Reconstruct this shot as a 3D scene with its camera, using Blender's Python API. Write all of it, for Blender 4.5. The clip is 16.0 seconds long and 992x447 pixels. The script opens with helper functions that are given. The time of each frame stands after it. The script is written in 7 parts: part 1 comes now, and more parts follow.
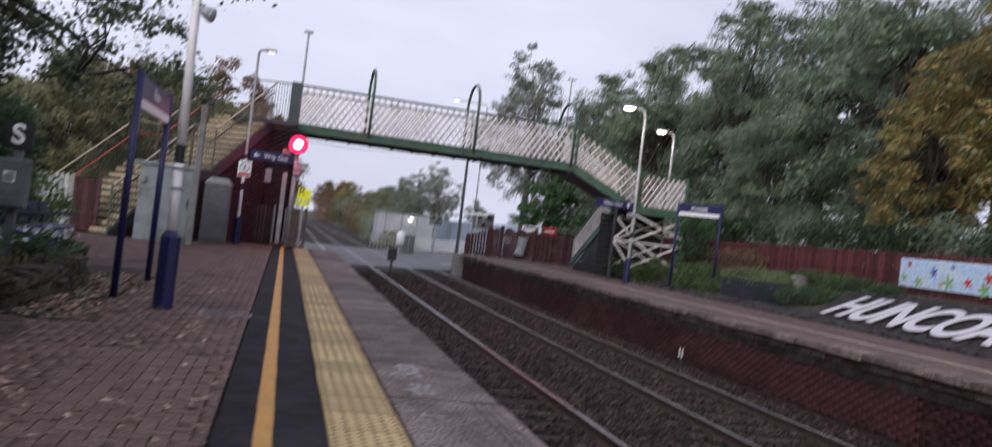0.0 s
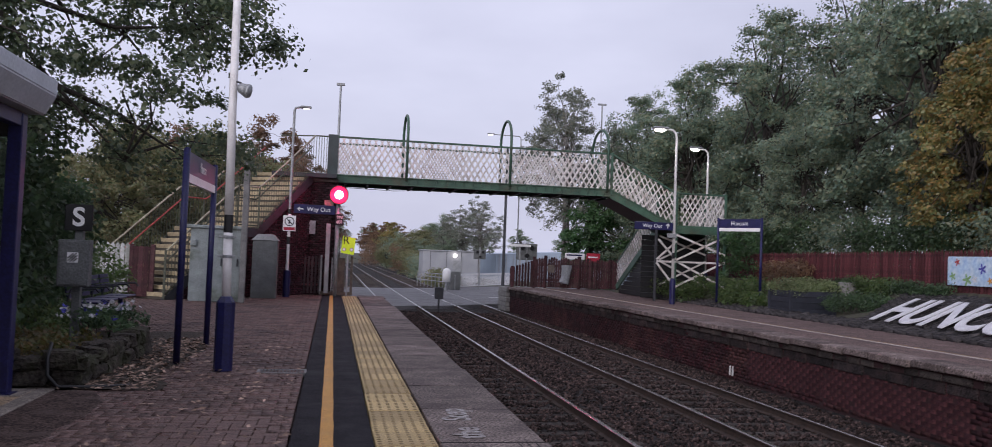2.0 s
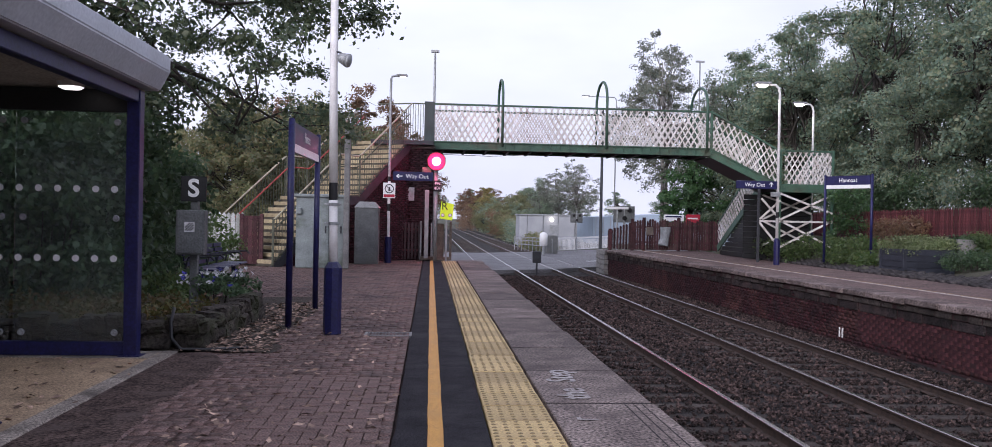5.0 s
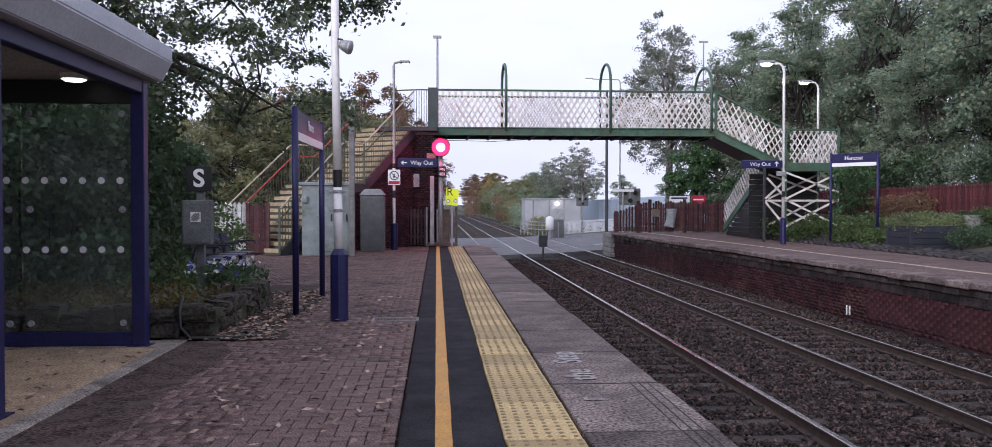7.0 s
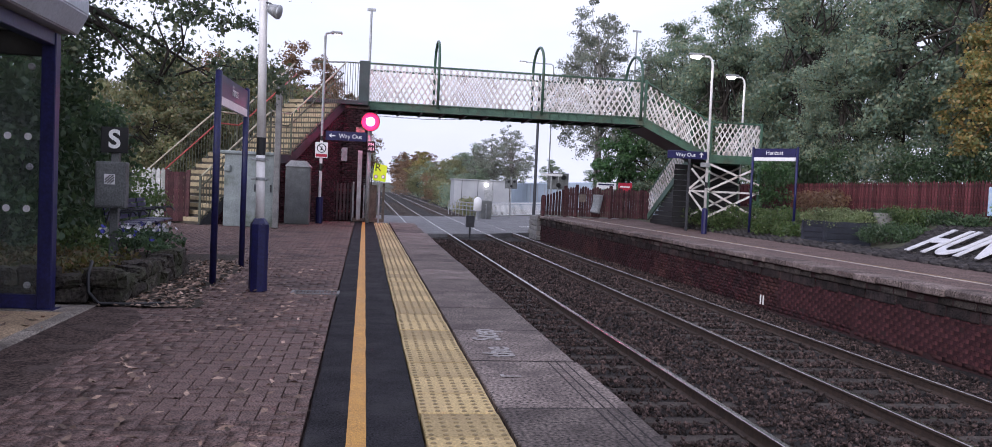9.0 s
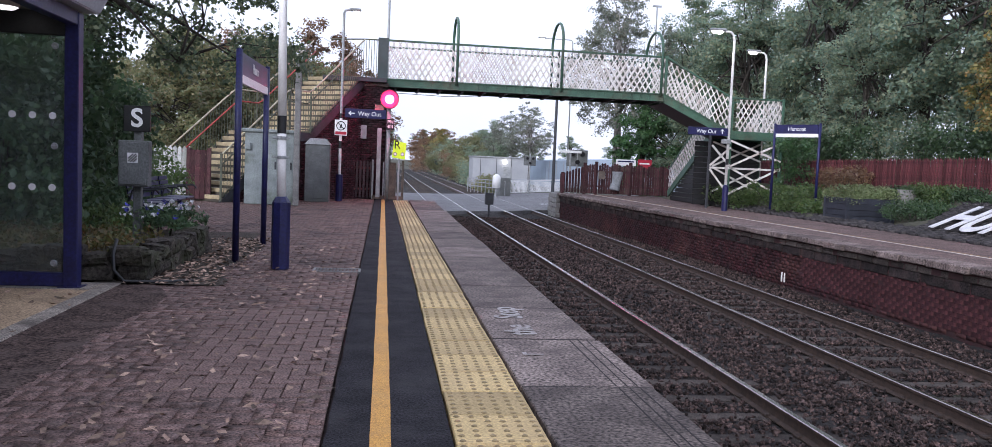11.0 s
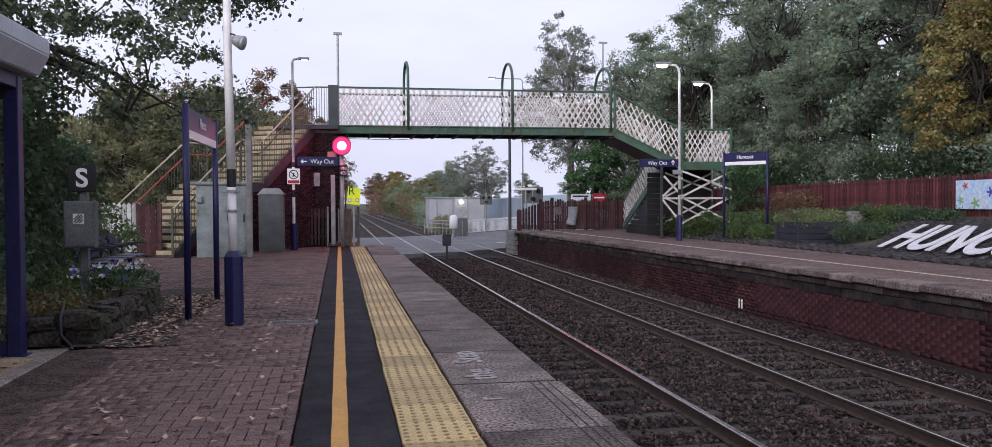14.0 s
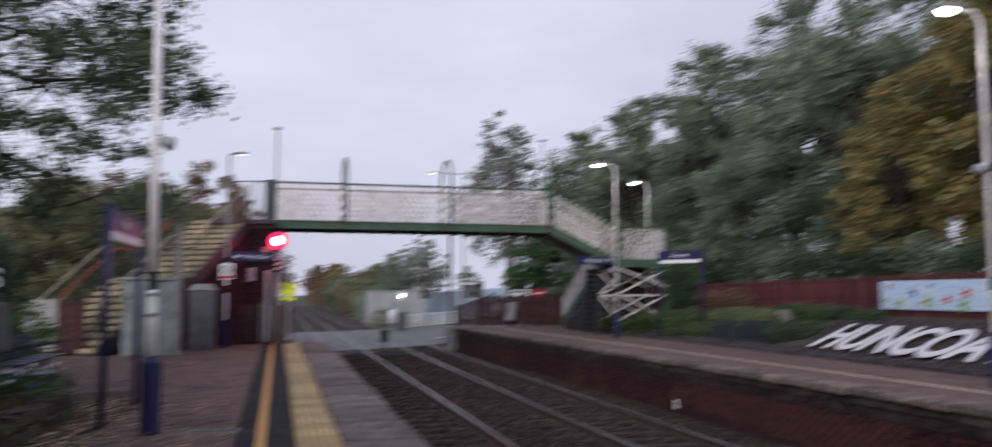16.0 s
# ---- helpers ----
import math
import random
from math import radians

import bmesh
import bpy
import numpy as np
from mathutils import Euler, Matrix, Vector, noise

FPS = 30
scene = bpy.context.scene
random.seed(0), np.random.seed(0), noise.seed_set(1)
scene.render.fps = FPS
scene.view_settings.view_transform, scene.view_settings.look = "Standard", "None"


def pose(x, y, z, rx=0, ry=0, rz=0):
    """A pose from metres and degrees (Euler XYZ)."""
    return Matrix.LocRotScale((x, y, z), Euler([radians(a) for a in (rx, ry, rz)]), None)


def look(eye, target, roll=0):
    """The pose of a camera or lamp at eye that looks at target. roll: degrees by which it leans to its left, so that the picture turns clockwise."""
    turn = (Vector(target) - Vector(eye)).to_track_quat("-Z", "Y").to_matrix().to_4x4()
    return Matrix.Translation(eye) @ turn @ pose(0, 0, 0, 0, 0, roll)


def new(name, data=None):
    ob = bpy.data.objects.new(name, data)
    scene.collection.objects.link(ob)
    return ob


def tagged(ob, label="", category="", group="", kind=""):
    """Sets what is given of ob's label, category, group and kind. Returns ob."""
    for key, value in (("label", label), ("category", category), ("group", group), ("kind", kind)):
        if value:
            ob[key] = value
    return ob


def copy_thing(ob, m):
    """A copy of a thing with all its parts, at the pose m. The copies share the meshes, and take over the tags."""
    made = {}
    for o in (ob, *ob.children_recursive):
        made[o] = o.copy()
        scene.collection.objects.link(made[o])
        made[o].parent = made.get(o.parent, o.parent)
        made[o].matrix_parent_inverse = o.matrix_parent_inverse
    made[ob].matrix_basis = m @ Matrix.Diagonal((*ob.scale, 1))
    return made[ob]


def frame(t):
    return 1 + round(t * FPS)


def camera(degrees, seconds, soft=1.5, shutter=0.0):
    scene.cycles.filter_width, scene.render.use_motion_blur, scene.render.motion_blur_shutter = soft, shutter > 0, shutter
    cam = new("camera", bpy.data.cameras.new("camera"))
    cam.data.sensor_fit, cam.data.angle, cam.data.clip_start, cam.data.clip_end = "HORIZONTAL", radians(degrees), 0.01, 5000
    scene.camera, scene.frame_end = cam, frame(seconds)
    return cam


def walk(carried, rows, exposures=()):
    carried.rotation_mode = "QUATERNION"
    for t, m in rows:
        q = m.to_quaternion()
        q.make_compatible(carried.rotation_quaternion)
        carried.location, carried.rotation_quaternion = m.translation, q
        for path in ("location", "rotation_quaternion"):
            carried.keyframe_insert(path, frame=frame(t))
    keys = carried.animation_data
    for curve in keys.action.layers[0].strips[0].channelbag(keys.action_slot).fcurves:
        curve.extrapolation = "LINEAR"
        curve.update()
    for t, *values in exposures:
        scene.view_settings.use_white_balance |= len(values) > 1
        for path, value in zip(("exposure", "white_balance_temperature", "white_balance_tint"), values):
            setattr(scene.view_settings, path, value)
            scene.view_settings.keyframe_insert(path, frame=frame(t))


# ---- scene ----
cam = camera(60.0, 16.0, soft=0.75, shutter=0.7)
PATH = [
    (0, (-0.027, 0.343, 1.286), (0.448, 2.286, 1.307), 7),
    (0.5, (-0.211, 0.388, 1.355), (0.182, 2.345, 1.238), 5.5),
    (1, (-0.212, 0.393, 1.32), (0.162, 2.357, 1.28), 0),
    (1.5, (-0.014, -0.051, 1.445), (0.325, 1.92, 1.464), 1),
    (2, (-0.016, -0.055, 1.443), (0.354, 1.909, 1.523), 2.2),
    (2.5, (-0.048, -0.046, 1.408), (0.325, 1.917, 1.468), 4.2),
    (3, (-0.062, -0.023, 1.41), (0.187, 1.959, 1.319), 4.9),
    (3.5, (-0.066, -0.01, 1.439), (0.147, 1.979, 1.423), 4.7),
    (6, (-0.046, -0.051, 1.389), (0.079, 1.945, 1.378), -0.7),
    (6.5, (-0.04, -0.044, 1.37), (0.085, 1.951, 1.341), -0.7),
    (7, (-0.041, -0.061, 1.409), (0.097, 1.934, 1.365), 0),
    (7.5, (-0.026, -0.084, 1.395), (0.149, 1.908, 1.352), 0.7),
    (8, (-0.035, -0.054, 1.407), (0.179, 1.934, 1.362), 1.5),
    (8.5, (0.005, -0.049, 1.399), (0.28, 1.932, 1.348), 2.3),
    (9, (-0.006, -0.036, 1.37), (0.299, 1.938, 1.285), 2.6),
    (11.5, (-0.031, -0.024, 1.381), (0.227, 1.954, 1.24), 2.4),
    (12, (-0.021, -0.031, 1.384), (0.233, 1.948, 1.248), 2.2),
    (12.5, (-0.006, -0.042, 1.403), (0.245, 1.94, 1.299), 1.4),
    (13, (0.017, -0.021, 1.433), (0.327, 1.954, 1.371), -0),
    (13.5, (-0.012, -0.013, 1.433), (0.326, 1.958, 1.383), -0.3),
    (14, (0.011, -0.024, 1.418), (0.369, 1.943, 1.37), -0.3),
    (14.5, (-0.013, -0.003, 1.417), (0.347, 1.963, 1.369), 0.1),
    (15, (0.014, -0.021, 1.415), (0.37, 1.946, 1.365), 0.2),
    (15.5, (0.001, 0.023, 1.536), (0.316, 1.994, 1.662), -1.6),
    (15.7, (0.05, 0.012, 1.545), (0.381, 1.98, 1.684), -0.8),
    (15.9, (0.125, -0.008, 1.556), (0.537, 1.943, 1.704), -0.2),
    (16, (0.154, -0.015, 1.561), (0.642, 1.918, 1.727), -0),
]
# the clip's camera darkens and brightens its picture a little on the way
GAIN = [(0, 0.0), (0.5, 0.12), (1, 0.3), (1.5, -0.2), (2, -0.18), (2.5, -0.18), (3, 0.29), (3.5, 0.14), (6, 0.41), (7, 0.35), (8, 0.27), (9, 0.4), (11.5, 0.62), (12.5, 0.36), (13.5, 0.1), (14.5, 0.26), (15, 0.26), (15.5, 0.14), (16, -0.16)]
BALANCE = [(6280, 16), (6130, 14), (6130, 14), (6180, 18), (6180, 18), (6180, 18), (6180, 18), (6180, 18), (6010, 17), (6010, 17), (6010, 17), (6010, 17), (5870, 12), (5870, 12), (6170, 16), (6170, 16), (6170, 16), (6290, 16), (6290, 16)]
walk(cam, [(t, look(eye, target, roll)) for t, eye, target, roll in PATH], [(t, g, k, m) for (t, g), (k, m) in zip(GAIN, BALANCE)])

# ---- world, sun and light ----
world = bpy.data.worlds.new("dusk_sky")
scene.world = world
world.use_nodes = True
wn, wl = world.node_tree.nodes, world.node_tree.links
wn.clear()
w_out = wn.new("ShaderNodeOutputWorld")
w_bg = wn.new("ShaderNodeBackground")
w_sky = wn.new("ShaderNodeTexSky")
w_sky.sky_type, w_sky.sun_disc = "NISHITA", False
w_sky.sun_elevation, w_sky.sun_rotation = radians(12), radians(200)
w_sky.air_density, w_sky.dust_density = 1.0, 4.0
w_co = wn.new("ShaderNodeTexCoord")
w_map = wn.new("ShaderNodeMapping")
w_map.inputs["Scale"].default_value = (1.0, 1.0, 2.6)
w_noise = wn.new("ShaderNodeTexNoise")
w_noise.inputs["Scale"].default_value, w_noise.inputs["Detail"].default_value = 2.2, 5.0
w_ramp = wn.new("ShaderNodeValToRGB")
w_ramp.color_ramp.elements[0].position, w_ramp.color_ramp.elements[0].color = 0.32, (0.550, 0.564, 0.668, 1)
w_ramp.color_ramp.elements[1].position, w_ramp.color_ramp.elements[1].color = 0.68, (0.735, 0.752, 0.860, 1)
w_gain = wn.new("ShaderNodeMix")
w_gain.data_type, w_gain.blend_type = "RGBA", "ADD"
w_gain.inputs[0].default_value = 0.012
wl.new(w_co.outputs["Generated"], w_map.inputs["Vector"])
wl.new(w_map.outputs[0], w_noise.inputs["Vector"])
wl.new(w_noise.outputs["Fac"], w_ramp.inputs[0])
wl.new(w_ramp.outputs[0], w_gain.inputs[6])
wl.new(w_sky.outputs[0], w_gain.inputs[7])
wl.new(w_gain.outputs[2], w_bg.inputs[0])
w_bg.inputs[1].default_value = 1.12
wl.new(w_bg.outputs[0], w_out.inputs[0])

sun_data = bpy.data.lights.new("sun", "SUN")
sun_data.energy, sun_data.angle, sun_data.color = 1.7, radians(40), (1.0, 0.98, 0.96)
sun = new("sun", sun_data)
sun.matrix_world = look((-30, -36, 20), (5, 20, 0))
scene.view_settings.exposure = 0.0


# ---- materials ----
def material(name, base, other=None, rough=0.8, metal=0.0, scale=6.0, fine=60.0, bump=0.3, depth=0.01,
             stain=None, stain_scale=0.7, stain_amount=0.5, rnd=0.0, island=0.0, emit=None, power=0.0, spec=0.4, grain=0.35):
    """Two scales of variation on a base colour, fine relief, and where asked a different shade for each piece."""
    m = bpy.data.materials.new(name)
    m.use_nodes = True
    n, l = m.node_tree.nodes, m.node_tree.links
    b = n["Principled BSDF"]
    b.inputs["Roughness"].default_value, b.inputs["Metallic"].default_value = rough, metal
    b.inputs["Specular IOR Level"].default_value = spec
    co = n.new("ShaderNodeTexCoord")
    other = other or tuple(c * 0.7 for c in base)
    n1 = n.new("ShaderNodeTexNoise")
    n1.inputs["Scale"].default_value, n1.inputs["Detail"].default_value = scale, 6
    l.new(co.outputs["Object"], n1.inputs["Vector"])
    r1 = n.new("ShaderNodeValToRGB")
    r1.color_ramp.elements[0].position, r1.color_ramp.elements[0].color = 0.35, (*other, 1)
    r1.color_ramp.elements[1].position, r1.color_ramp.elements[1].color = 0.65, (*base, 1)
    l.new(n1.outputs["Fac"], r1.inputs[0])
    colour = r1.outputs[0]
    n2 = n.new("ShaderNodeTexNoise")
    n2.inputs["Scale"].default_value, n2.inputs["Detail"].default_value = fine, 4
    l.new(co.outputs["Object"], n2.inputs["Vector"])
    mx = n.new("ShaderNodeMix")
    mx.data_type, mx.blend_type = "RGBA", "OVERLAY"
    mx.inputs[0].default_value = grain
    speck = n.new("ShaderNodeMapRange")
    speck.inputs["From Min"].default_value, speck.inputs["From Max"].default_value = 0.30, 0.70
    l.new(n2.outputs["Fac"], speck.inputs["Value"])
    l.new(colour, mx.inputs[6])
    l.new(speck.outputs[0], mx.inputs[7])
    colour = mx.outputs[2]
    if stain:
        n3 = n.new("ShaderNodeTexNoise")
        n3.inputs["Scale"].default_value, n3.inputs["Detail"].default_value = stain_scale, 7
        n3.inputs["Roughness"].default_value = 0.65
        l.new(co.outputs["Object"], n3.inputs["Vector"])
        r3 = n.new("ShaderNodeValToRGB")
        r3.color_ramp.elements[0].position, r3.color_ramp.elements[1].position = 0.5, 0.66
        r3.color_ramp.elements[1].color = (stain_amount,) * 3 + (1,)
        l.new(n3.outputs["Fac"], r3.inputs[0])
        m3 = n.new("ShaderNodeMix")
        m3.data_type = "RGBA"
        l.new(r3.outputs[0], m3.inputs[0])
        l.new(colour, m3.inputs[6])
        m3.inputs[7].default_value = (*stain, 1)
        colour = m3.outputs[2]
    for amount, node, out in ((rnd, "ShaderNodeObjectInfo", "Random"), (island, "ShaderNodeNewGeometry", "Random Per Island")):
        if amount:
            g = n.new(node)
            mr = n.new("ShaderNodeMapRange")
            mr.inputs["To Min"].default_value, mr.inputs["To Max"].default_value = 1 - amount, 1 + amount
            l.new(g.outputs[out], mr.inputs["Value"])
            hv = n.new("ShaderNodeHueSaturation")
            l.new(mr.outputs[0], hv.inputs["Value"])
            l.new(colour, hv.inputs["Color"])
            colour = hv.outputs[0]
    l.new(colour, b.inputs["Base Color"])
    if bump:
        bp = n.new("ShaderNodeBump")
        bp.inputs["Strength"].default_value, bp.inputs["Distance"].default_value = bump, depth
        l.new(n2.outputs["Fac"], bp.inputs["Height"])
        l.new(bp.outputs[0], b.inputs["Normal"])
    if emit:
        b.inputs["Emission Color"].default_value = (*emit, 1)
        b.inputs["Emission Strength"].default_value = power
    return m


def foliage(name, colours):
    """Leaves: each one its own shade out of a short range, a little light passing through."""
    m = bpy.data.materials.new(name)
    m.use_nodes = True
    n, l = m.node_tree.nodes, m.node_tree.links
    b = n["Principled BSDF"]
    g = n.new("ShaderNodeNewGeometry")
    r = n.new("ShaderNodeValToRGB")
    r.color_ramp.elements[0].color = (*colours[0], 1)
    r.color_ramp.elements[1].color = (*colours[-1], 1)
    for i, c in enumerate(colours[1:-1]):
        r.color_ramp.elements.new((i + 1) / (len(colours) - 1)).color = (*c, 1)
    l.new(g.outputs["Random Per Island"], r.inputs[0])
    co = n.new("ShaderNodeTexCoord")
    ns = n.new("ShaderNodeTexNoise")
    ns.inputs["Scale"].default_value = 0.8
    l.new(co.outputs["Object"], ns.inputs["Vector"])
    mr = n.new("ShaderNodeMapRange")
    mr.inputs["From Min"].default_value, mr.inputs["From Max"].default_value = 0.3, 0.7
    mr.inputs["To Min"].default_value, mr.inputs["To Max"].default_value = 0.6, 1.35
    l.new(ns.outputs["Fac"], mr.inputs["Value"])
    hv = n.new("ShaderNodeHueSaturation")
    l.new(mr.outputs[0], hv.inputs["Value"])
    l.new(r.outputs[0], hv.inputs["Color"])
    l.new(hv.outputs[0], b.inputs["Base Color"])
    b.inputs["Roughness"].default_value = 0.5
    b.inputs["Specular IOR Level"].default_value = 0.85
    t = n.new("ShaderNodeBsdfTranslucent")
    l.new(hv.outputs[0], t.inputs[0])
    mix = n.new("ShaderNodeMixShader")
    mix.inputs[0].default_value = 0.5
    l.new(b.outputs[0], mix.inputs[1])
    l.new(t.outputs[0], mix.inputs[2])
    l.new(mix.outputs[0], n["Material Output"].inputs[0])
    return m


def glass_material(name, tint=(0.9, 0.95, 0.93)):
    m = bpy.data.materials.new(name)
    m.use_nodes = True
    n, l = m.node_tree.nodes, m.node_tree.links
    tr = n.new("ShaderNodeBsdfTransparent")
    tr.inputs[0].default_value = (*tint, 1)
    gl = n.new("ShaderNodeBsdfGlossy")
    gl.inputs["Roughness"].default_value = 0.04
    fr = n.new("ShaderNodeFresnel")
    fr.inputs[0].default_value = 1.5
    mix = n.new("ShaderNodeMixShader")
    l.new(fr.outputs[0], mix.inputs[0])
    l.new(tr.outputs[0], mix.inputs[1])
    l.new(gl.outputs[0], mix.inputs[2])
    # the dirt mix lays a pale veil, standing for reflections on the panes
    veil = n.new("ShaderNodeBsdfDiffuse")
    veil.inputs[0].default_value = (0.42, 0.45, 0.46, 1)
    dirt = n.new("ShaderNodeMixShader")
    veil_noise = n.new("ShaderNodeTexNoise")
    veil_noise.inputs["Scale"].default_value = 3.0
    amount = n.new("ShaderNodeMapRange")
    amount.inputs["To Min"].default_value, amount.inputs["To Max"].default_value = 0.01, 0.10
    l.new(veil_noise.outputs["Fac"], amount.inputs["Value"])
    l.new(amount.outputs[0], dirt.inputs[0])
    l.new(mix.outputs[0], dirt.inputs[1])
    l.new(veil.outputs[0], dirt.inputs[2])
    l.new(dirt.outputs[0], n["Material Output"].inputs[0])
    return m


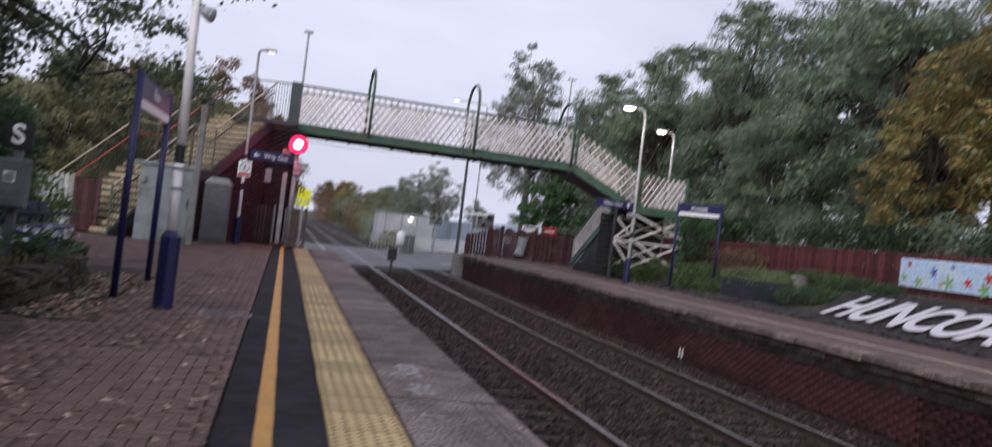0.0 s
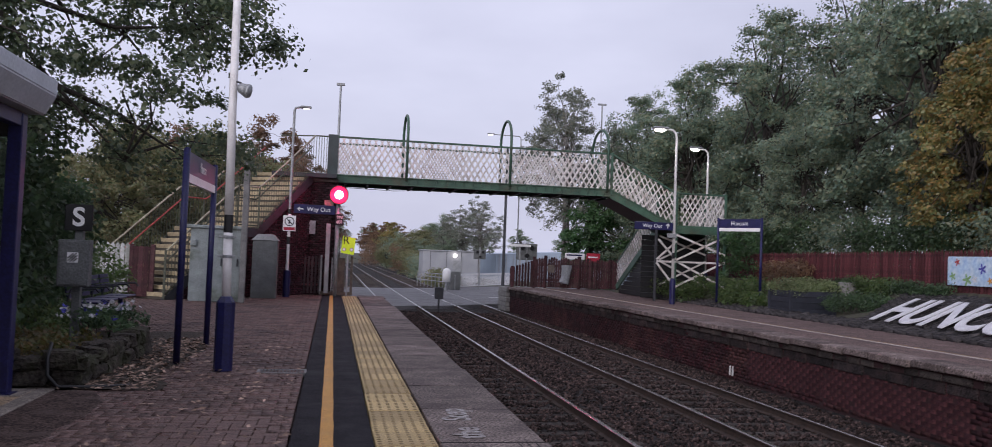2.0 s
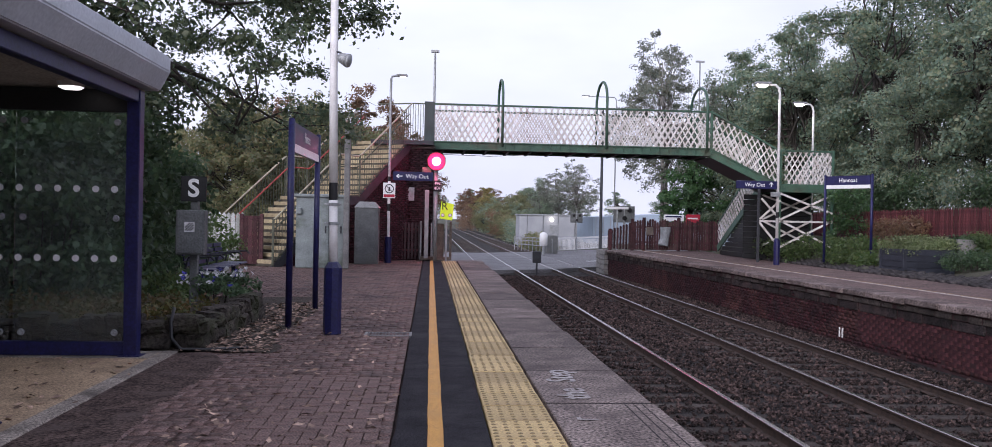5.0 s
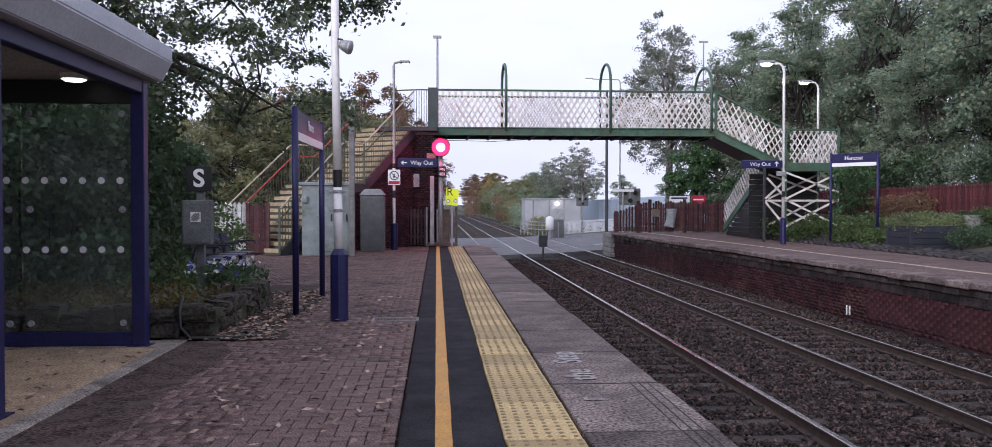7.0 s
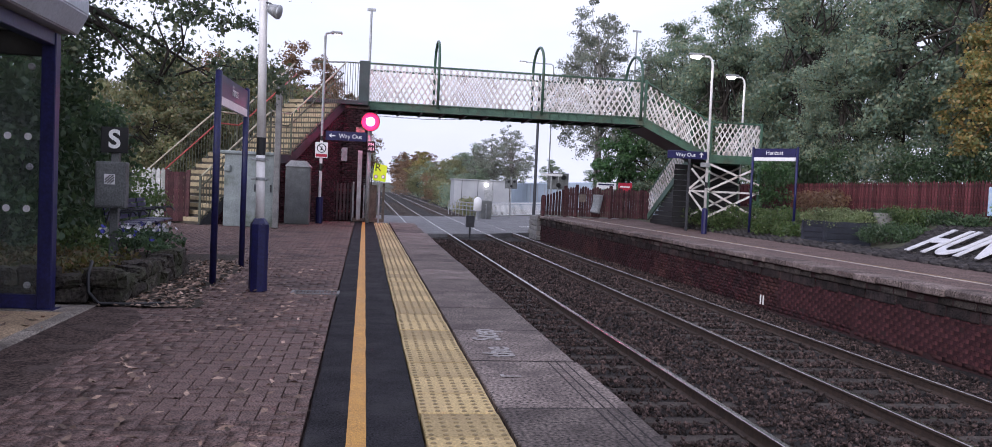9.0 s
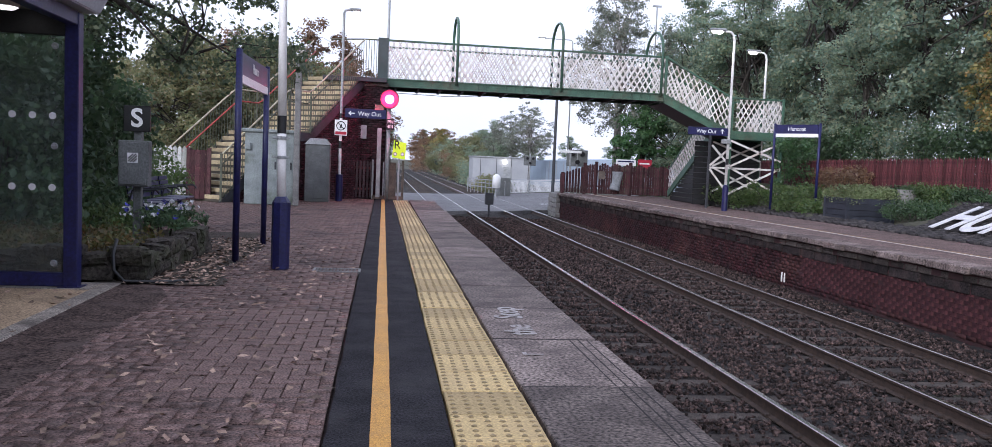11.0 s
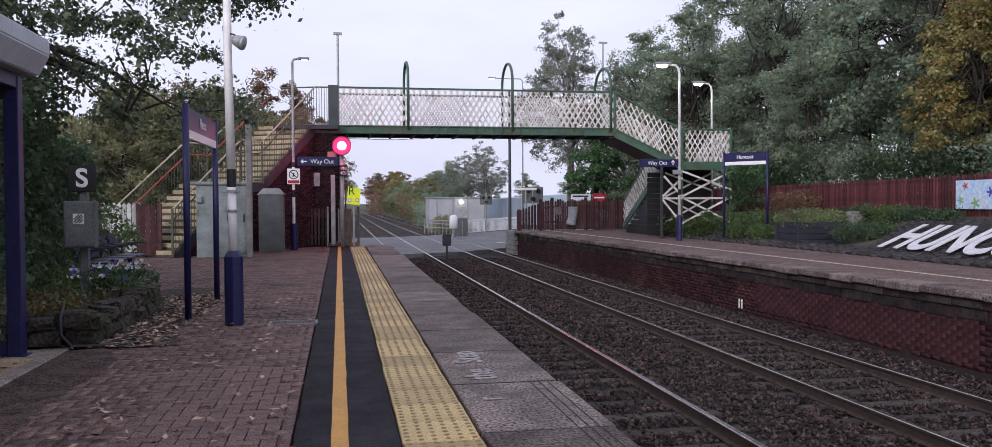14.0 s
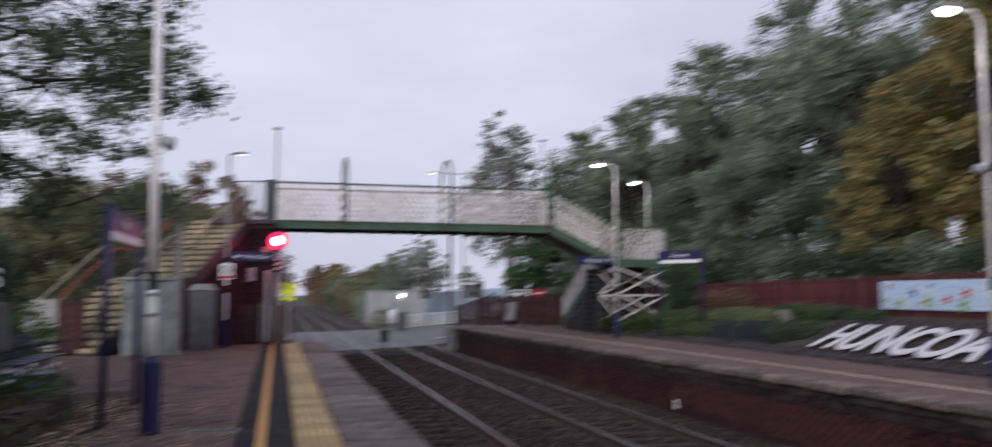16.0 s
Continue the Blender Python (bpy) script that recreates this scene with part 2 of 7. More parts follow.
M = {
    "paver": material("block_paving", (0.180, 0.116, 0.102), (0.112, 0.076, 0.068), 0.75, scale=3, fine=70, bump=0.6, depth=0.004,
                      stain=(0.055, 0.043, 0.040), stain_scale=0.6, stain_amount=0.6, island=0.13, rnd=0.12, grain=0.9, spec=0.2),
    "joint_dark": material("dark_joint", (0.022, 0.018, 0.018), rough=0.95, fine=90),
    "joint": material("paving_joint", (0.062, 0.044, 0.041), rough=0.95, fine=120),
    "tarmac": material("tarmac", (0.026, 0.024, 0.029), (0.013, 0.012, 0.015), 0.95, scale=4, fine=75, bump=1.0, depth=0.008,
                       stain=(0.05, 0.048, 0.05), stain_scale=1.5, stain_amount=0.5, grain=1.0, spec=0.2),
    "yellow_line": material("yellow_line_paint", (0.58, 0.30, 0.060), (0.48, 0.25, 0.055), 0.6, scale=5, fine=140, bump=0.4, depth=0.004,
                            stain=(0.30, 0.19, 0.08), stain_scale=2.5, stain_amount=0.5, grain=0.5, spec=0.25),
    "tactile": material("tactile_buff", (0.47, 0.35, 0.165), (0.385, 0.285, 0.13), 0.65, scale=4, fine=60, bump=0.3, depth=0.003,
                        stain=(0.27, 0.195, 0.10), stain_scale=1.2, stain_amount=0.6, rnd=0.26, grain=0.35, spec=0.25),
    "blister": material("tactile_worn_blister", (0.26, 0.185, 0.085), (0.20, 0.145, 0.066), 0.6),
    "flag": material("platform_edge_flag", (0.172, 0.138, 0.124), (0.092, 0.072, 0.066), 0.8, scale=2.6, fine=42, bump=0.9, depth=0.006,
                     stain=(0.060, 0.046, 0.043), stain_scale=1.4, stain_amount=0.8, rnd=0.35, grain=1.0, spec=0.25),
    "wall_brick": material("platform_wall_brick", (0.060, 0.019, 0.023), (0.031, 0.014, 0.017), 0.85, scale=3, fine=70, bump=0.5,
                           stain=(0.105, 0.046, 0.042), stain_scale=0.7, stain_amount=0.75, island=0.3, rnd=0.25, grain=0.85, spec=0.2),
    "fence_end": material("weathered_dark_red_boards", (0.078, 0.030, 0.034), (0.048, 0.025, 0.027), 0.8, scale=4, fine=40, bump=0.4,
                          stain=(0.075, 0.055, 0.050), stain_scale=2.0, stain_amount=0.6, rnd=0.4, grain=0.7, spec=0.2),
    "pier_brick": material("pier_brick", (0.056, 0.024, 0.030), (0.034, 0.019, 0.023), 0.85, scale=4, fine=60, bump=0.5,
                           stain=(0.03, 0.024, 0.024), stain_amount=0.6, island=0.3, grain=0.8, spec=0.2),
    "mortar": material("mortar", (0.044, 0.019, 0.021), rough=0.95, fine=90),
    "coping": material("coping_stone", (0.215, 0.168, 0.155), (0.105, 0.080, 0.074), 0.85, scale=4, fine=40, bump=0.9, depth=0.02,
                       stain=(0.06, 0.047, 0.044), stain_scale=1.4, stain_amount=0.7, rnd=0.3, grain=0.9, spec=0.2),
    "line_white": material("platform_line_paint", (0.72, 0.66, 0.60), (0.56, 0.50, 0.44), 0.6, scale=5, fine=60, bump=0.2,
                           stain=(0.30, 0.25, 0.21), stain_scale=2.5, stain_amount=0.6, grain=0.4),
    # stone darkened so its colour carries the shadow line under the coping
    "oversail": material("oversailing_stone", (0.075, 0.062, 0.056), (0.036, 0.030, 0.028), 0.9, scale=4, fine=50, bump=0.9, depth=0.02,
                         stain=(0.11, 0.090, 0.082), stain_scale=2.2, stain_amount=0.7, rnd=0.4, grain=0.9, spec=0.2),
    "far_paving": material("far_platform_surface", (0.165, 0.110, 0.102), (0.105, 0.070, 0.065), 0.8, scale=2, fine=35,
                           stain=(0.075, 0.058, 0.055), stain_scale=0.9, stain_amount=0.6, grain=0.9, spec=0.25),
    "ballast": material("ballast_bed", (0.018, 0.0135, 0.0125), (0.011, 0.009, 0.0085), 0.95, scale=9, fine=28, bump=1.0, depth=0.04),
    "stone": material("ballast_stone", (0.074, 0.049, 0.044), (0.023, 0.016, 0.0145), 0.9, scale=10, fine=60, island=0.9, grain=0.8, spec=0.3),
    "rust": material("rail_rust", (0.060, 0.038, 0.029), (0.034, 0.023, 0.018), 0.8, scale=12, fine=80),
    "rail_top": material("polished_rail_head", (0.44, 0.40, 0.38), (0.30, 0.27, 0.26), 0.25, metal=1.0, scale=4, fine=40, bump=0.05),
    "sleeper": material("sleeper", (0.066, 0.054, 0.047), (0.034, 0.028, 0.025), 0.9, scale=8, fine=70, rnd=0.3, grain=0.8, spec=0.2),
    "navy": material("navy_paint", (0.014, 0.014, 0.078), (0.011, 0.011, 0.058), 0.42, scale=5, fine=40, bump=0.08),
    "white": material("white_paint", (0.80, 0.79, 0.79), (0.68, 0.66, 0.65), 0.5, scale=5, fine=60, bump=0.1, stain=(0.36, 0.34, 0.31), stain_scale=2, stain_amount=0.4, grain=0.2),
    "lattice": material("lattice_cream_paint", (0.74, 0.71, 0.69), (0.60, 0.56, 0.54), 0.6, scale=4, fine=60, bump=0.2,
                        stain=(0.26, 0.17, 0.12), stain_scale=2.2, stain_amount=0.6, rnd=0.1),
    "green": material("bridge_green_paint", (0.060, 0.125, 0.085), (0.040, 0.085, 0.060), 0.5, scale=3, fine=50, bump=0.15,
                      stain=(0.09, 0.055, 0.035), stain_scale=1.6, stain_amount=0.45),
    "dark_steel": material("dark_steel", (0.045, 0.048, 0.055), (0.03, 0.03, 0.035), 0.55, scale=4, fine=60),
    "galv": material("galvanised_steel", (0.36, 0.37, 0.38), (0.26, 0.27, 0.28), 0.5, metal=0.3, scale=5, fine=50, bump=0.1,
                     stain=(0.19, 0.19, 0.18), stain_scale=1.5, stain_amount=0.6),
    "cabinet": material("cabinet_grey_paint", (0.30, 0.335, 0.33), (0.21, 0.235, 0.235), 0.6, scale=2.5, fine=50, bump=0.15,
                        stain=(0.09, 0.11, 0.07), stain_scale=1.6, stain_amount=0.75, grain=0.22),
    "cabinet_dark": material("weathered_grey_cabinet", (0.15, 0.155, 0.155), (0.10, 0.105, 0.105), 0.65, scale=3, fine=50,
                             stain=(0.06, 0.065, 0.05), stain_amount=0.6),
    "concrete": material("concrete", (0.27, 0.26, 0.25), (0.18, 0.175, 0.17), 0.85, scale=4, fine=70, stain=(0.11, 0.105, 0.10), stain_amount=0.6),
    # sandy colour raised to stand in for the shelter lamp's warm light
    "shelter_slab": material("shelter_slab", (0.43, 0.31, 0.20), (0.32, 0.23, 0.15), 0.8, scale=3, fine=60, bump=0.3, depth=0.004,
                             stain=(0.20, 0.15, 0.105), stain_scale=1.2, stain_amount=0.7, grain=0.6, spec=0.25),
    "roof_grey": material("shelter_roof_metal", (0.50, 0.52, 0.57), (0.44, 0.46, 0.50), 0.45, metal=0.2, scale=2, fine=30, bump=0.03, grain=0.12),
    "soffit": material("shelter_soffit", (0.36, 0.34, 0.31), (0.30, 0.285, 0.26), 0.7, scale=2, fine=40),
    "tread": material("buff_stair_nosing", (0.48, 0.39, 0.235), (0.34, 0.275, 0.17), 0.75, scale=5, fine=60, stain=(0.17, 0.13, 0.09), stain_scale=2, stain_amount=0.7, rnd=0.18),
    "tread_dark": material("stair_tread_dark", (0.10, 0.085, 0.065), (0.07, 0.06, 0.05), 0.85),
    "rail_cream": material("handrail_cream_paint", (0.46, 0.42, 0.31), (0.33, 0.30, 0.22), 0.55, scale=8, fine=50, stain=(0.16, 0.12, 0.08), stain_scale=3),
    "rail_olive": material("baluster_olive_paint", (0.115, 0.120, 0.085), (0.08, 0.085, 0.06), 0.6, scale=8, fine=50, rnd=0.15),
    "red_rail": material("handrail_red_paint", (0.42, 0.075, 0.06), (0.30, 0.055, 0.05), 0.5, scale=6, fine=50),
    "fence_red": material("fence_red_stain", (0.118, 0.033, 0.037), (0.068, 0.023, 0.026), 0.75, scale=5, fine=45, bump=0.4,
                          stain=(0.06, 0.026, 0.026), stain_scale=1.5, stain_amount=0.6, rnd=0.42, grain=0.7, spec=0.25),
    "gate_dark": material("dark_weathered_paling", (0.060, 0.044, 0.046), (0.036, 0.028, 0.030), 0.8, scale=5, fine=45, bump=0.4, rnd=0.25),
    "fence_white": material("fence_white_weathered", (0.52, 0.52, 0.51), (0.36, 0.37, 0.35), 0.7, scale=5, fine=45, stain=(0.17, 0.19, 0.14), stain_scale=2, stain_amount=0.7, rnd=0.12),
    "timber": material("weathered_timber", (0.17, 0.135, 0.11), (0.105, 0.085, 0.07), 0.85, scale=6, fine=40, bump=0.4),
    "black": material("black_plastic", (0.012, 0.012, 0.014), (0.009, 0.009, 0.010), 0.45, bump=0.05),
    "sign_white": material("sign_white", (0.80, 0.80, 0.80), (0.74, 0.74, 0.74), 0.45, bump=0.03),
    # weak emission put into the unlit board to brighten its lime
    "lime": material("fluorescent_lime_board", (0.62, 0.86, 0.03), (0.56, 0.80, 0.03), 0.45, bump=0.03, emit=(0.55, 0.85, 0.02), power=0.12),
    "red_sign": material("red_sign", (0.40, 0.02, 0.045), (0.36, 0.02, 0.04), 0.5, bump=0.03),
    "signal_red": material("lit_red_lens", (0.9, 0.1, 0.12), emit=(1.0, 0.16, 0.22), power=22.0),
    "signal_core": material("lit_red_lens_core", (1.0, 0.6, 0.6), emit=(1.0, 0.62, 0.66), power=30.0),
    "lamp_on": material("lit_lamp_lens", (1, 0.95, 0.85), emit=(1.0, 0.92, 0.80), power=9.0),
    "lamp_dim": material("lamp_lens_dim", (0.9, 0.9, 0.9), emit=(1.0, 0.95, 0.9), power=1.6),
    "bark": material("bark", (0.062, 0.052, 0.044), (0.035, 0.030, 0.026), 0.9, scale=6, fine=30, bump=0.8, depth=0.03),
    "birch_bark": material("birch_bark", (0.30, 0.28, 0.26), (0.10, 0.09, 0.085), 0.85, scale=4, fine=20, bump=0.4),
    "dirt": material("paving_dirt", (0.104, 0.074, 0.064), (0.056, 0.040, 0.036), 0.95, scale=5, fine=45, bump=0.8, depth=0.01, stain=(0.10, 0.078, 0.071), stain_scale=2.5, stain_amount=0.8, grain=0.95, spec=0.1),
    "soil": material("soil_and_litter", (0.060, 0.046, 0.034), (0.036, 0.029, 0.022), 0.95, scale=4, fine=40, bump=0.9, depth=0.03),
    "ground": material("rough_ground", (0.070, 0.068, 0.042), (0.050, 0.046, 0.034), 0.95, scale=0.4, fine=6, bump=0.6, depth=0.05,
                       stain=(0.045, 0.060, 0.025), stain_scale=0.15, stain_amount=0.7),
    "road": material("crossing_road", (0.185, 0.182, 0.188), (0.125, 0.123, 0.128), 0.75, scale=0.8, fine=40, stain=(0.12, 0.118, 0.12), stain_scale=0.4, stain_amount=0.5, grain=0.7, spec=0.25),
    "sett": material("stone_sett", (0.088, 0.078, 0.078), (0.046, 0.041, 0.042), 0.8, scale=6, fine=60, bump=0.7, island=0.3, rnd=0.25, grain=0.9, spec=0.25),
    "rock": material("garden_wall_stone", (0.066, 0.055, 0.046), (0.034, 0.029, 0.025), 0.9, scale=4, fine=30, bump=0.8, depth=0.03,
                     stain=(0.05, 0.058, 0.03), stain_scale=2, stain_amount=0.7, rnd=0.25, grain=0.8, spec=0.2),
    "planter": material("slate_grey_planter_boards", (0.030, 0.033, 0.046), (0.020, 0.022, 0.032), 0.6, scale=5, fine=40, rnd=0.15),
    "black_board": material("black_boarding", (0.014, 0.014, 0.016), (0.009, 0.009, 0.010), 0.8, scale=5, fine=40, bump=0.4),
    "poster": material("mural_sky_blue", (0.42, 0.58, 0.78), (0.56, 0.66, 0.74), 0.6, scale=3, fine=12, bump=0.05),
    "petal_red": material("petal_red", (0.55, 0.06, 0.05)), "petal_blue": material("petal_blue", (0.09, 0.09, 0.42)),
    "petal_green": material("mural_green", (0.16, 0.34, 0.10), (0.28, 0.42, 0.22), scale=9),
    "petal_white": material("petal_white", (0.75, 0.75, 0.78)), "petal_orange": material("petal_orange", (0.65, 0.28, 0.05)),
    "leaf_litter": material("fallen_leaves", (0.36, 0.25, 0.19), (0.15, 0.095, 0.068), 0.8, island=0.7),
    "shed": material("pale_blue_cladding", (0.36, 0.43, 0.52), (0.32, 0.385, 0.465), 0.6, scale=0.6, fine=10, bump=0.03, grain=0.06),
    "cabin": material("grey_cabin_cladding", (0.36, 0.37, 0.39), (0.30, 0.31, 0.33), 0.6, scale=0.8, fine=12, bump=0.04, grain=0.08),
    "plate_grey": material("plate_grey", (0.30, 0.32, 0.34), rough=0.5, bump=0.05),
    "glass": glass_material("shelter_glass"),
    "leaf_dark": foliage("leaf_dark_green", [(0.044, 0.086, 0.042), (0.073, 0.130, 0.058), (0.111, 0.166, 0.073)]),
    # paler and bluer than real leaves: distance haze is put into the colour
    "leaf_wood": foliage("leaf_wood_hazy_green", [(0.149, 0.233, 0.175), (0.207, 0.292, 0.207), (0.266, 0.324, 0.207), (0.337, 0.324, 0.194)]),
    "leaf_olive": foliage("leaf_olive_green", [(0.140, 0.175, 0.090), (0.190, 0.215, 0.100), (0.245, 0.235, 0.110), (0.260, 0.210, 0.110)]),
    "leaf_turning": foliage("leaf_turning_gold", [(0.151, 0.192, 0.076), (0.232, 0.239, 0.087), (0.384, 0.302, 0.099), (0.443, 0.256, 0.093)]),
    "leaf_brown": foliage("leaf_russet", [(0.16, 0.10, 0.06), (0.25, 0.14, 0.075), (0.21, 0.145, 0.10)]),
    "leaf_birch": foliage("leaf_birch", [(0.172, 0.207, 0.172), (0.230, 0.253, 0.196), (0.270, 0.259, 0.184)]),
    "leaf_shrub": foliage("leaf_shrub_green", [(0.055, 0.105, 0.030), (0.095, 0.155, 0.045), (0.15, 0.19, 0.065)]),
    "leaf_yellow": foliage("leaf_groundcover", [(0.06, 0.075, 0.02), (0.12, 0.11, 0.03), (0.17, 0.10, 0.04)]),
}


# ---- mesh helpers ----
def part(name, bm, mat, parent=None, label="", smooth=False):
    """Links a bmesh, drawn in world places, as one mesh under a thing or a part."""
    me = bpy.data.meshes.new(name)
    base = Vector((0, 0, 0))
    p = parent
    while p is not None:
        base += p.location
        p = p.parent
    bmesh.ops.translate(bm, verts=bm.verts, vec=-base)
    bm.to_mesh(me)
    bm.free()
    return mesh_part(name, me, mat, parent, label, smooth)


def mesh_part(name, me, mat, parent=None, label="", smooth=False):
    ob = new(name, me)
    for one in (mat if isinstance(mat, (list, tuple)) else [mat]):
        if one.name not in me.materials:
            me.materials.append(one)
    if smooth:
        me.polygons.foreach_set("use_smooth", [True] * len(me.polygons))
    ob.parent = parent
    if label:
        ob["label"] = label
    return ob


def thing(name, at, label, category, group="", kind=""):
    ob = new(name)
    ob.empty_display_size = 0.1
    ob.location = at
    return tagged(ob, label, category, group, kind)


def box(bm, a, b, bevel=0.0, mi=0):
    x0, y0, z0 = (min(p, q) for p, q in zip(a, b))
    x1, y1, z1 = (max(p, q) for p, q in zip(a, b))
    v = [bm.verts.new(c) for c in ((x0, y0, z0), (x1, y0, z0), (x1, y1, z0), (x0, y1, z0), (x0, y0, z1), (x1, y0, z1), (x1, y1, z1), (x0, y1, z1))]
    f = [bm.faces.new([v[i] for i in q]) for q in ((3, 2, 1, 0), (4, 5, 6, 7), (0, 1, 5, 4), (1, 2, 6, 5), (2, 3, 7, 6), (3, 0, 4, 7))]
    for one in f:
        one.material_index = mi
    if bevel:
        bmesh.ops.bevel(bm, geom=list({e for one in f for e in one.edges}), offset=bevel, segments=1, affect="EDGES")
    return bm


def beam(bm, p, q, w, h, up=(0, 0, 1)):
    """A bar of w across and h along up, from p to q."""
    p, q = Vector(p), Vector(q)
    d = (q - p).normalized()
    s = d.cross(Vector(up))
    if s.length < 1e-4:
        s = d.cross(Vector((0, 1, 0)))
    s.normalize()
    u = s.cross(d)
    s, u = s * w / 2, u * h / 2
    v = [bm.verts.new(c) for c in (p - s - u, p + s - u, p + s + u, p - s + u, q - s - u, q + s - u, q + s + u, q - s + u)]
    for f in ((3, 2, 1, 0), (4, 5, 6, 7), (0, 1, 5, 4), (1, 2, 6, 5), (2, 3, 7, 6), (3, 0, 4, 7)):
        bm.faces.new([v[i] for i in f])
    return bm


def tube(bm, pts, radii, seg=10):
    """A round bar through pts; radii is one number or one for each point."""
    pts = [Vector(p) for p in pts]
    radii = radii if isinstance(radii, (list, tuple)) else [radii] * len(pts)
    rings, side = [], None
    for i, (p, r) in enumerate(zip(pts, radii)):
        d = (pts[min(i + 1, len(pts) - 1)] - pts[max(i - 1, 0)]).normalized()
        if side is None:
            side = d.cross(Vector((0, 0, 1)) if abs(d.z) < 0.9 else Vector((1, 0, 0))).normalized()
        side = (side - d * side.dot(d)).normalized()
        other = d.cross(side)
        rings.append([bm.verts.new(p + (side * math.cos(a) + other * math.sin(a)) * r) for a in (2 * math.pi * k / seg for k in range(seg))])
    for a, b in zip(rings, rings[1:]):
        for k in range(seg):
            bm.faces.new((a[k], a[(k + 1) % seg], b[(k + 1) % seg], b[k]))
    bm.faces.new(rings[0][::-1])
    bm.faces.new(rings[-1])
    return bm


def prism(bm, outline, axis, lo, hi):
    """An outline in the plane across axis ("x": y,z; "y": x,z; "z": x,y), drawn out from lo to hi."""
    def at(p, d):
        return {"x": (d, p[0], p[1]), "y": (p[0], d, p[1]), "z": (p[0], p[1], d)}[axis]
    a = [bm.verts.new(at(p, lo)) for p in outline]
    b = [bm.verts.new(at(p, hi)) for p in outline]
    n = len(outline)
    bm.faces.new(a)
    bm.faces.new(b[::-1])
    for k in range(n):
        bm.faces.new((a[k], b[k], b[(k + 1) % n], a[(k + 1) % n]))
    bmesh.ops.recalc_face_normals(bm, faces=bm.faces)
    return bm


def B():
    return bmesh.new()


def quads_mesh(name, quads):
    """A mesh out of an (n, 4, 3) array of free quads."""
    quads = np.asarray(quads, dtype=np.float32)
    n = len(quads)
    me = bpy.data.meshes.new(name)
    me.vertices.add(4 * n)
    me.vertices.foreach_set("co", quads.ravel())
    me.loops.add(4 * n)
    me.loops.foreach_set("vertex_index", np.arange(4 * n, dtype=np.int32))
    me.polygons.add(n)
    me.polygons.foreach_set("loop_start", np.arange(0, 4 * n, 4, dtype=np.int32))
    me.update(calc_edges=True)
    return me


def blocks_mesh(name, centres, sizes, jitter=0.0, rng=None):
    """One mesh of many small closed blocks; the upper corners are drawn in a little."""
    c, s = np.asarray(centres, float)[:, None, :], np.asarray(sizes, float)[:, None, :] / 2
    corner = np.array([(-1, -1, -1), (1, -1, -1), (1, 1, -1), (-1, 1, -1), (-1, -1, 1), (1, -1, 1), (1, 1, 1), (-1, 1, 1)], float)
    v = c + corner[None] * s
    if jitter:
        v += rng.uniform(-jitter, jitter, v.shape)
    n = len(v)
    f = np.array([(3, 2, 1, 0), (4, 5, 6, 7), (0, 1, 5, 4), (1, 2, 6, 5), (2, 3, 7, 6), (3, 0, 4, 7)])
    faces = (np.arange(n)[:, None, None] * 8 + f[None]).reshape(-1)
    me = bpy.data.meshes.new(name)
    me.vertices.add(8 * n)
    me.vertices.foreach_set("co", v.astype(np.float32).ravel())
    me.loops.add(24 * n)
    me.loops.foreach_set("vertex_index", faces.astype(np.int32))
    me.polygons.add(6 * n)
    me.polygons.foreach_set("loop_start", np.arange(0, 24 * n, 4, dtype=np.int32))
    me.update(calc_edges=True)
    return me


def lettering(text, size, m, mat, parent, depth=0.004, name="lettering", label="", narrow=1.0, bold=0.0):
    """Words in the built-in font as a mesh; m places it in the world: x along the line, y up the letters."""
    cu = bpy.data.curves.new("words", "FONT")
    cu.offset = bold
    cu.body, cu.size, cu.extrude, cu.align_x, cu.align_y = text, size, depth / 2, "CENTER", "CENTER"
    tmp = bpy.data.objects.new("words", cu)
    me = bpy.data.meshes.new_from_object(tmp)
    bpy.data.objects.remove(tmp)
    base = Vector((0, 0, 0))
    p = parent
    while p is not None:
        base += p.location
        p = p.parent
    me.transform(Matrix.Translation(-base) @ m @ Matrix.Diagonal((narrow, 1, 1, 1)))
    return mesh_part(name, me, mat, parent, label)


FACE_Y = Matrix(((1, 0, 0, 0), (0, 0, -1, 0), (0, 1, 0, 0), (0, 0, 0, 1)))  # letters that face towards -y


def facing(x, y, z, turn=0):
    """A sheet that faces -y, turned about the upright."""
    return Matrix.Translation((x, y, z)) @ Matrix.Rotation(radians(turn), 4, "Z") @ FACE_Y


# ---- plants ----
def leaves(centres, spread, count, size, rng, flat=0.0):
    """Leaf quads in clumps round centres."""
    c = np.repeat(np.asarray(centres, float), count, axis=0)
    spread = np.asarray(spread, float)
    off = rng.normal(0, 1, c.shape)
    off *= (rng.uniform(0, 1, (len(c), 1)) ** 0.45) * 1.7 / np.linalg.norm(off, axis=1, keepdims=True)
    off[:, 2] *= 0.75
    p = c + off * (np.repeat(spread, count)[:, None] if spread.ndim == 1 else spread)
    n = len(p)
    a = rng.normal(0, 1, (n, 3))
    a[:, 2] *= 1 - 0.5 * flat
    a /= np.linalg.norm(a, axis=1, keepdims=True)
    b = np.cross(a, rng.normal(0, 1, (n, 3)))
    b /= np.linalg.norm(b, axis=1, keepdims=True)
    nrm = np.cross(a, b)
    s = size * rng.uniform(0.6, 1.4, (n, 1))
    q = np.stack([p - a * s * 0.5, p + b * s * 0.28 + nrm * s * 0.06, p + a * s * 0.5, p - b * s * 0.28 + nrm * s * 0.06], 1)
    return q


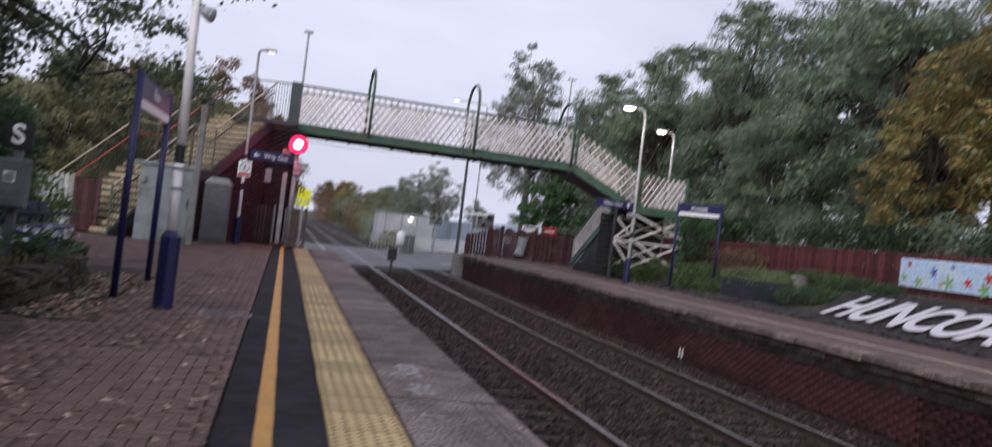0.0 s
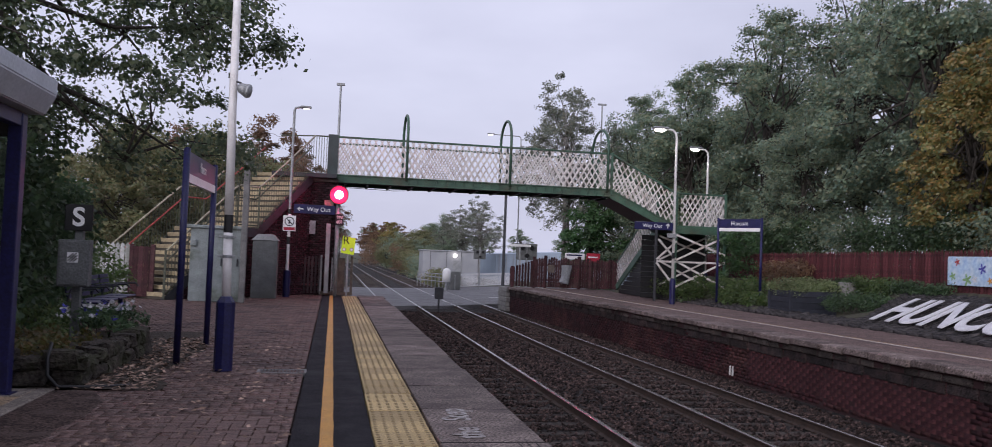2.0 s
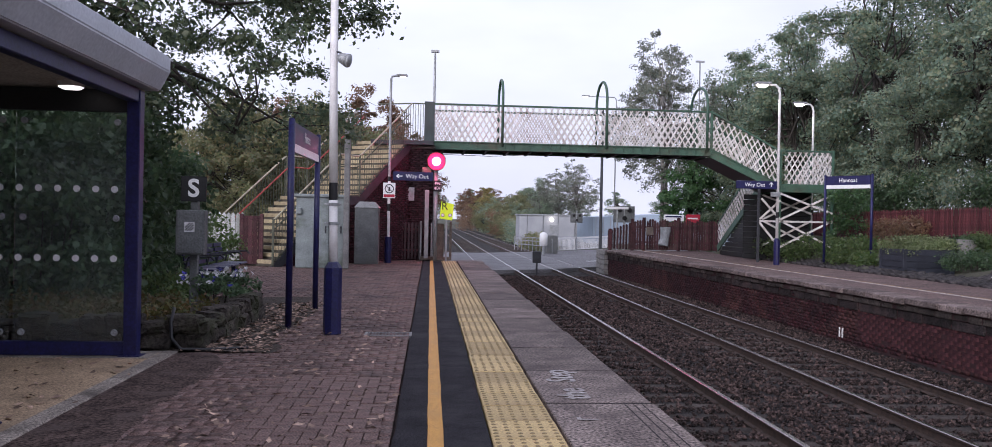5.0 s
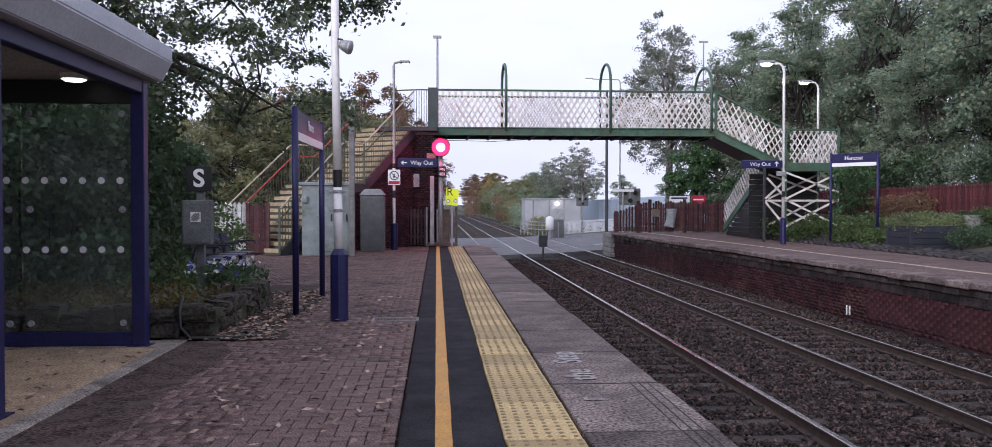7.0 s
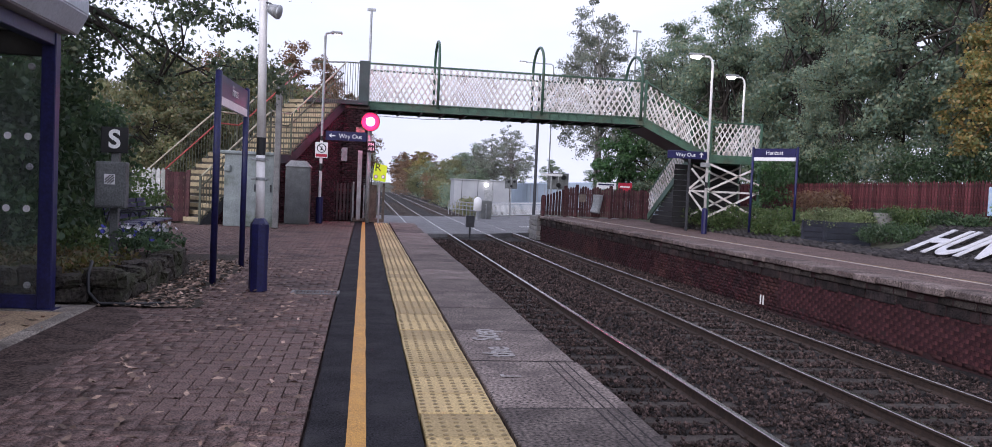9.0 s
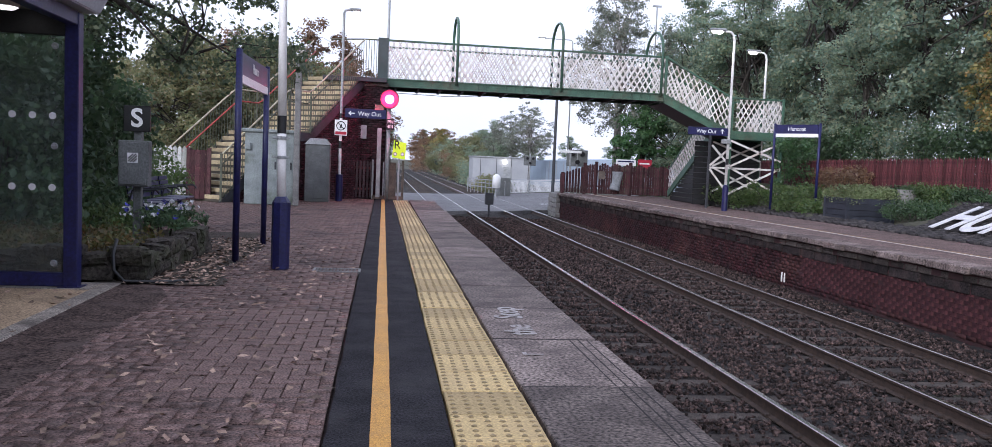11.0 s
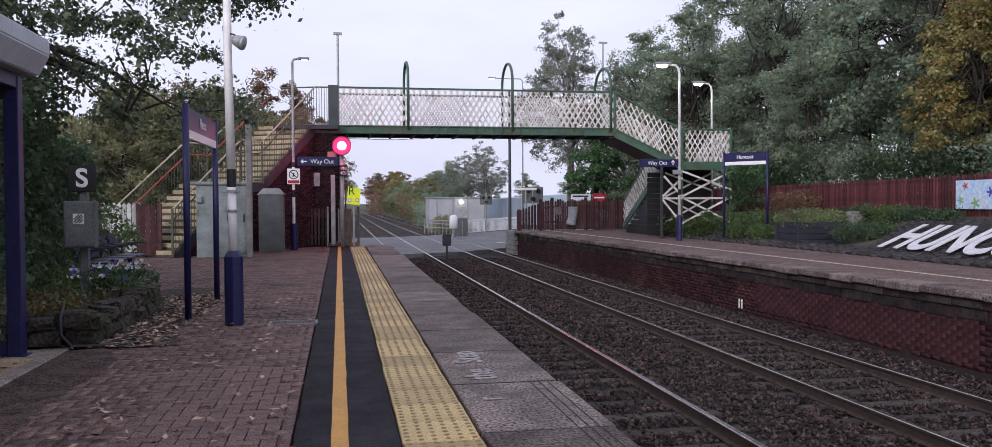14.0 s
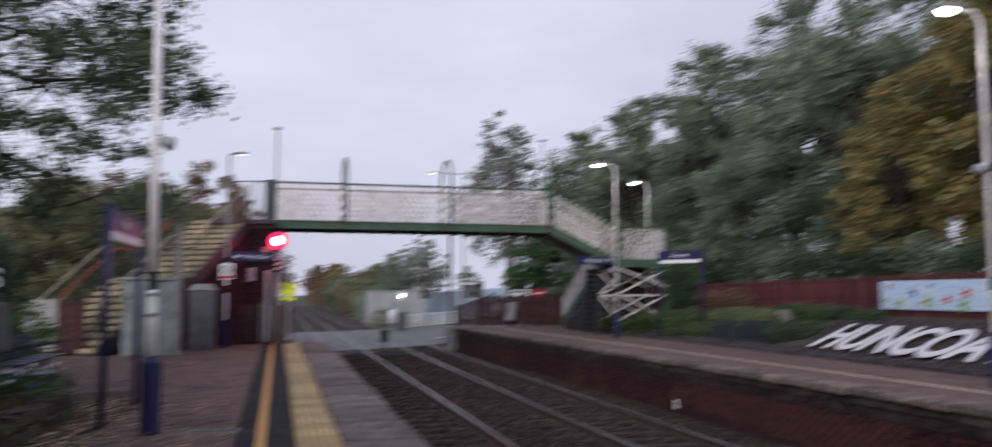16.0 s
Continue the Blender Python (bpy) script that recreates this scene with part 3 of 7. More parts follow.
def lobed_leaves(lobes, radii, per, size, rng, ragged=0.35):
    """Leaf quads on the outer shells of small lobes, facing mostly outward and up."""
    c = np.repeat(np.asarray(lobes, float), per, axis=0)
    r = np.repeat(np.asarray(radii, float), per)[:, None]
    u = rng.normal(0, 1, c.shape)
    u /= np.linalg.norm(u, axis=1, keepdims=True)
    low = u[:, 2] < -0.25
    u[low, 2] *= np.where(rng.uniform(0, 1, low.sum()) < 0.6, -1, 1)
    p = c + u * r * (1 - ragged + 1.5 * ragged * rng.uniform(0, 1, (len(c), 1))) * np.array([1, 1, 0.82])
    n = u + np.array([0, 0, 0.45]) + rng.normal(0, 0.75, c.shape)
    n /= np.linalg.norm(n, axis=1, keepdims=True)
    a = np.cross(n, rng.normal(0, 1, c.shape))
    a /= np.linalg.norm(a, axis=1, keepdims=True)
    b = np.cross(n, a)
    s = size * rng.uniform(0.6, 1.4, (len(c), 1))
    return np.stack([p - a * s * 0.5, p + b * s * 0.32 + n * s * 0.07, p + a * s * 0.5, p - b * s * 0.32 + n * s * 0.07], 1)


def plant_tree(name, at, height, radius, label, leaf, seed, clumps=150, per=70, size=0.16, low=0.22, trunk_r=0.16, bark="bark",
               spread=0.42, centre=(0, 0), stretch=1.0, group="", droop=0.0, category="tree", taper=0.45, ragged=0.35):
    """A tapered trunk with limbs; the crown is made of boughs, each a group of leafy lobes with gaps between them."""
    rng = np.random.default_rng(seed)
    t = thing(name, at, label, category, group)
    x, y, z = at
    zc = z + height * (low + 1) / 2
    rz = height * (1 - low) / 2
    boughs = max(8, clumps // 7)
    u = rng.normal(0, 1, (boughs, 3))
    u /= np.linalg.norm(u, axis=1, keepdims=True)
    r = rng.uniform(0.30, 0.95, (boughs, 1)) ** 0.5
    lump = 1 + 0.22 * np.sin(u[:, :1] * 5 + seed) * np.cos(u[:, 2:] * 4 + seed * 2) + rng.normal(0, 0.09, (boughs, 1))
    wide = (1 - taper * np.clip(u[:, 2:] * r, 0, 1)) * np.array([radius, radius * stretch, 0]) + np.array([0, 0, rz])
    boss = np.array([x + centre[0], y + centre[1], zc]) + u * r * lump * wide
    boss[:, 2] -= droop * rng.uniform(0, 1, boughs) * np.hypot(boss[:, 0] - x, boss[:, 1] - y)
    v = rng.normal(0, 1, (boughs, 7, 3))
    v /= np.linalg.norm(v, axis=2, keepdims=True)
    v[:, :, 2] *= 0.6
    big = spread * rng.uniform(0.8, 1.7, (boughs, 1, 1))
    lobes = (boss[:, None] + v * big * rng.uniform(0.5, 1.25, (boughs, 7, 1))).reshape(-1, 3)
    radii = (np.repeat(big[:, 0, 0], 7) * rng.uniform(0.35, 0.75, boughs * 7))
    bm = B()
    top = (x + centre[0] * 0.5 + rng.normal(0, 0.15), y + centre[1] * 0.5, z + height * 0.86)
    mid = (x + centre[0] * 0.12 + rng.normal(0, 0.12), y + centre[1] * 0.1, z + height * 0.4)
    tube(bm, [(x, y, z - 0.2), (x + 0.02, y, z + height * 0.15), mid, top], [trunk_r * 1.25, trunk_r, trunk_r * 0.75, trunk_r * 0.12], 9)
    every = max(1, boughs // 30)
    forks = []
    for k in sorted(range(boughs), key=lambda k: k % every > 0):
        main = k % every == 0
        thick = trunk_r if main else trunk_r * 0.3
        f = rng.uniform(0.25, 0.8)
        e = Vector(boss[k])
        if main:
            s = Vector(mid).lerp(Vector(top), max(0.0, f * 1.4 - 0.4)) if f > 0.3 else Vector((x, y, z + height * 0.28))
        else:
            s = min(forks, key=lambda p: (p - e).length)
        bend = (e - s).length
        m1 = s.lerp(e, 0.35) + Vector((rng.normal(0, 0.06), rng.normal(0, 0.06), 0.16 * rng.uniform(0, 1))) * bend
        m2 = s.lerp(e, 0.7) + Vector((rng.normal(0, 0.06), rng.normal(0, 0.06), 0.10 * rng.uniform(-0.4, 1))) * bend
        tube(bm, [s, m1, m2, e], [thick * 0.36, thick * 0.26, thick * 0.14, thick * 0.05], 6 if main else 4)
        if main:
            forks += [m1, m2, e]
        for q in (0, 3, 5):
            w = Vector(lobes[k * 7 + q])
            tube(bm, [e, e.lerp(w, 0.6) + Vector((0, 0, 0.04)), w], [thick * 0.06, thick * 0.05, thick * 0.03], 4)
    part("trunk", bm, M[bark], t, smooth=True)
    q = lobed_leaves(lobes, radii, per, size, rng, ragged) - np.array(at)
    crown = mesh_part("crown", quads_mesh("crown", q), M[leaf], t)
    crown["kind"] = "stuff"
    return t


def shrub(name, at, size, label, leaf, seed, clumps=30, per=60, leaf_size=0.07, spread=0.12, category="shrub", kind=""):
    """A low mass of leaf clumps on short stems, its size the half widths and the height."""
    rng = np.random.default_rng(seed)
    t = thing(name, at, label, category, "", kind)
    c = np.array(at) + np.stack([rng.uniform(-1, 1, clumps) * size[0], rng.uniform(-1, 1, clumps) * size[1],
                                 np.abs(rng.beta(1.4, 1.2, clumps)) * size[2]], 1)
    bm = B()
    for k in range(0, clumps, 3):
        tube(bm, [(at[0] + (c[k][0] - at[0]) * 0.6, at[1] + (c[k][1] - at[1]) * 0.6, at[2] - 0.05), c[k]], [0.012, 0.004], 5)
    part("stem", bm, M["bark"], t)["kind"] = "stuff"
    foliage_ob = mesh_part("foliage", quads_mesh("foliage", leaves(c, np.full(clumps, spread), per, leaf_size, rng) - np.array(at)), M[leaf], t)
    foliage_ob["kind"] = "stuff"
    return t


# ---- ground, platforms and track ----
def ground_height(x, y):
    if y < 38:
        if x < 0.5:
            h = -0.09 if x > -7 else -0.09 + min(0.8, (-7 - x) * 0.06)
        elif x < 9.4:
            h = -1.15
        elif x < 12.6:
            h = -0.1
        elif x < 14.7 and 21.5 < y < 24.5:
            h = 0.14
        else:
            h = 0.08 + (min(x, 15.6) - 12.6) * 0.33 + max(0, x - 15.6) * 0.05
    else:
        h = -1.3 if 0.5 < x < 9.4 else -1.0
        if x > 14:
            h = -1.0 + min(2.2, (x - 14) * 0.2) if y < 56 else -1.0
        if x < -4 and y < 42:
            h = -0.2
    return h


def build_ground():
    bm = B()
    xs = [-3000, -600, -200, -100, -60, -40, -28] + [i * 1.0 for i in range(-20, 1)] + [0.45, 0.55, 4, 9.35, 9.45, 12.55, 12.65, 13.6, 14.6, 15.6] + [i * 1.0 for i in range(17, 40, 2)] + [60, 100, 200, 600, 3000]
    ys = [-600, -100, -30, -12] + [i * 2.0 for i in range(-5, 19)] + [37.9, 38.1] + [i * 2.0 for i in range(20, 50)] + [120, 160, 240, 400, 900, 4000]
    rows = []
    for y in ys:
        rows.append([bm.verts.new((x, y, ground_height(x, y) + (0.05 * noise.noise((x * 0.6, y * 0.6, 0)) if abs(x) > 13 else 0))) for x in xs])
    for a, b in zip(rows, rows[1:]):
        for k in range(len(xs) - 1):
            bm.faces.new((a[k], a[k + 1], b[k + 1], b[k]))
    tagged(part("ground", bm, M["ground"], smooth=False), "rough earth and grass ground round the railway", "ground", kind="structure")


EDGE = 1.715      # near platform's edge
FAR_Z = 0.10     # far platform's level


def far_edge(y):
    return 8.93 - 0.028 * (y - 10)


def herringbone(x0, x1, y0, y1):
    """Places and sizes of blocks 0.2 by 0.1 laid as a right-angled herringbone."""
    out = []
    g = 0.1
    nx, ny = int((x1 - x0) / g), int((y1 - y0) / g)
    for j in range(-2, ny + 1):
        for i in range(-2, nx + 1):
            k = (i - j) % 4
            if k == 0:
                out.append((x0 + g * (i + 1), y0 + g * (j + 0.5), 0.2, 0.1))
            elif k == 3:
                out.append((x0 + g * (i + 0.5), y0 + g * (j + 1) - 0.0, 0.1, 0.2))
    kept = []
    for x, y, w, h in out:
        xa, xb, ya, yb = max(x - w / 2, x0), min(x + w / 2, x1), max(y - h / 2, y0), min(y + h / 2, y1)
        if xb - xa > 0.03 and yb - ya > 0.03:
            kept.append(((xa + xb) / 2, (ya + yb) / 2, round(xb - xa, 3), round(yb - ya, 3)))
    return kept


def build_near_platform():
    bm = B()
    box(bm, (-7, -8, -1.3), (EDGE - 0.06, 29.6, -0.065))
    body = tagged(part("platform_near", bm, M["joint"]), "near platform of brick paving with buff tactile strip", "platform", kind="structure")
    # tarmac strip with the yellow line
    bm = B()
    for a, b in ((-0.27, 0.355),):
        ys = [-8 + i * 0.15 for i in range(int(37.2 / 0.15))]
        left = [a + 0.012 * noise.noise((0.3, y * 3.1, 1.7)) + 0.006 * noise.noise((7, y * 11, 0)) for y in ys]
        top = [(bm.verts.new((l, y, 0.0)), bm.verts.new((b, y, 0.0))) for l, y in zip(left, ys)]
        low = [bm.verts.new((l, y, -0.065)) for l, y in zip(left, ys)]
        for k in range(len(ys) - 1):
            bm.faces.new((top[k][0], top[k][1], top[k + 1][1], top[k + 1][0]))
            bm.faces.new((low[k], top[k][0], top[k + 1][0], low[k + 1]))
    part("tarmac_strip", bm, M["tarmac"], body, "black tarmac strip")
    bm = B()
    ys = [-8 + i * 0.2 for i in range(186)]
    edge = [(bm.verts.new((-0.052 + 0.006 * noise.noise((1, y * 2, 0)), y, 0.004)), bm.verts.new((0.052 + 0.006 * noise.noise((5, y * 2, 0)), y, 0.004))) for y in ys]
    for a, b in zip(edge, edge[1:]):
        bm.faces.new((a[0], a[1], b[1], b[0]))
    part("yellow_line", bm, M["yellow_line"], body, "worn yellow painted line")
    # drain
    d = tagged(thing("drain_grating", (-0.54, 10.5, 0.0), "grey steel drain grating set in the block paving", "drain"))
    bm = B()
    for a, b in (((-0.83, 10.34, -0.04), (-0.80, 10.66, 0.006)), ((-0.29, 10.34, -0.04), (-0.26, 10.66, 0.006)),
                 ((-0.80, 10.34, -0.04), (-0.29, 10.37, 0.006)), ((-0.80, 10.63, -0.04), (-0.29, 10.66, 0.006))):
        box(bm, a, b)
    part("frame", bm, M["concrete"], d)
    for k in range(12):
        bm = B()
        box(bm, (-0.79 + k * 0.041, 10.37, -0.035), (-0.772 + k * 0.041, 10.63, 0.002))
        part("bar", bm, M["dark_steel"], d)
    # dirt washed along the edge of the shelter slab
    bm = B()
    ys = [1.6 + i * 0.12 for i in range(62)]
    rows = []
    for y in ys:
        r = -2.02 + 0.16 * noise.noise((3.1, y * 1.3, 0.4)) + 0.05 * noise.noise((8.1, y * 7, 0.4)) - max(0, y - 8.2) * 0.35
        rows.append([bm.verts.new((-2.66, y, 0.004)), bm.verts.new((-2.35, y, 0.010)), bm.verts.new((r - 0.03, y, 0.005)), bm.verts.new((r, y, -0.004))])
    for a, b in zip(rows, rows[1:]):
        for k in range(3):
            bm.faces.new((a[k], a[k + 1], b[k + 1], b[k]))
    part("dirt_strip", bm, M["dirt"], body, "dark dirt and moss along the slab")
    bm = B()
    rows = []
    for y in [9.0 + i * 0.12 for i in range(52)]:
        r = -1.72 + 0.22 * noise.noise((5.1, y * 1.1, 2.4)) + 0.07 * noise.noise((8.1, y * 6, 0.4)) - max(0, y - 12.5) * 0.12
        rows.append([bm.verts.new((-2.9, y, 0.004)), bm.verts.new((-2.2, y, 0.012)), bm.verts.new((r - 0.05, y, 0.005)), bm.verts.new((r, y, -0.006))])
    for a, b in zip(rows, rows[1:]):
        for k in range(3):
            bm.faces.new((a[k], a[k + 1], b[k + 1], b[k]))
    part("litter_strip", bm, M["soil"], body, "dark leaf mould at the foot of the garden wall")
    return body


def build_near_pieces(body):
    """Blister slabs, edge flags and paving blocks of the near platform."""
    rng = np.random.default_rng(5)
    w = 0.485
    bm = B()
    box(bm, (-w / 2 + 0.006, -w / 2 + 0.006, -0.06), (w / 2 - 0.006, w / 2 - 0.006, 0.0), 0.006)
    slab = bpy.data.meshes.new("tactile_slab")
    for i in range(6):
        for j in range(6):
            c = Vector(((i - 2.5) * w / 6, (j - 2.5) * w / 6, 0))
            lo = [bm.verts.new(c + Vector((0.019 * math.cos(a), 0.019 * math.sin(a), 0.0005))) for a in (k * math.pi / 4 for k in range(8))]
            hi = [bm.verts.new(c + Vector((0.012 * math.cos(a), 0.012 * math.sin(a), 0.006))) for a in (k * math.pi / 4 for k in range(8))]
            for k in range(8):
                bm.faces.new((lo[k], lo[(k + 1) % 8], hi[(k + 1) % 8], hi[k])).material_index = 1
            bm.faces.new(hi).material_index = 1
    bm.to_mesh(slab)
    bm.free()
    for k in [*range(57), *range(-18, 0)]:
        y = 1.4 + k * w
        bend = 0.0 if y < 16 else -0.0009 * (y - 16) ** 2 * 0.3
        ob = mesh_part("tactile_slab", slab, [M["tactile"], M["blister"]], body)
        ob.location = (0.605 + bend + rng.normal(0, 0.003), y, 0.004 + rng.normal(0, 0.0015))
        ob.rotation_euler = (0, 0, rng.normal(0, 0.004) + (math.pi / 2) * rng.integers(0, 4))
    # edge flags
    y, n = 0.91, 0
    while y < 29.3:
        ln = 1.43 + rng.normal(0, 0.02)
        bm = B()
        top = rng.normal(0, 0.0018)
        box(bm, (0.868, y + 0.011, -0.10), (EDGE + rng.normal(0, 0.010), min(y + ln, 29.5) - 0.011, top), 0.007)
        flag = part("edge_flag", bm, M["flag"], body)
        if y < 6.0:
            # three scored lines near the edge
            for k in range(3):
                bm = B()
                box(bm, (EDGE - 0.235 + 0.07 * k, y + 0.03, top - 0.004), (EDGE - 0.225 + 0.07 * k, y + ln - 0.03, top + 0.0012))
                part("scored_line", bm, M["joint_dark"], flag)
        bm = B()
        box(bm, (0.875, y - 0.012, -0.02), (EDGE - 0.012, y + 0.012, -0.0015))
        part("joint", bm, M["joint_dark"], body)
        y += ln
        n += 1
    for k in range(6):
        bm = B()
        box(bm, (0.868, 0.91 - 1.43 * (k + 1) + 0.011, -0.10), (EDGE, 0.91 - 1.43 * k - 0.011, 0.0), 0.007)
        part("edge_flag", bm, M["flag"], body)
    # paving blocks
    blocks = herringbone(-2.47, -0.29, 3.4, 15.0)
    back = [b for b in herringbone(-5.9, -0.29, 15.0, 29.2)]
    near = [b for b in blocks if 4.9 < b[1] < 7.7 and -1.35 < b[0] < -0.4 and sorted(b[2:]) == [0.1, 0.2]][:300]
    rest = [b for b in blocks if b not in set(near)] + back + herringbone(-2.47, -0.29, -7.0, 3.4)
    shapes = {}
    for wx, wy in ((0.2, 0.1), (0.1, 0.2)):
        bm = B()
        box(bm, (-wx / 2 + 0.0035, -wy / 2 + 0.0035, -0.05), (wx / 2 - 0.0035, wy / 2 - 0.0035, 0.0), 0.004)
        me = bpy.data.meshes.new("paving_block")
        bm.to_mesh(me)
        bm.free()
        shapes[wx] = me
    for x, y, wx, wy in near:
        ob = mesh_part("paving_block", shapes[wx], M["paver"], body)
        ob.location = (x, y, rng.normal(-0.004, 0.002))
        ob.rotation_euler = (rng.normal(0, 0.006), rng.normal(0, 0.006), 0)
    c = [(x, y, -0.03 + rng.normal(-0.004, 0.002)) for x, y, _, _ in rest]
    s = [(wx - 0.006, wy - 0.006, 0.06) for _, _, wx, wy in rest]
    ob = mesh_part("paving_blocks", blocks_mesh("paving_blocks", c, s, 0.0012, rng), M["paver"], body)
    ob["kind"] = "stuff"


def build_far_platform():
    bm = B()
    ys = [-10 + i * 2.0 for i in range(26)]
    prof = []
    for y in ys:
        e = far_edge(y)
        prof.append([bm.verts.new(p) for p in ((e + 0.158, y, -1.3), (e + 0.158, y, FAR_Z - 0.24), (e + 0.1, y, FAR_Z - 0.24), (e + 0.1, y, FAR_Z - 0.004), (13.0, y, FAR_Z - 0.004), (13.0, y, -1.3))])
    for a, b in zip(prof, prof[1:]):
        for k in range(5):
            bm.faces.new((a[k], b[k], b[k + 1], a[k + 1]))
    bm.faces.new(prof[-1])
    bm.faces.new(prof[0][::-1])
    bmesh.ops.recalc_face_normals(bm, faces=bm.faces)
    body = tagged(part("platform_far", bm, [M["far_paving"], M["mortar"]]), "far platform with red brick face and stone coping", "platform", kind="structure")
    for p in body.data.polygons:
        if abs(p.normal.x) > 0.7 and p.center.z < 0:
            p.material_index = 1
    bm = B()
    for a, b in zip(ys, ys[1:]):
        xa, xb = far_edge(a) + 1.55, far_edge(b) + 1.55
        v = [bm.verts.new(p) for p in ((xa, a, FAR_Z), (xa + 0.10, a, FAR_Z), (xb + 0.10, b, FAR_Z), (xb, b, FAR_Z))]
        bm.faces.new(v)
    part("white_line", bm, M["line_white"], body, "worn white painted line")
    bm = B()
    for a, b in zip(ys, ys[1:]):
        xa, xb = far_edge(a) + 1.72, far_edge(b) + 1.72
        v = [bm.verts.new(p) for p in ((xa, a, FAR_Z), (xa + 0.03, a, FAR_Z), (xb + 0.03, b, FAR_Z), (xb, b, FAR_Z))]
        bm.faces.new(v)
    part("yellow_line", bm, M["yellow_line"], body)
    # a small white marker and a drain hole on the face
    m = thing("wall_marker", (far_edge(17.8) + 0.12, 17.8, -0.85), "two small white distance marks on the brick platform face", "marker")
    for k in (0, 1):
        bm = B()
        box(bm, (far_edge(17.8) + 0.12, 17.84 + k * 0.13, -0.98), (far_edge(17.8) + 0.148, 17.875 + k * 0.13, -0.77), 0.006)
        part("mark", bm, M["white"], m)
    return body


def build_far_pieces(body):
    rng = np.random.default_rng(9)
    # coping stones in two courses
    y = 4.0
    n = 0
    while y < 39.5:
        ln = rng.uniform(0.55, 1.15)
        e = far_edge(y + ln / 2)
        bm = B()
        e += rng.normal(0, 0.014)
        box(bm, (e, y + 0.008, FAR_Z - 0.11 + rng.uniform(-0.012, 0.012)), (e + 0.62 + rng.uniform(-0.02, 0.02), y + ln - 0.008, FAR_Z + rng.uniform(0.0, 0.008)), 0.015)
        part("coping_stone", bm, M["coping"], body)
        y += ln
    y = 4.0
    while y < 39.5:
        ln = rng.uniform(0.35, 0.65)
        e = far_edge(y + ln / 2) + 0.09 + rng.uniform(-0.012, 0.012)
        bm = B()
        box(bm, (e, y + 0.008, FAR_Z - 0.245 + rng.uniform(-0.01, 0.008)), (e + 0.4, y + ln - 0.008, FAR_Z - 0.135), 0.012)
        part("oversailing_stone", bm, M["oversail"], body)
        y += ln
    # third course, dark to hold the shadow strip below the coping
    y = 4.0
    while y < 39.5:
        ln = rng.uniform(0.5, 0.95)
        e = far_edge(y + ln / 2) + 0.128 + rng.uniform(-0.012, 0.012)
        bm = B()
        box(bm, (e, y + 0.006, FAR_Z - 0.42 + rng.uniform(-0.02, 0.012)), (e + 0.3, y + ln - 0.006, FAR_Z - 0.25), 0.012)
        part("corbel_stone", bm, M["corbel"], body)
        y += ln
    # brick face
    near, cs, ss = [], [], []
    h, ln = 0.075, 0.225
    for j in range(12):
        z = FAR_Z - 0.245 - h * (j + 0.5)
        for i in range(160):
            y = 4.0 + ln * (i + 0.5 * (j % 2))
            if z < -1.1:
                continue
            x = far_edge(y) + 0.20 + rng.normal(0, 0.004)
            if 10.8 < y < 17.2 and len(near) < 300 and j < 11:
                near.append((x, y, z))
            else:
                cs.append((x, y, z))
                ss.append((0.1, ln - 0.005, h - 0.005))
    bm = B()
    box(bm, (-0.05, -ln / 2 + 0.0025, -h / 2 + 0.0025), (0.05, ln / 2 - 0.0025, h / 2 - 0.0025), 0.003)
    me = bpy.data.meshes.new("brick")
    bm.to_mesh(me)
    bm.free()
    for p in near:
        mesh_part("brick", me, M["wall_brick"], body).location = p
    ob = mesh_part("brickwork", blocks_mesh("brickwork", cs, ss, 0.002, rng), M["wall_brick"], body)
    ob["kind"] = "stuff"
    # sloping masonry end by the crossing
    bm = B()
    for j in range(5):
        for i in range(5):
            box(bm, (8.05 + 0.02 * rng.uniform(), 39.55 + 0.4 * i + 0.1 * (j % 2), -1.05 + 0.23 * j), (8.5, 39.9 + 0.4 * i + 0.1 * (j % 2), -0.84 + 0.23 * j), 0.02)
    part("end_masonry", bm, M["concrete"], body, "pale stone end of the platform ramp")


def rail_profile(bm, x, z, y0, y1):
    """A flat-bottom rail: foot, web and head; the running face is bright."""
    out = [(-0.07, -0.155), (0.07, -0.155), (0.07, -0.142), (0.016, -0.125), (0.010, -0.05), (0.034, -0.036), (0.035, -0.008), (0.028, 0.0), (-0.028, 0.0), (-0.035, -0.008), (-0.034, -0.036), (-0.010, -0.05), (-0.016, -0.125), (-0.07, -0.142)]
    ys = [y0 + (y1 - y0) * (k / 40) ** 1.5 for k in range(41)]
    rings = [[bm.verts.new((x + a, y, z + b)) for a, b in out] for y in ys]
    n = len(out)
    for p, q in zip(rings, rings[1:]):
        for k in range(n):
            f = bm.faces.new((p[k], q[k], q[(k + 1) % n], p[(k + 1) % n]))
            f.material_index = 1 if k in (6, 7, 8) else 0
    bm.faces.new(rings[0])
    bm.faces.new(rings[-1][::-1])
    bmesh.ops.recalc_face_normals(bm, faces=bm.faces)


RAIL_Z = -0.92


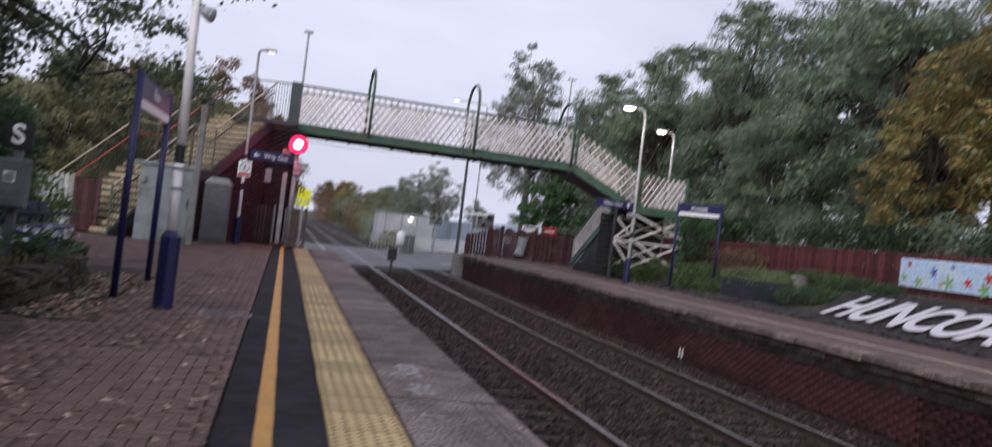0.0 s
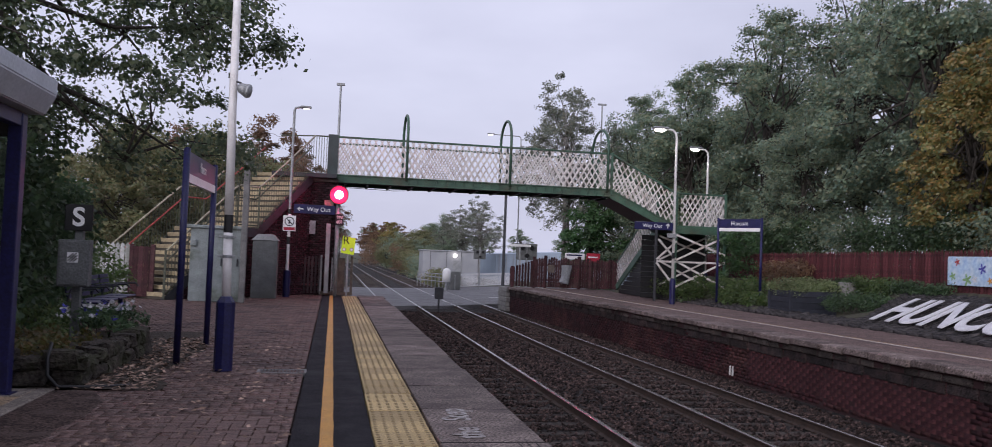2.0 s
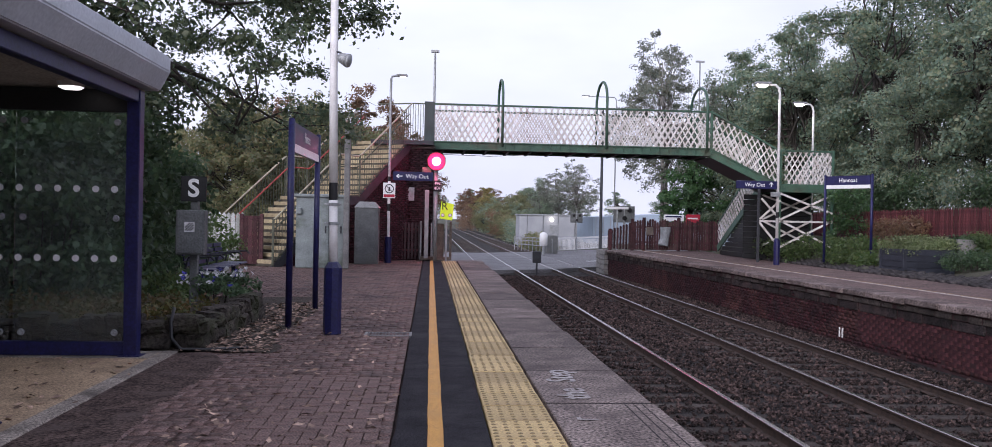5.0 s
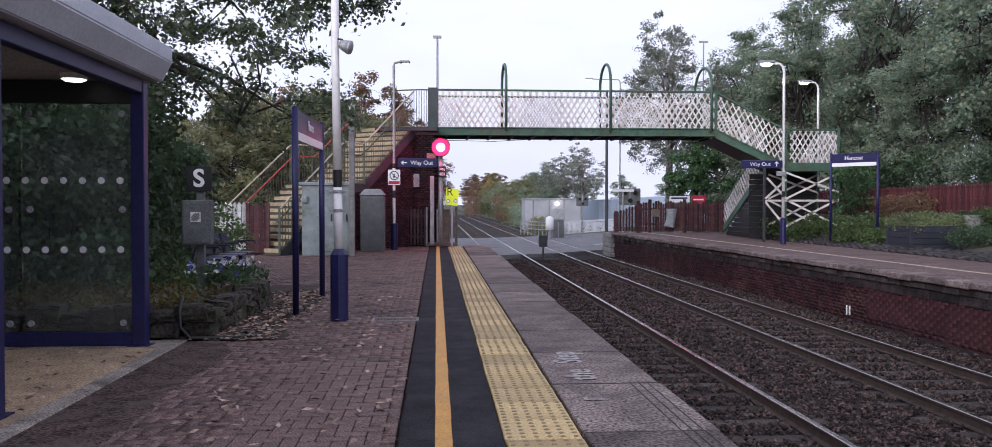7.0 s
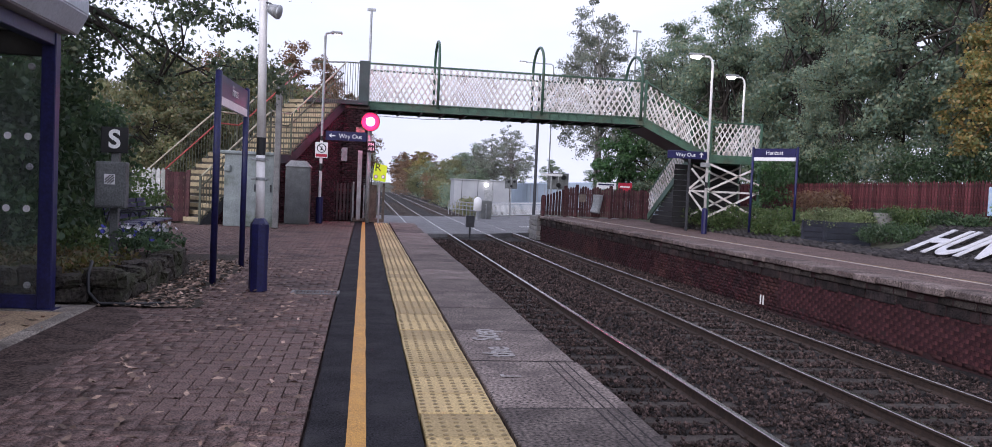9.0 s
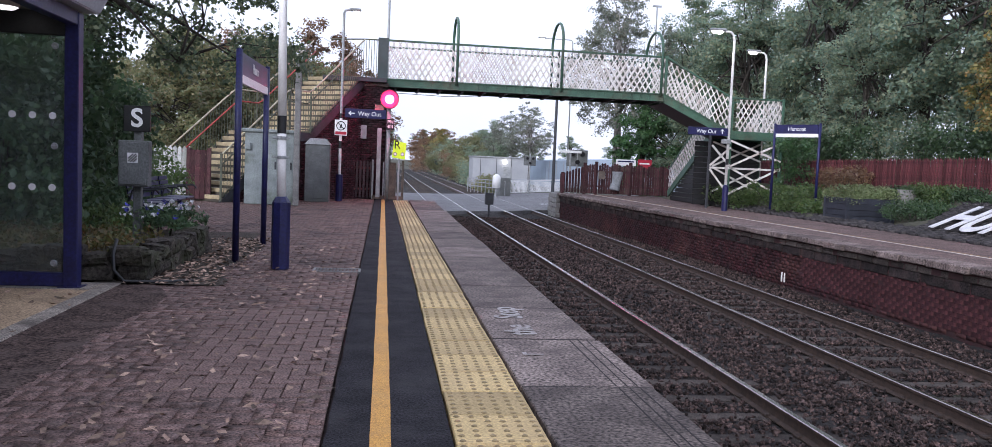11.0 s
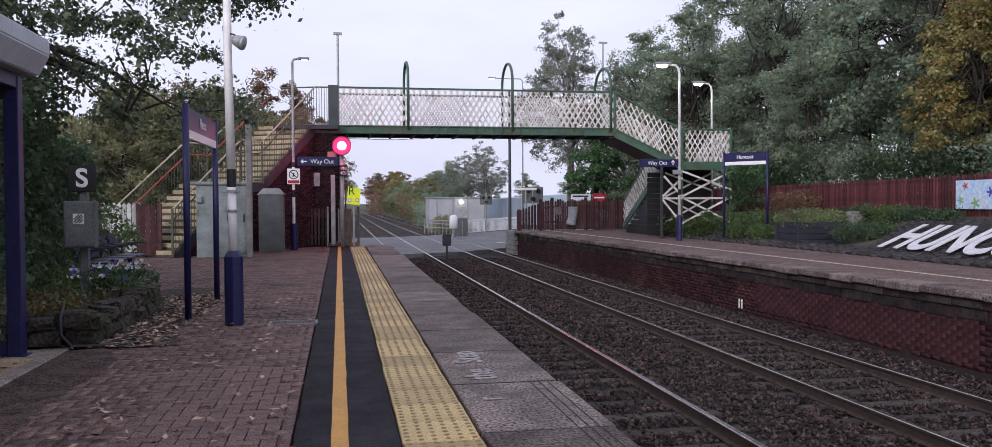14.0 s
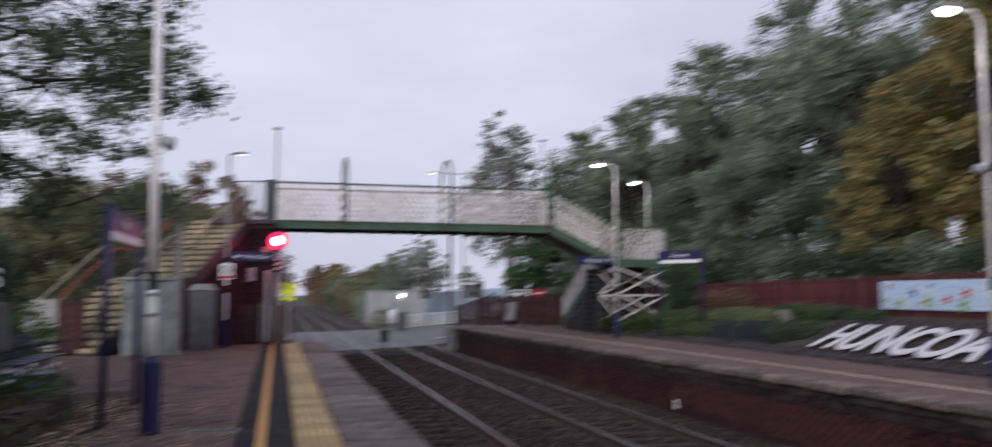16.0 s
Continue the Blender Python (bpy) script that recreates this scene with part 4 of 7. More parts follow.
def build_tracks():
    rng = np.random.default_rng(3)
    for name, xs in (("near", (2.42, 3.98)), ("far", (5.90, 7.50))):
        t = thing("railway_track", ((xs[0] + xs[1]) / 2, 20, RAIL_Z), f"{name} railway track of steel rails on worn sleepers", "railway track", "tracks", kind="structure")
        for x in xs:
            bm = B()
            rail_profile(bm, x, RAIL_Z, -8, 210)
            part("rail", bm, [M["rust"], M["rail_top"]], t, "rusty rail with a bright running head")
        bm = B()
        box(bm, (-1.25, -0.125, -0.2), (1.25, 0.125, 0.0), 0.02)
        me = bpy.data.meshes.new("sleeper")
        bm.to_mesh(me)
        bm.free()
        bm = B()
        box(bm, (-0.09, -0.05, 0.0), (-0.035, 0.05, 0.035), 0.01)
        box(bm, (0.035, -0.05, 0.0), (0.09, 0.05, 0.035), 0.01)
        clip = bpy.data.meshes.new("rail_clip")
        bm.to_mesh(clip)
        bm.free()
        for k in [*range(150), *range(-13, 0)]:
            y = 2 + k * 0.68 + rng.normal(0, 0.012)
            if 38.6 < y < 52:
                continue
            s = mesh_part("sleeper", me, M["sleeper"], t)
            s.location = (rng.normal(0, 0.012), y - 20, -0.156)
            if 5 < y < 26:
                for x in xs:
                    c = mesh_part("rail_clip", clip, M["rust"], s)
                    c.location = (x - (xs[0] + xs[1]) / 2, 0, 0.0)
    # bed and loose stones
    bm = B()
    xs = [1.2 + 0.25 * i for i in range(33)]
    ys = [-8 + 0.5 * i for i in range(93)] + [40 + 6 * i for i in range(1, 30)]
    rows = [[bm.verts.new((x, y, RAIL_Z - 0.17 + 0.035 * noise.noise((x * 2.2, y * 2.2, 0)) - (0.05 if 2.9 < x < 3.4 or 6.5 < x < 7 else 0))) for x in xs] for y in ys]
    for a, b in zip(rows, rows[1:]):
        for k in range(len(xs) - 1):
            bm.faces.new((a[k], a[k + 1], b[k + 1], b[k]))
    bed = tagged(part("ballast_bed", bm, M["ballast"]), "dark brown ballast bed between the platforms", "ballast", kind="structure")
    n = 60000
    y = 5 + 33 * rng.uniform(0, 1, n) ** 1.7
    x = rng.uniform(1.75, 8.75, n)
    z = np.full(n, RAIL_Z - 0.155) + rng.uniform(-0.015, 0.03, n)
    keep = np.ones(n, bool)
    for r in (2.42, 3.98, 5.90, 7.50):
        keep &= np.abs(x - r) > 0.10
    phase = ((y - 2) / 0.68) % 1
    on = ((phase < 0.2) | (phase > 0.8)) & (((x > 1.95) & (x < 4.4)) | ((x > 5.45) & (x < 7.95)))
    keep &= ~(on & (rng.uniform(0, 1, n) < 0.85))
    x, y, z = x[keep], y[keep], z[keep]
    s = rng.uniform(0.017, 0.038, (len(x), 1)) * (1 + (y[:, None] - 5) / 45)
    p = np.stack([x, y, z], 1)
    a = rng.normal(0, 1, (len(x), 3))
    a /= np.linalg.norm(a, axis=1, keepdims=True)
    b = np.cross(a, rng.normal(0, 1, a.shape))
    b /= np.linalg.norm(b, axis=1, keepdims=True)
    c = np.cross(a, b)
    k = rng.uniform(0.6, 1.2, (len(x), 6, 1))
    v = np.stack([p + a * s * k[:, 0], p - a * s * k[:, 1], p + b * s * k[:, 2], p - b * s * k[:, 3], p + c * s * k[:, 4] * 0.8, p - c * s * k[:, 5] * 0.8], 1)
    tri = np.array([(0, 2, 4), (2, 1, 4), (1, 3, 4), (3, 0, 4), (2, 0, 5), (1, 2, 5), (3, 1, 5), (0, 3, 5)])
    f = (np.arange(len(x))[:, None, None] * 6 + tri[None]).reshape(-1, 3)
    me = bpy.data.meshes.new("ballast_stones")
    me.from_pydata(v.reshape(-1, 3).tolist(), [], f.tolist())
    ob = mesh_part("ballast_stones", me, M["stone"], bed)
    ob["kind"] = "stuff"


def build_crossing():
    bm = B()
    v = [(-30, 38.5), (1.2, 38.9), (5.6, 41.0), (8.6, 44.0), (13, 47.0), (70, 62), (70, 92), (13, 70), (8.5, 64.0), (3.5, 60.0), (-30, 57)]
    prism(bm, v, "z", -1.35, RAIL_Z - 0.012)
    road = tagged(part("road_crossing", bm, M["road"]), "pale worn tarmac road over the level crossing", "road", kind="structure")
    for x in (2.42, 3.98, 5.90, 7.50):
        bm = B()
        box(bm, (x + 0.05, 39.2, -1.0), (x + 0.13, 60, RAIL_Z - 0.003))
        part("flangeway", bm, M["dark_steel"], road)
    bm = B()
    for a, b in (((9.2, 50.0), (12.5, 52.2)), ((-3, 45.4), (1.6, 46.0))):
        beam(bm, (*a, RAIL_Z - 0.008), (*b, RAIL_Z - 0.008), 0.3, 0.006)
    part("stop_line", bm, M["white"], road)


build_ground()
near_body = build_near_platform()
far_body = build_far_platform()
build_tracks()
build_crossing()


# ---- near platform: shelter and furniture ----
def build_shelter():
    t = thing("waiting_shelter", (-3.9, 6.0, 0.0), "navy-framed glazed waiting shelter with a pale grey roof", "shelter")
    bm = B()
    box(bm, (-5.4, -3.5, -0.06), (-2.61, 8.95, 0.012), 0.01)
    part("floor_slab", bm, M["shelter_slab"], t, "sandy concrete slab")
    y = -3.5
    while y < 8.9:
        bm = B()
        box(bm, (-2.75, y + 0.004, -0.05), (-2.60, min(y + 0.914, 8.96) - 0.004, 0.019), 0.008)
        part("edging_kerb", bm, M["kerb_grey"], t, "dirty grey concrete edging")
        y += 0.914
    bm = B()
    box(bm, (-5.4, 8.50, -0.05), (-2.76, 8.95, 0.017), 0.006)
    part("rear_band", bm, M["kerb_grey"], t, "dirty grey concrete band under the end screen")
    for y in (8.65, 5.77, 2.9):
        bm = B()
        box(bm, (-3.03, y - 0.065, 0.0), (-2.90, y + 0.065, 2.62), 0.008)
        p = part("post", bm, M["navy"], t)
        bm = B()
        box(bm, (-3.07, y - 0.1, 0.012), (-2.86, y + 0.1, 0.024))
        part("base_plate", bm, M["navy"], p)
    for y in (8.65, 3.2):
        bm = B()
        box(bm, (-4.98, y - 0.05, 0.0), (-4.88, y + 0.05, 2.62), 0.008)
        part("rear_post", bm, M["navy"], t)
    # roof, slab and beam run on unseen, closing sky off from the glass
    bm = B()
    prism(bm, [(-2.92, 2.645), (-2.80, 2.645), (-2.70, 2.84), (-2.70, 2.99), (-2.80, 3.01), (-5.2, 3.10), (-5.2, 2.645)], "y", -3.5, 8.86)
    bmesh.ops.bevel(bm, geom=[e for e in bm.edges if e.calc_face_angle(0) > 0.3], offset=0.012, segments=2, affect="EDGES")
    part("roof", bm, M["roof_grey"], t, "pale grey folded-metal roof edge")
    bm = B()
    box(bm, (-5.15, -3.4, 2.632), (-2.93, 8.8, 2.642))
    part("soffit", bm, M["soffit"], t)
    bm = B()
    box(bm, (-3.02, -3.4, 2.50), (-2.91, 8.585, 2.63), 0.008)
    part("front_beam", bm, M["navy"], t)
    for a, b in (((-4.88, 8.61, 0.02), (-3.03, 8.69, 0.15)), ((-4.88, 8.61, 2.40), (-3.03, 8.69, 2.62))):
        bm = B()
        box(bm, a, b, 0.006)
        part("end_rail", bm, M["navy"] if a[2] < 1 else M["black"], t)
    # glazed end: two panes with their dots and clamps
    for x0, x1 in ((-4.87, -4.13), (-4.09, -3.05)):
        bm = B()
        box(bm, (x0, 8.644, 0.16), (x1, 8.656, 2.40))
        pane = part("pane", bm, M["glass"], t)
        for z in (1.645, 0.965):
            n = int((x1 - x0) / 0.18)
            for k in range(n + 1):
                bm = B()
                x = x1 - 0.1 - k * 0.18
                if x < x0 + 0.03:
                    continue
                tube(bm, [(x, 8.640, z), (x, 8.643, z)], 0.034, 14)
                part("dot", bm, M["sign_white"], pane)
        for z in (0.24, 1.36, 2.3):
            for x in (x0 + 0.08, x1 - 0.08):
                bm = B()
                tube(bm, [(x, 8.62, z), (x, 8.643, z)], [0.028, 0.034], 12)
                part("clamp", bm, M["galv"], pane)
    for k in range(3):
        bm = B()
        y0 = 3.3 + k * 1.78
        box(bm, (-4.935, y0, 0.16), (-4.925, y0 + 1.7, 2.45))
        part("rear_pane", bm, M["glass"], t)
        bm = B()
        box(bm, (-4.96, y0 + 1.7, 0.0), (-4.90, y0 + 1.78, 2.62))
        part("rear_mullion", bm, M["navy"], t)
    # unseen end panel, added to keep bright sky out of the reflections
    bm = B()
    box(bm, (-4.9, -3.46, 0.0), (-2.95, -3.40, 2.63))
    part("end_panel", bm, M["navy"], t)
    lamp = thing("shelter_light", (-3.42, 8.25, 2.60), "round white shelter ceiling light, lit", "ceiling light")
    bm = B()
    tube(bm, [(-3.42, 8.25, 2.63), (-3.42, 8.25, 2.58)], [0.125, 0.115], 20)
    part("body", bm, M["white"], lamp)
    bm = B()
    tube(bm, [(-3.42, 8.25, 2.578), (-3.42, 8.25, 2.56)], [0.11, 0.08], 20)
    part("diffuser", bm, M["lamp_dim"], lamp)


def build_s_board():
    t = thing("stop_board", (-3.2, 11.7, 0.0), "black S board over a grey metal box on a steel post", "sign")
    bm = B()
    box(bm, (-3.265, 11.74, 0.0), (-3.165, 11.84, 1.62), 0.006)
    part("post", bm, M["cabinet_dark"], t)
    bm = B()
    box(bm, (-3.385, 11.70, 1.585), (-3.05, 11.725, 1.92), 0.006)
    plate = part("plate", bm, M["black"], t, "black square plate")
    lettering("S", 0.33, facing(-3.217, 11.698, 1.752), M["sign_white"], plate, 0.006, bold=0.008)
    bm = B()
    box(bm, (-3.405, 11.56, 0.875), (-3.03, 11.73, 1.47), 0.012)
    cab = part("box", bm, M["cabinet_dark"], t, "weathered grey metal box")
    bm = B()
    box(bm, (-3.38, 11.545, 0.90), (-3.055, 11.562, 1.445), 0.006)
    door = part("door", bm, M["cabinet_dark"], cab)
    bm = B()
    box(bm, (-3.285, 11.538, 1.18), (-3.155, 11.544, 1.31))
    part("label_plate", bm, M["sign_white"], cab)
    bm = B()
    for k in range(4):
        o = -0.045 + 0.035 * k
        beam(bm, (-3.275 + max(0, o), 11.535, 1.19 + max(0, -o)), (-3.165 + min(0, o), 11.535, 1.30 - max(0, o) + 0.0), 0.004, 0.014)
    part("stripe", bm, M["black"], cab)
    c = thing("cable", (-3.1, 10.6, 0.0), "black cable looping from the post down to the paving", "cable")
    bm = B()
    tube(bm, [(-2.80, 9.45, 0.40), (-2.72, 9.2, 0.42), (-2.70, 9.02, 0.30), (-2.68, 8.98, 0.14), (-2.58, 8.97, 0.03), (-2.3, 9.05, 0.02), (-1.95, 9.2, 0.015)], 0.018, 8)
    part("sheath", bm, M["black"], c, smooth=True)


def build_garden():
    rng = np.random.default_rng(21)
    bm = B()
    box(bm, (-7, 9.3, -0.1), (-2.62, 12.6, 0.24))
    bed = tagged(part("planting_bed", bm, M["soil"]), "dark soil bed held by a low stone wall", "planting bed", kind="structure")
    w = thing("garden_wall", (-2.5, 11, 0.0), "low mossy dry-stone garden wall of rough blocks", "wall")
    spots = []
    for z0, z1, least, most in ((0.0, 0.17, 0.26, 0.5), (0.165, 0.33, 0.2, 0.42)):
        x = -5.2
        while x < -2.75:
            ln = rng.uniform(least, most)
            spots.append((x, 9.08, x + ln, 9.36, z0, z1))
            x += ln
        y = 9.1
        while y < 12.7:
            ln = rng.uniform(least, most)
            off = 0.02 * (y - 9.1) - max(0, y - 11.8) * 0.35 + rng.normal(0, 0.012)
            spots.append((-2.68 + off, y, -2.38 + off, y + ln, z0, z1))
            y += ln
    for x0, y0, x1, y1, z0, z1 in spots:
        bm = B()
        box(bm, (x0 + 0.006, y0 + 0.006, z0), (x1 - 0.006, y1 - 0.006, z1 - 0.004 + (rng.uniform(-0.06, 0.04) if z0 else 0)))
        bmesh.ops.subdivide_edges(bm, edges=bm.edges, cuts=1, use_grid_fill=True)
        bmesh.ops.bevel(bm, geom=[e for e in bm.edges if e.calc_face_angle(0) > 0.8], offset=0.022, segments=1, affect="EDGES")
        for v in bm.verts:
            v.co += Vector((rng.normal(0, 0.016), rng.normal(0, 0.016), rng.normal(0, 0.010) if v.co.z > 0.02 else 0))
        part("stone", bm, M["rock"], w)
    shrub("flowers", (-2.98, 12.2, 0.24), (0.35, 0.9, 0.32), "white and blue winter pansies in the stone-walled bed", "leaf_dark", 4, 30, 60, 0.06, 0.08, "flowers")
    for colour, seed, name in (("petal_white", 5, "white_pansies"), ("petal_blue", 6, "blue_pansies")):
        r2 = np.random.default_rng(seed)
        n = 38 if seed == 5 else 12
        c = np.stack([-2.98 + r2.uniform(-0.35, 0.35, n), 12.0 + r2.uniform(-0.8, 0.9, n), 0.50 + r2.uniform(0, 0.16, n)], 1)
        ob = mesh_part(name, quads_mesh(name, leaves(c, np.full(n, 0.025), 5, 0.06, r2)), M[colour])
        tagged(ob, "white pansy blooms" if seed == 5 else "blue pansy blooms", "flowers", kind="stuff")
    shrub("ground_cover", (-3.9, 10.2, 0.25), (1.1, 0.75, 0.14), "yellowing low ground cover and leaf litter", "leaf_yellow", 7, 60, 80, 0.06, 0.1, "ground cover", "stuff")
    shrub("ground_cover", (-4.2, 12.6, 0.25), (1.0, 1.6, 0.22), "green low ground cover", "leaf_shrub", 8, 60, 70, 0.07, 0.12, "ground cover", "stuff")
    shrub("holly_bush", (-5.6, 12.6, 0.1), (1.5, 1.8, 2.9), "dense dark evergreen bush behind the shelter", "leaf_dark", 9, 330, 120, 0.11, 0.28)
    shrub("holly_bush", (-6.1, 16.6, 0.0), (1.4, 1.8, 2.6), "dense dark evergreen bush beside the bench", "leaf_dark", 10, 260, 110, 0.11, 0.28)
    shrub("laurel_bush", (-5.1, 20.3, 0.0), (0.5, 0.9, 1.3), "green shrub growing over the white fence", "leaf_shrub", 11, 50, 60, 0.09, 0.16)
    shrub("hedge", (-7.6, 10.5, 0.1), (1.6, 4.5, 3.6), "tall dark hedge row behind the shelter, extended out of view", "leaf_dark", 12, 420, 110, 0.13, 0.34, "hedge")
    # two unseen hedges, added to block sky from the shelter glass
    shrub("hedge", (-7.4, 1.8, 0.0), (1.3, 4.3, 3.4), "tall dark hedge row behind the shelter, extended out of view", "leaf_dark", 13, 300, 90, 0.13, 0.36, "hedge")
    shrub("hedge", (-7.4, -6.0, 0.0), (1.3, 4.0, 3.4), "unseen tall dark hedge added to block sky behind the platform", "leaf_dark", 14, 260, 80, 0.15, 0.4, "hedge")
    # fallen leaves
    n = 1900
    x = np.where(rng.uniform(0, 1, n) < 0.70, -2.1 + rng.normal(0, 0.26, n), rng.uniform(-2.4, -0.3, n))
    y = np.where(x < -1.7, rng.uniform(8.9, 14, n), 4 + 9 * rng.uniform(0, 1, n) ** 1.3)
    far = rng.uniform(0, 1, n) < 0.12
    x, y = np.where(far, rng.uniform(-4.5, -2.6, n), x), np.where(far, rng.uniform(4, 8.5, n), y)
    a = rng.uniform(0, 2 * np.pi, n)
    s = rng.uniform(0.018, 0.05, n)
    d, e = np.stack([np.cos(a), np.sin(a), 0 * a], 1), np.stack([-np.sin(a), np.cos(a), 0 * a], 1)
    p = np.stack([x, y, np.full(n, 0.02)], 1)
    up = np.array([0, 0, 1.0])
    q = np.stack([p - d * s[:, None], p + e * s[:, None] * 0.5 + up * rng.uniform(0, 0.02, (n, 1)), p + d * s[:, None] + up * rng.uniform(0, 0.02, (n, 1)), p - e * s[:, None] * 0.5], 1)
    tagged(mesh_part("fallen_leaves", quads_mesh("fallen_leaves", q), M["leaf_litter"]), "brown fallen leaves scattered on the paving", "fallen leaves", kind="stuff")


def build_bench():
    t = thing("platform_bench", (-4.0, 16.5, 0.0), "navy steel platform bench with armrests between the seats", "bench")
    for k in range(4):
        y = 15.1 + k * 0.72
        bm = B()
        box(bm, (-4.25, y + 0.05, 0.43), (-3.78, y + 0.66, 0.46), 0.012)
        part("seat", bm, M["navy"], t)
        bm = B()
        for j in range(4):
            beam(bm, (-4.27 - 0.02 * j, y + 0.05, 0.54 + 0.09 * j), (-4.27 - 0.02 * j, y + 0.66, 0.54 + 0.09 * j), 0.02, 0.07)
        part("backrest", bm, M["navy"], t)
    for k in range(5):
        y = 15.1 + k * 0.72
        bm = B()
        tube(bm, [(-4.25, y, 0.46), (-4.2, y, 0.66), (-3.82, y, 0.68), (-3.76, y, 0.62)], 0.018, 8)
        part("armrest", bm, M["dark_steel"], t, "dark metal armrest")
    for y in (15.3, 17.7):
        bm = B()
        box(bm, (-4.05, y - 0.04, 0.0), (-3.97, y + 0.04, 0.43), 0.006)
        part("leg", bm, M["navy"], t)
    bm = B()
    box(bm, (-4.06, 15.05, 0.38), (-3.96, 18.0, 0.43), 0.006)
    part("seat_beam", bm, M["navy"], t)


def name_sign(posts, z0, z1, label, flip, words_turn):
    """A station name board between two posts: navy, a pale lower band, white words."""
    a, b = Vector((*posts[0], 0)), Vector((*posts[1], 0))
    c = (a + b) / 2
    base = posts[2] if len(posts) > 2 else 0.0
    t = thing("station_name_sign", (c.x, c.y, base), label, "sign", "station name signs")
    for p in (a, b):
        bm = B()
        tube(bm, [(p.x, p.y, base), (p.x, p.y, z1 + 0.03)], 0.042, 12)
        tube(bm, [(p.x, p.y, z1 + 0.03), (p.x, p.y, z1 + 0.045)], [0.042, 0.02], 12)
        part("post", bm, M["navy"], t, smooth=True)
    d = (b - a).normalized()
    nrm = Vector((d.y, -d.x, 0)) * flip
    s, e = a + d * 0.05, b - d * 0.05
    split = z0 + (z1 - z0) * 0.28
    bm = B()
    beam(bm, (s.x, s.y, (split + z1) / 2), (e.x, e.y, (split + z1) / 2), 0.05, z1 - split)
    board = part("board", bm, M["navy"], t)
    bm = B()
    beam(bm, (s.x, s.y, (split + z0) / 2), (e.x, e.y, (split + z0) / 2), 0.05, split - z0)
    part("band", bm, M["sign_white"], t, "white lower band")
    m = Matrix.Translation(c + nrm * 0.028 + Vector((0, 0, (split + z1) / 2))) @ Matrix.Rotation(radians(words_turn), 4, "Z") @ FACE_Y
    lettering("Huncoat", 0.19, m, M["sign_white"], board, 0.004, narrow=0.9)
    return t


def lamp_post_near():
    t = thing("platform_lamp_post", (-1.23, 10.5, 0.0), "white lamp post with a navy base sleeve and loudspeaker", "lamp post")
    bm = B()
    tube(bm, [(-1.225, 10.5, 0.0), (-1.225, 10.5, 0.80)], 0.108, 8)
    tube(bm, [(-1.225, 10.5, 0.80), (-1.228, 10.5, 0.87)], [0.108, 0.062], 8)
    part("base_sleeve", bm, M["navy"], t, "navy base sleeve")
    bm = B()
    tube(bm, [(-1.225, 10.5, 0.85), (-1.24, 10.5, 1.62)], 0.052, 14)
    tube(bm, [(-1.24, 10.5, 1.83), (-1.262, 10.5, 3.1), (-1.275, 10.5, 5.4)], [0.052, 0.048, 0.045], 14)
    part("pole", bm, M["white"], t, "chipped white pole", smooth=True)
    bm = B()
    tube(bm, [(-1.24, 10.5, 1.62), (-1.24, 10.5, 1.83)], 0.053, 14)
    part("black_band", bm, M["black"], t)
    for z in (1.32, 1.55):
        bm = B()
        tube(bm, [(-1.235, 10.5, z), (-1.235, 10.5, z + 0.035)], 0.062, 12)
        box(bm, (-1.34, 10.47, z + 0.005), (-1.15, 10.53, z + 0.03), 0.004)
        part("clamp", bm, M["galv"], t)
    bm = B()
    tube(bm, [(-1.20, 10.42, 3.34), (-1.17, 10.41, 3.33), (-1.08, 10.37, 3.29)], [0.035, 0.06, 0.085], 16)
    tube(bm, [(-1.08, 10.37, 3.29), (-1.06, 10.365, 3.285)], [0.085, 0.075], 16)
    sp = part("loudspeaker", bm, M["galv"], t, "grey round loudspeaker", smooth=True)
    bm = B()
    tube(bm, [(-1.26, 10.5, 3.42), (-1.18, 10.45, 3.40), (-1.18, 10.44, 3.28)], 0.015, 6)
    part("bracket", bm, M["dark_steel"], t)
    bm = B()
    tube(bm, [(-1.275, 10.5, 5.4), (-1.275, 10.5, 6.0), (-1.0, 10.5, 6.25)], [0.045, 0.04, 0.035], 10)
    box(bm, (-1.0, 10.4, 6.2), (-0.5, 10.6, 6.32), 0.03)
    part("lantern", bm, M["galv"], t)


# ---- the platform end: stairs, cabinets, signs, signal ----
FOOT, TOP = Vector((-4.35, 23.9, 0)), Vector((-0.75, 29.2, 0))
RUN = (TOP - FOOT).normalized()
LEFT = Vector((-RUN.y, RUN.x, 0))
TURN = math.degrees(math.atan2(RUN.y, RUN.x)) - 90
STAIR_W, DECK_Z, MID_Z = 2.15, 4.02, 2.02
LEN = (TOP - FOOT).length
FLIGHT = (LEN - 0.95) / 2


def stair_z(s):
    """Height of the nosing line s metres up the run."""
    if s < FLIGHT:
        return MID_Z * s / FLIGHT
    if s < FLIGHT + 0.95:
        return MID_Z
    return MID_Z + (DECK_Z - MID_Z) * (s - FLIGHT - 0.95) / FLIGHT


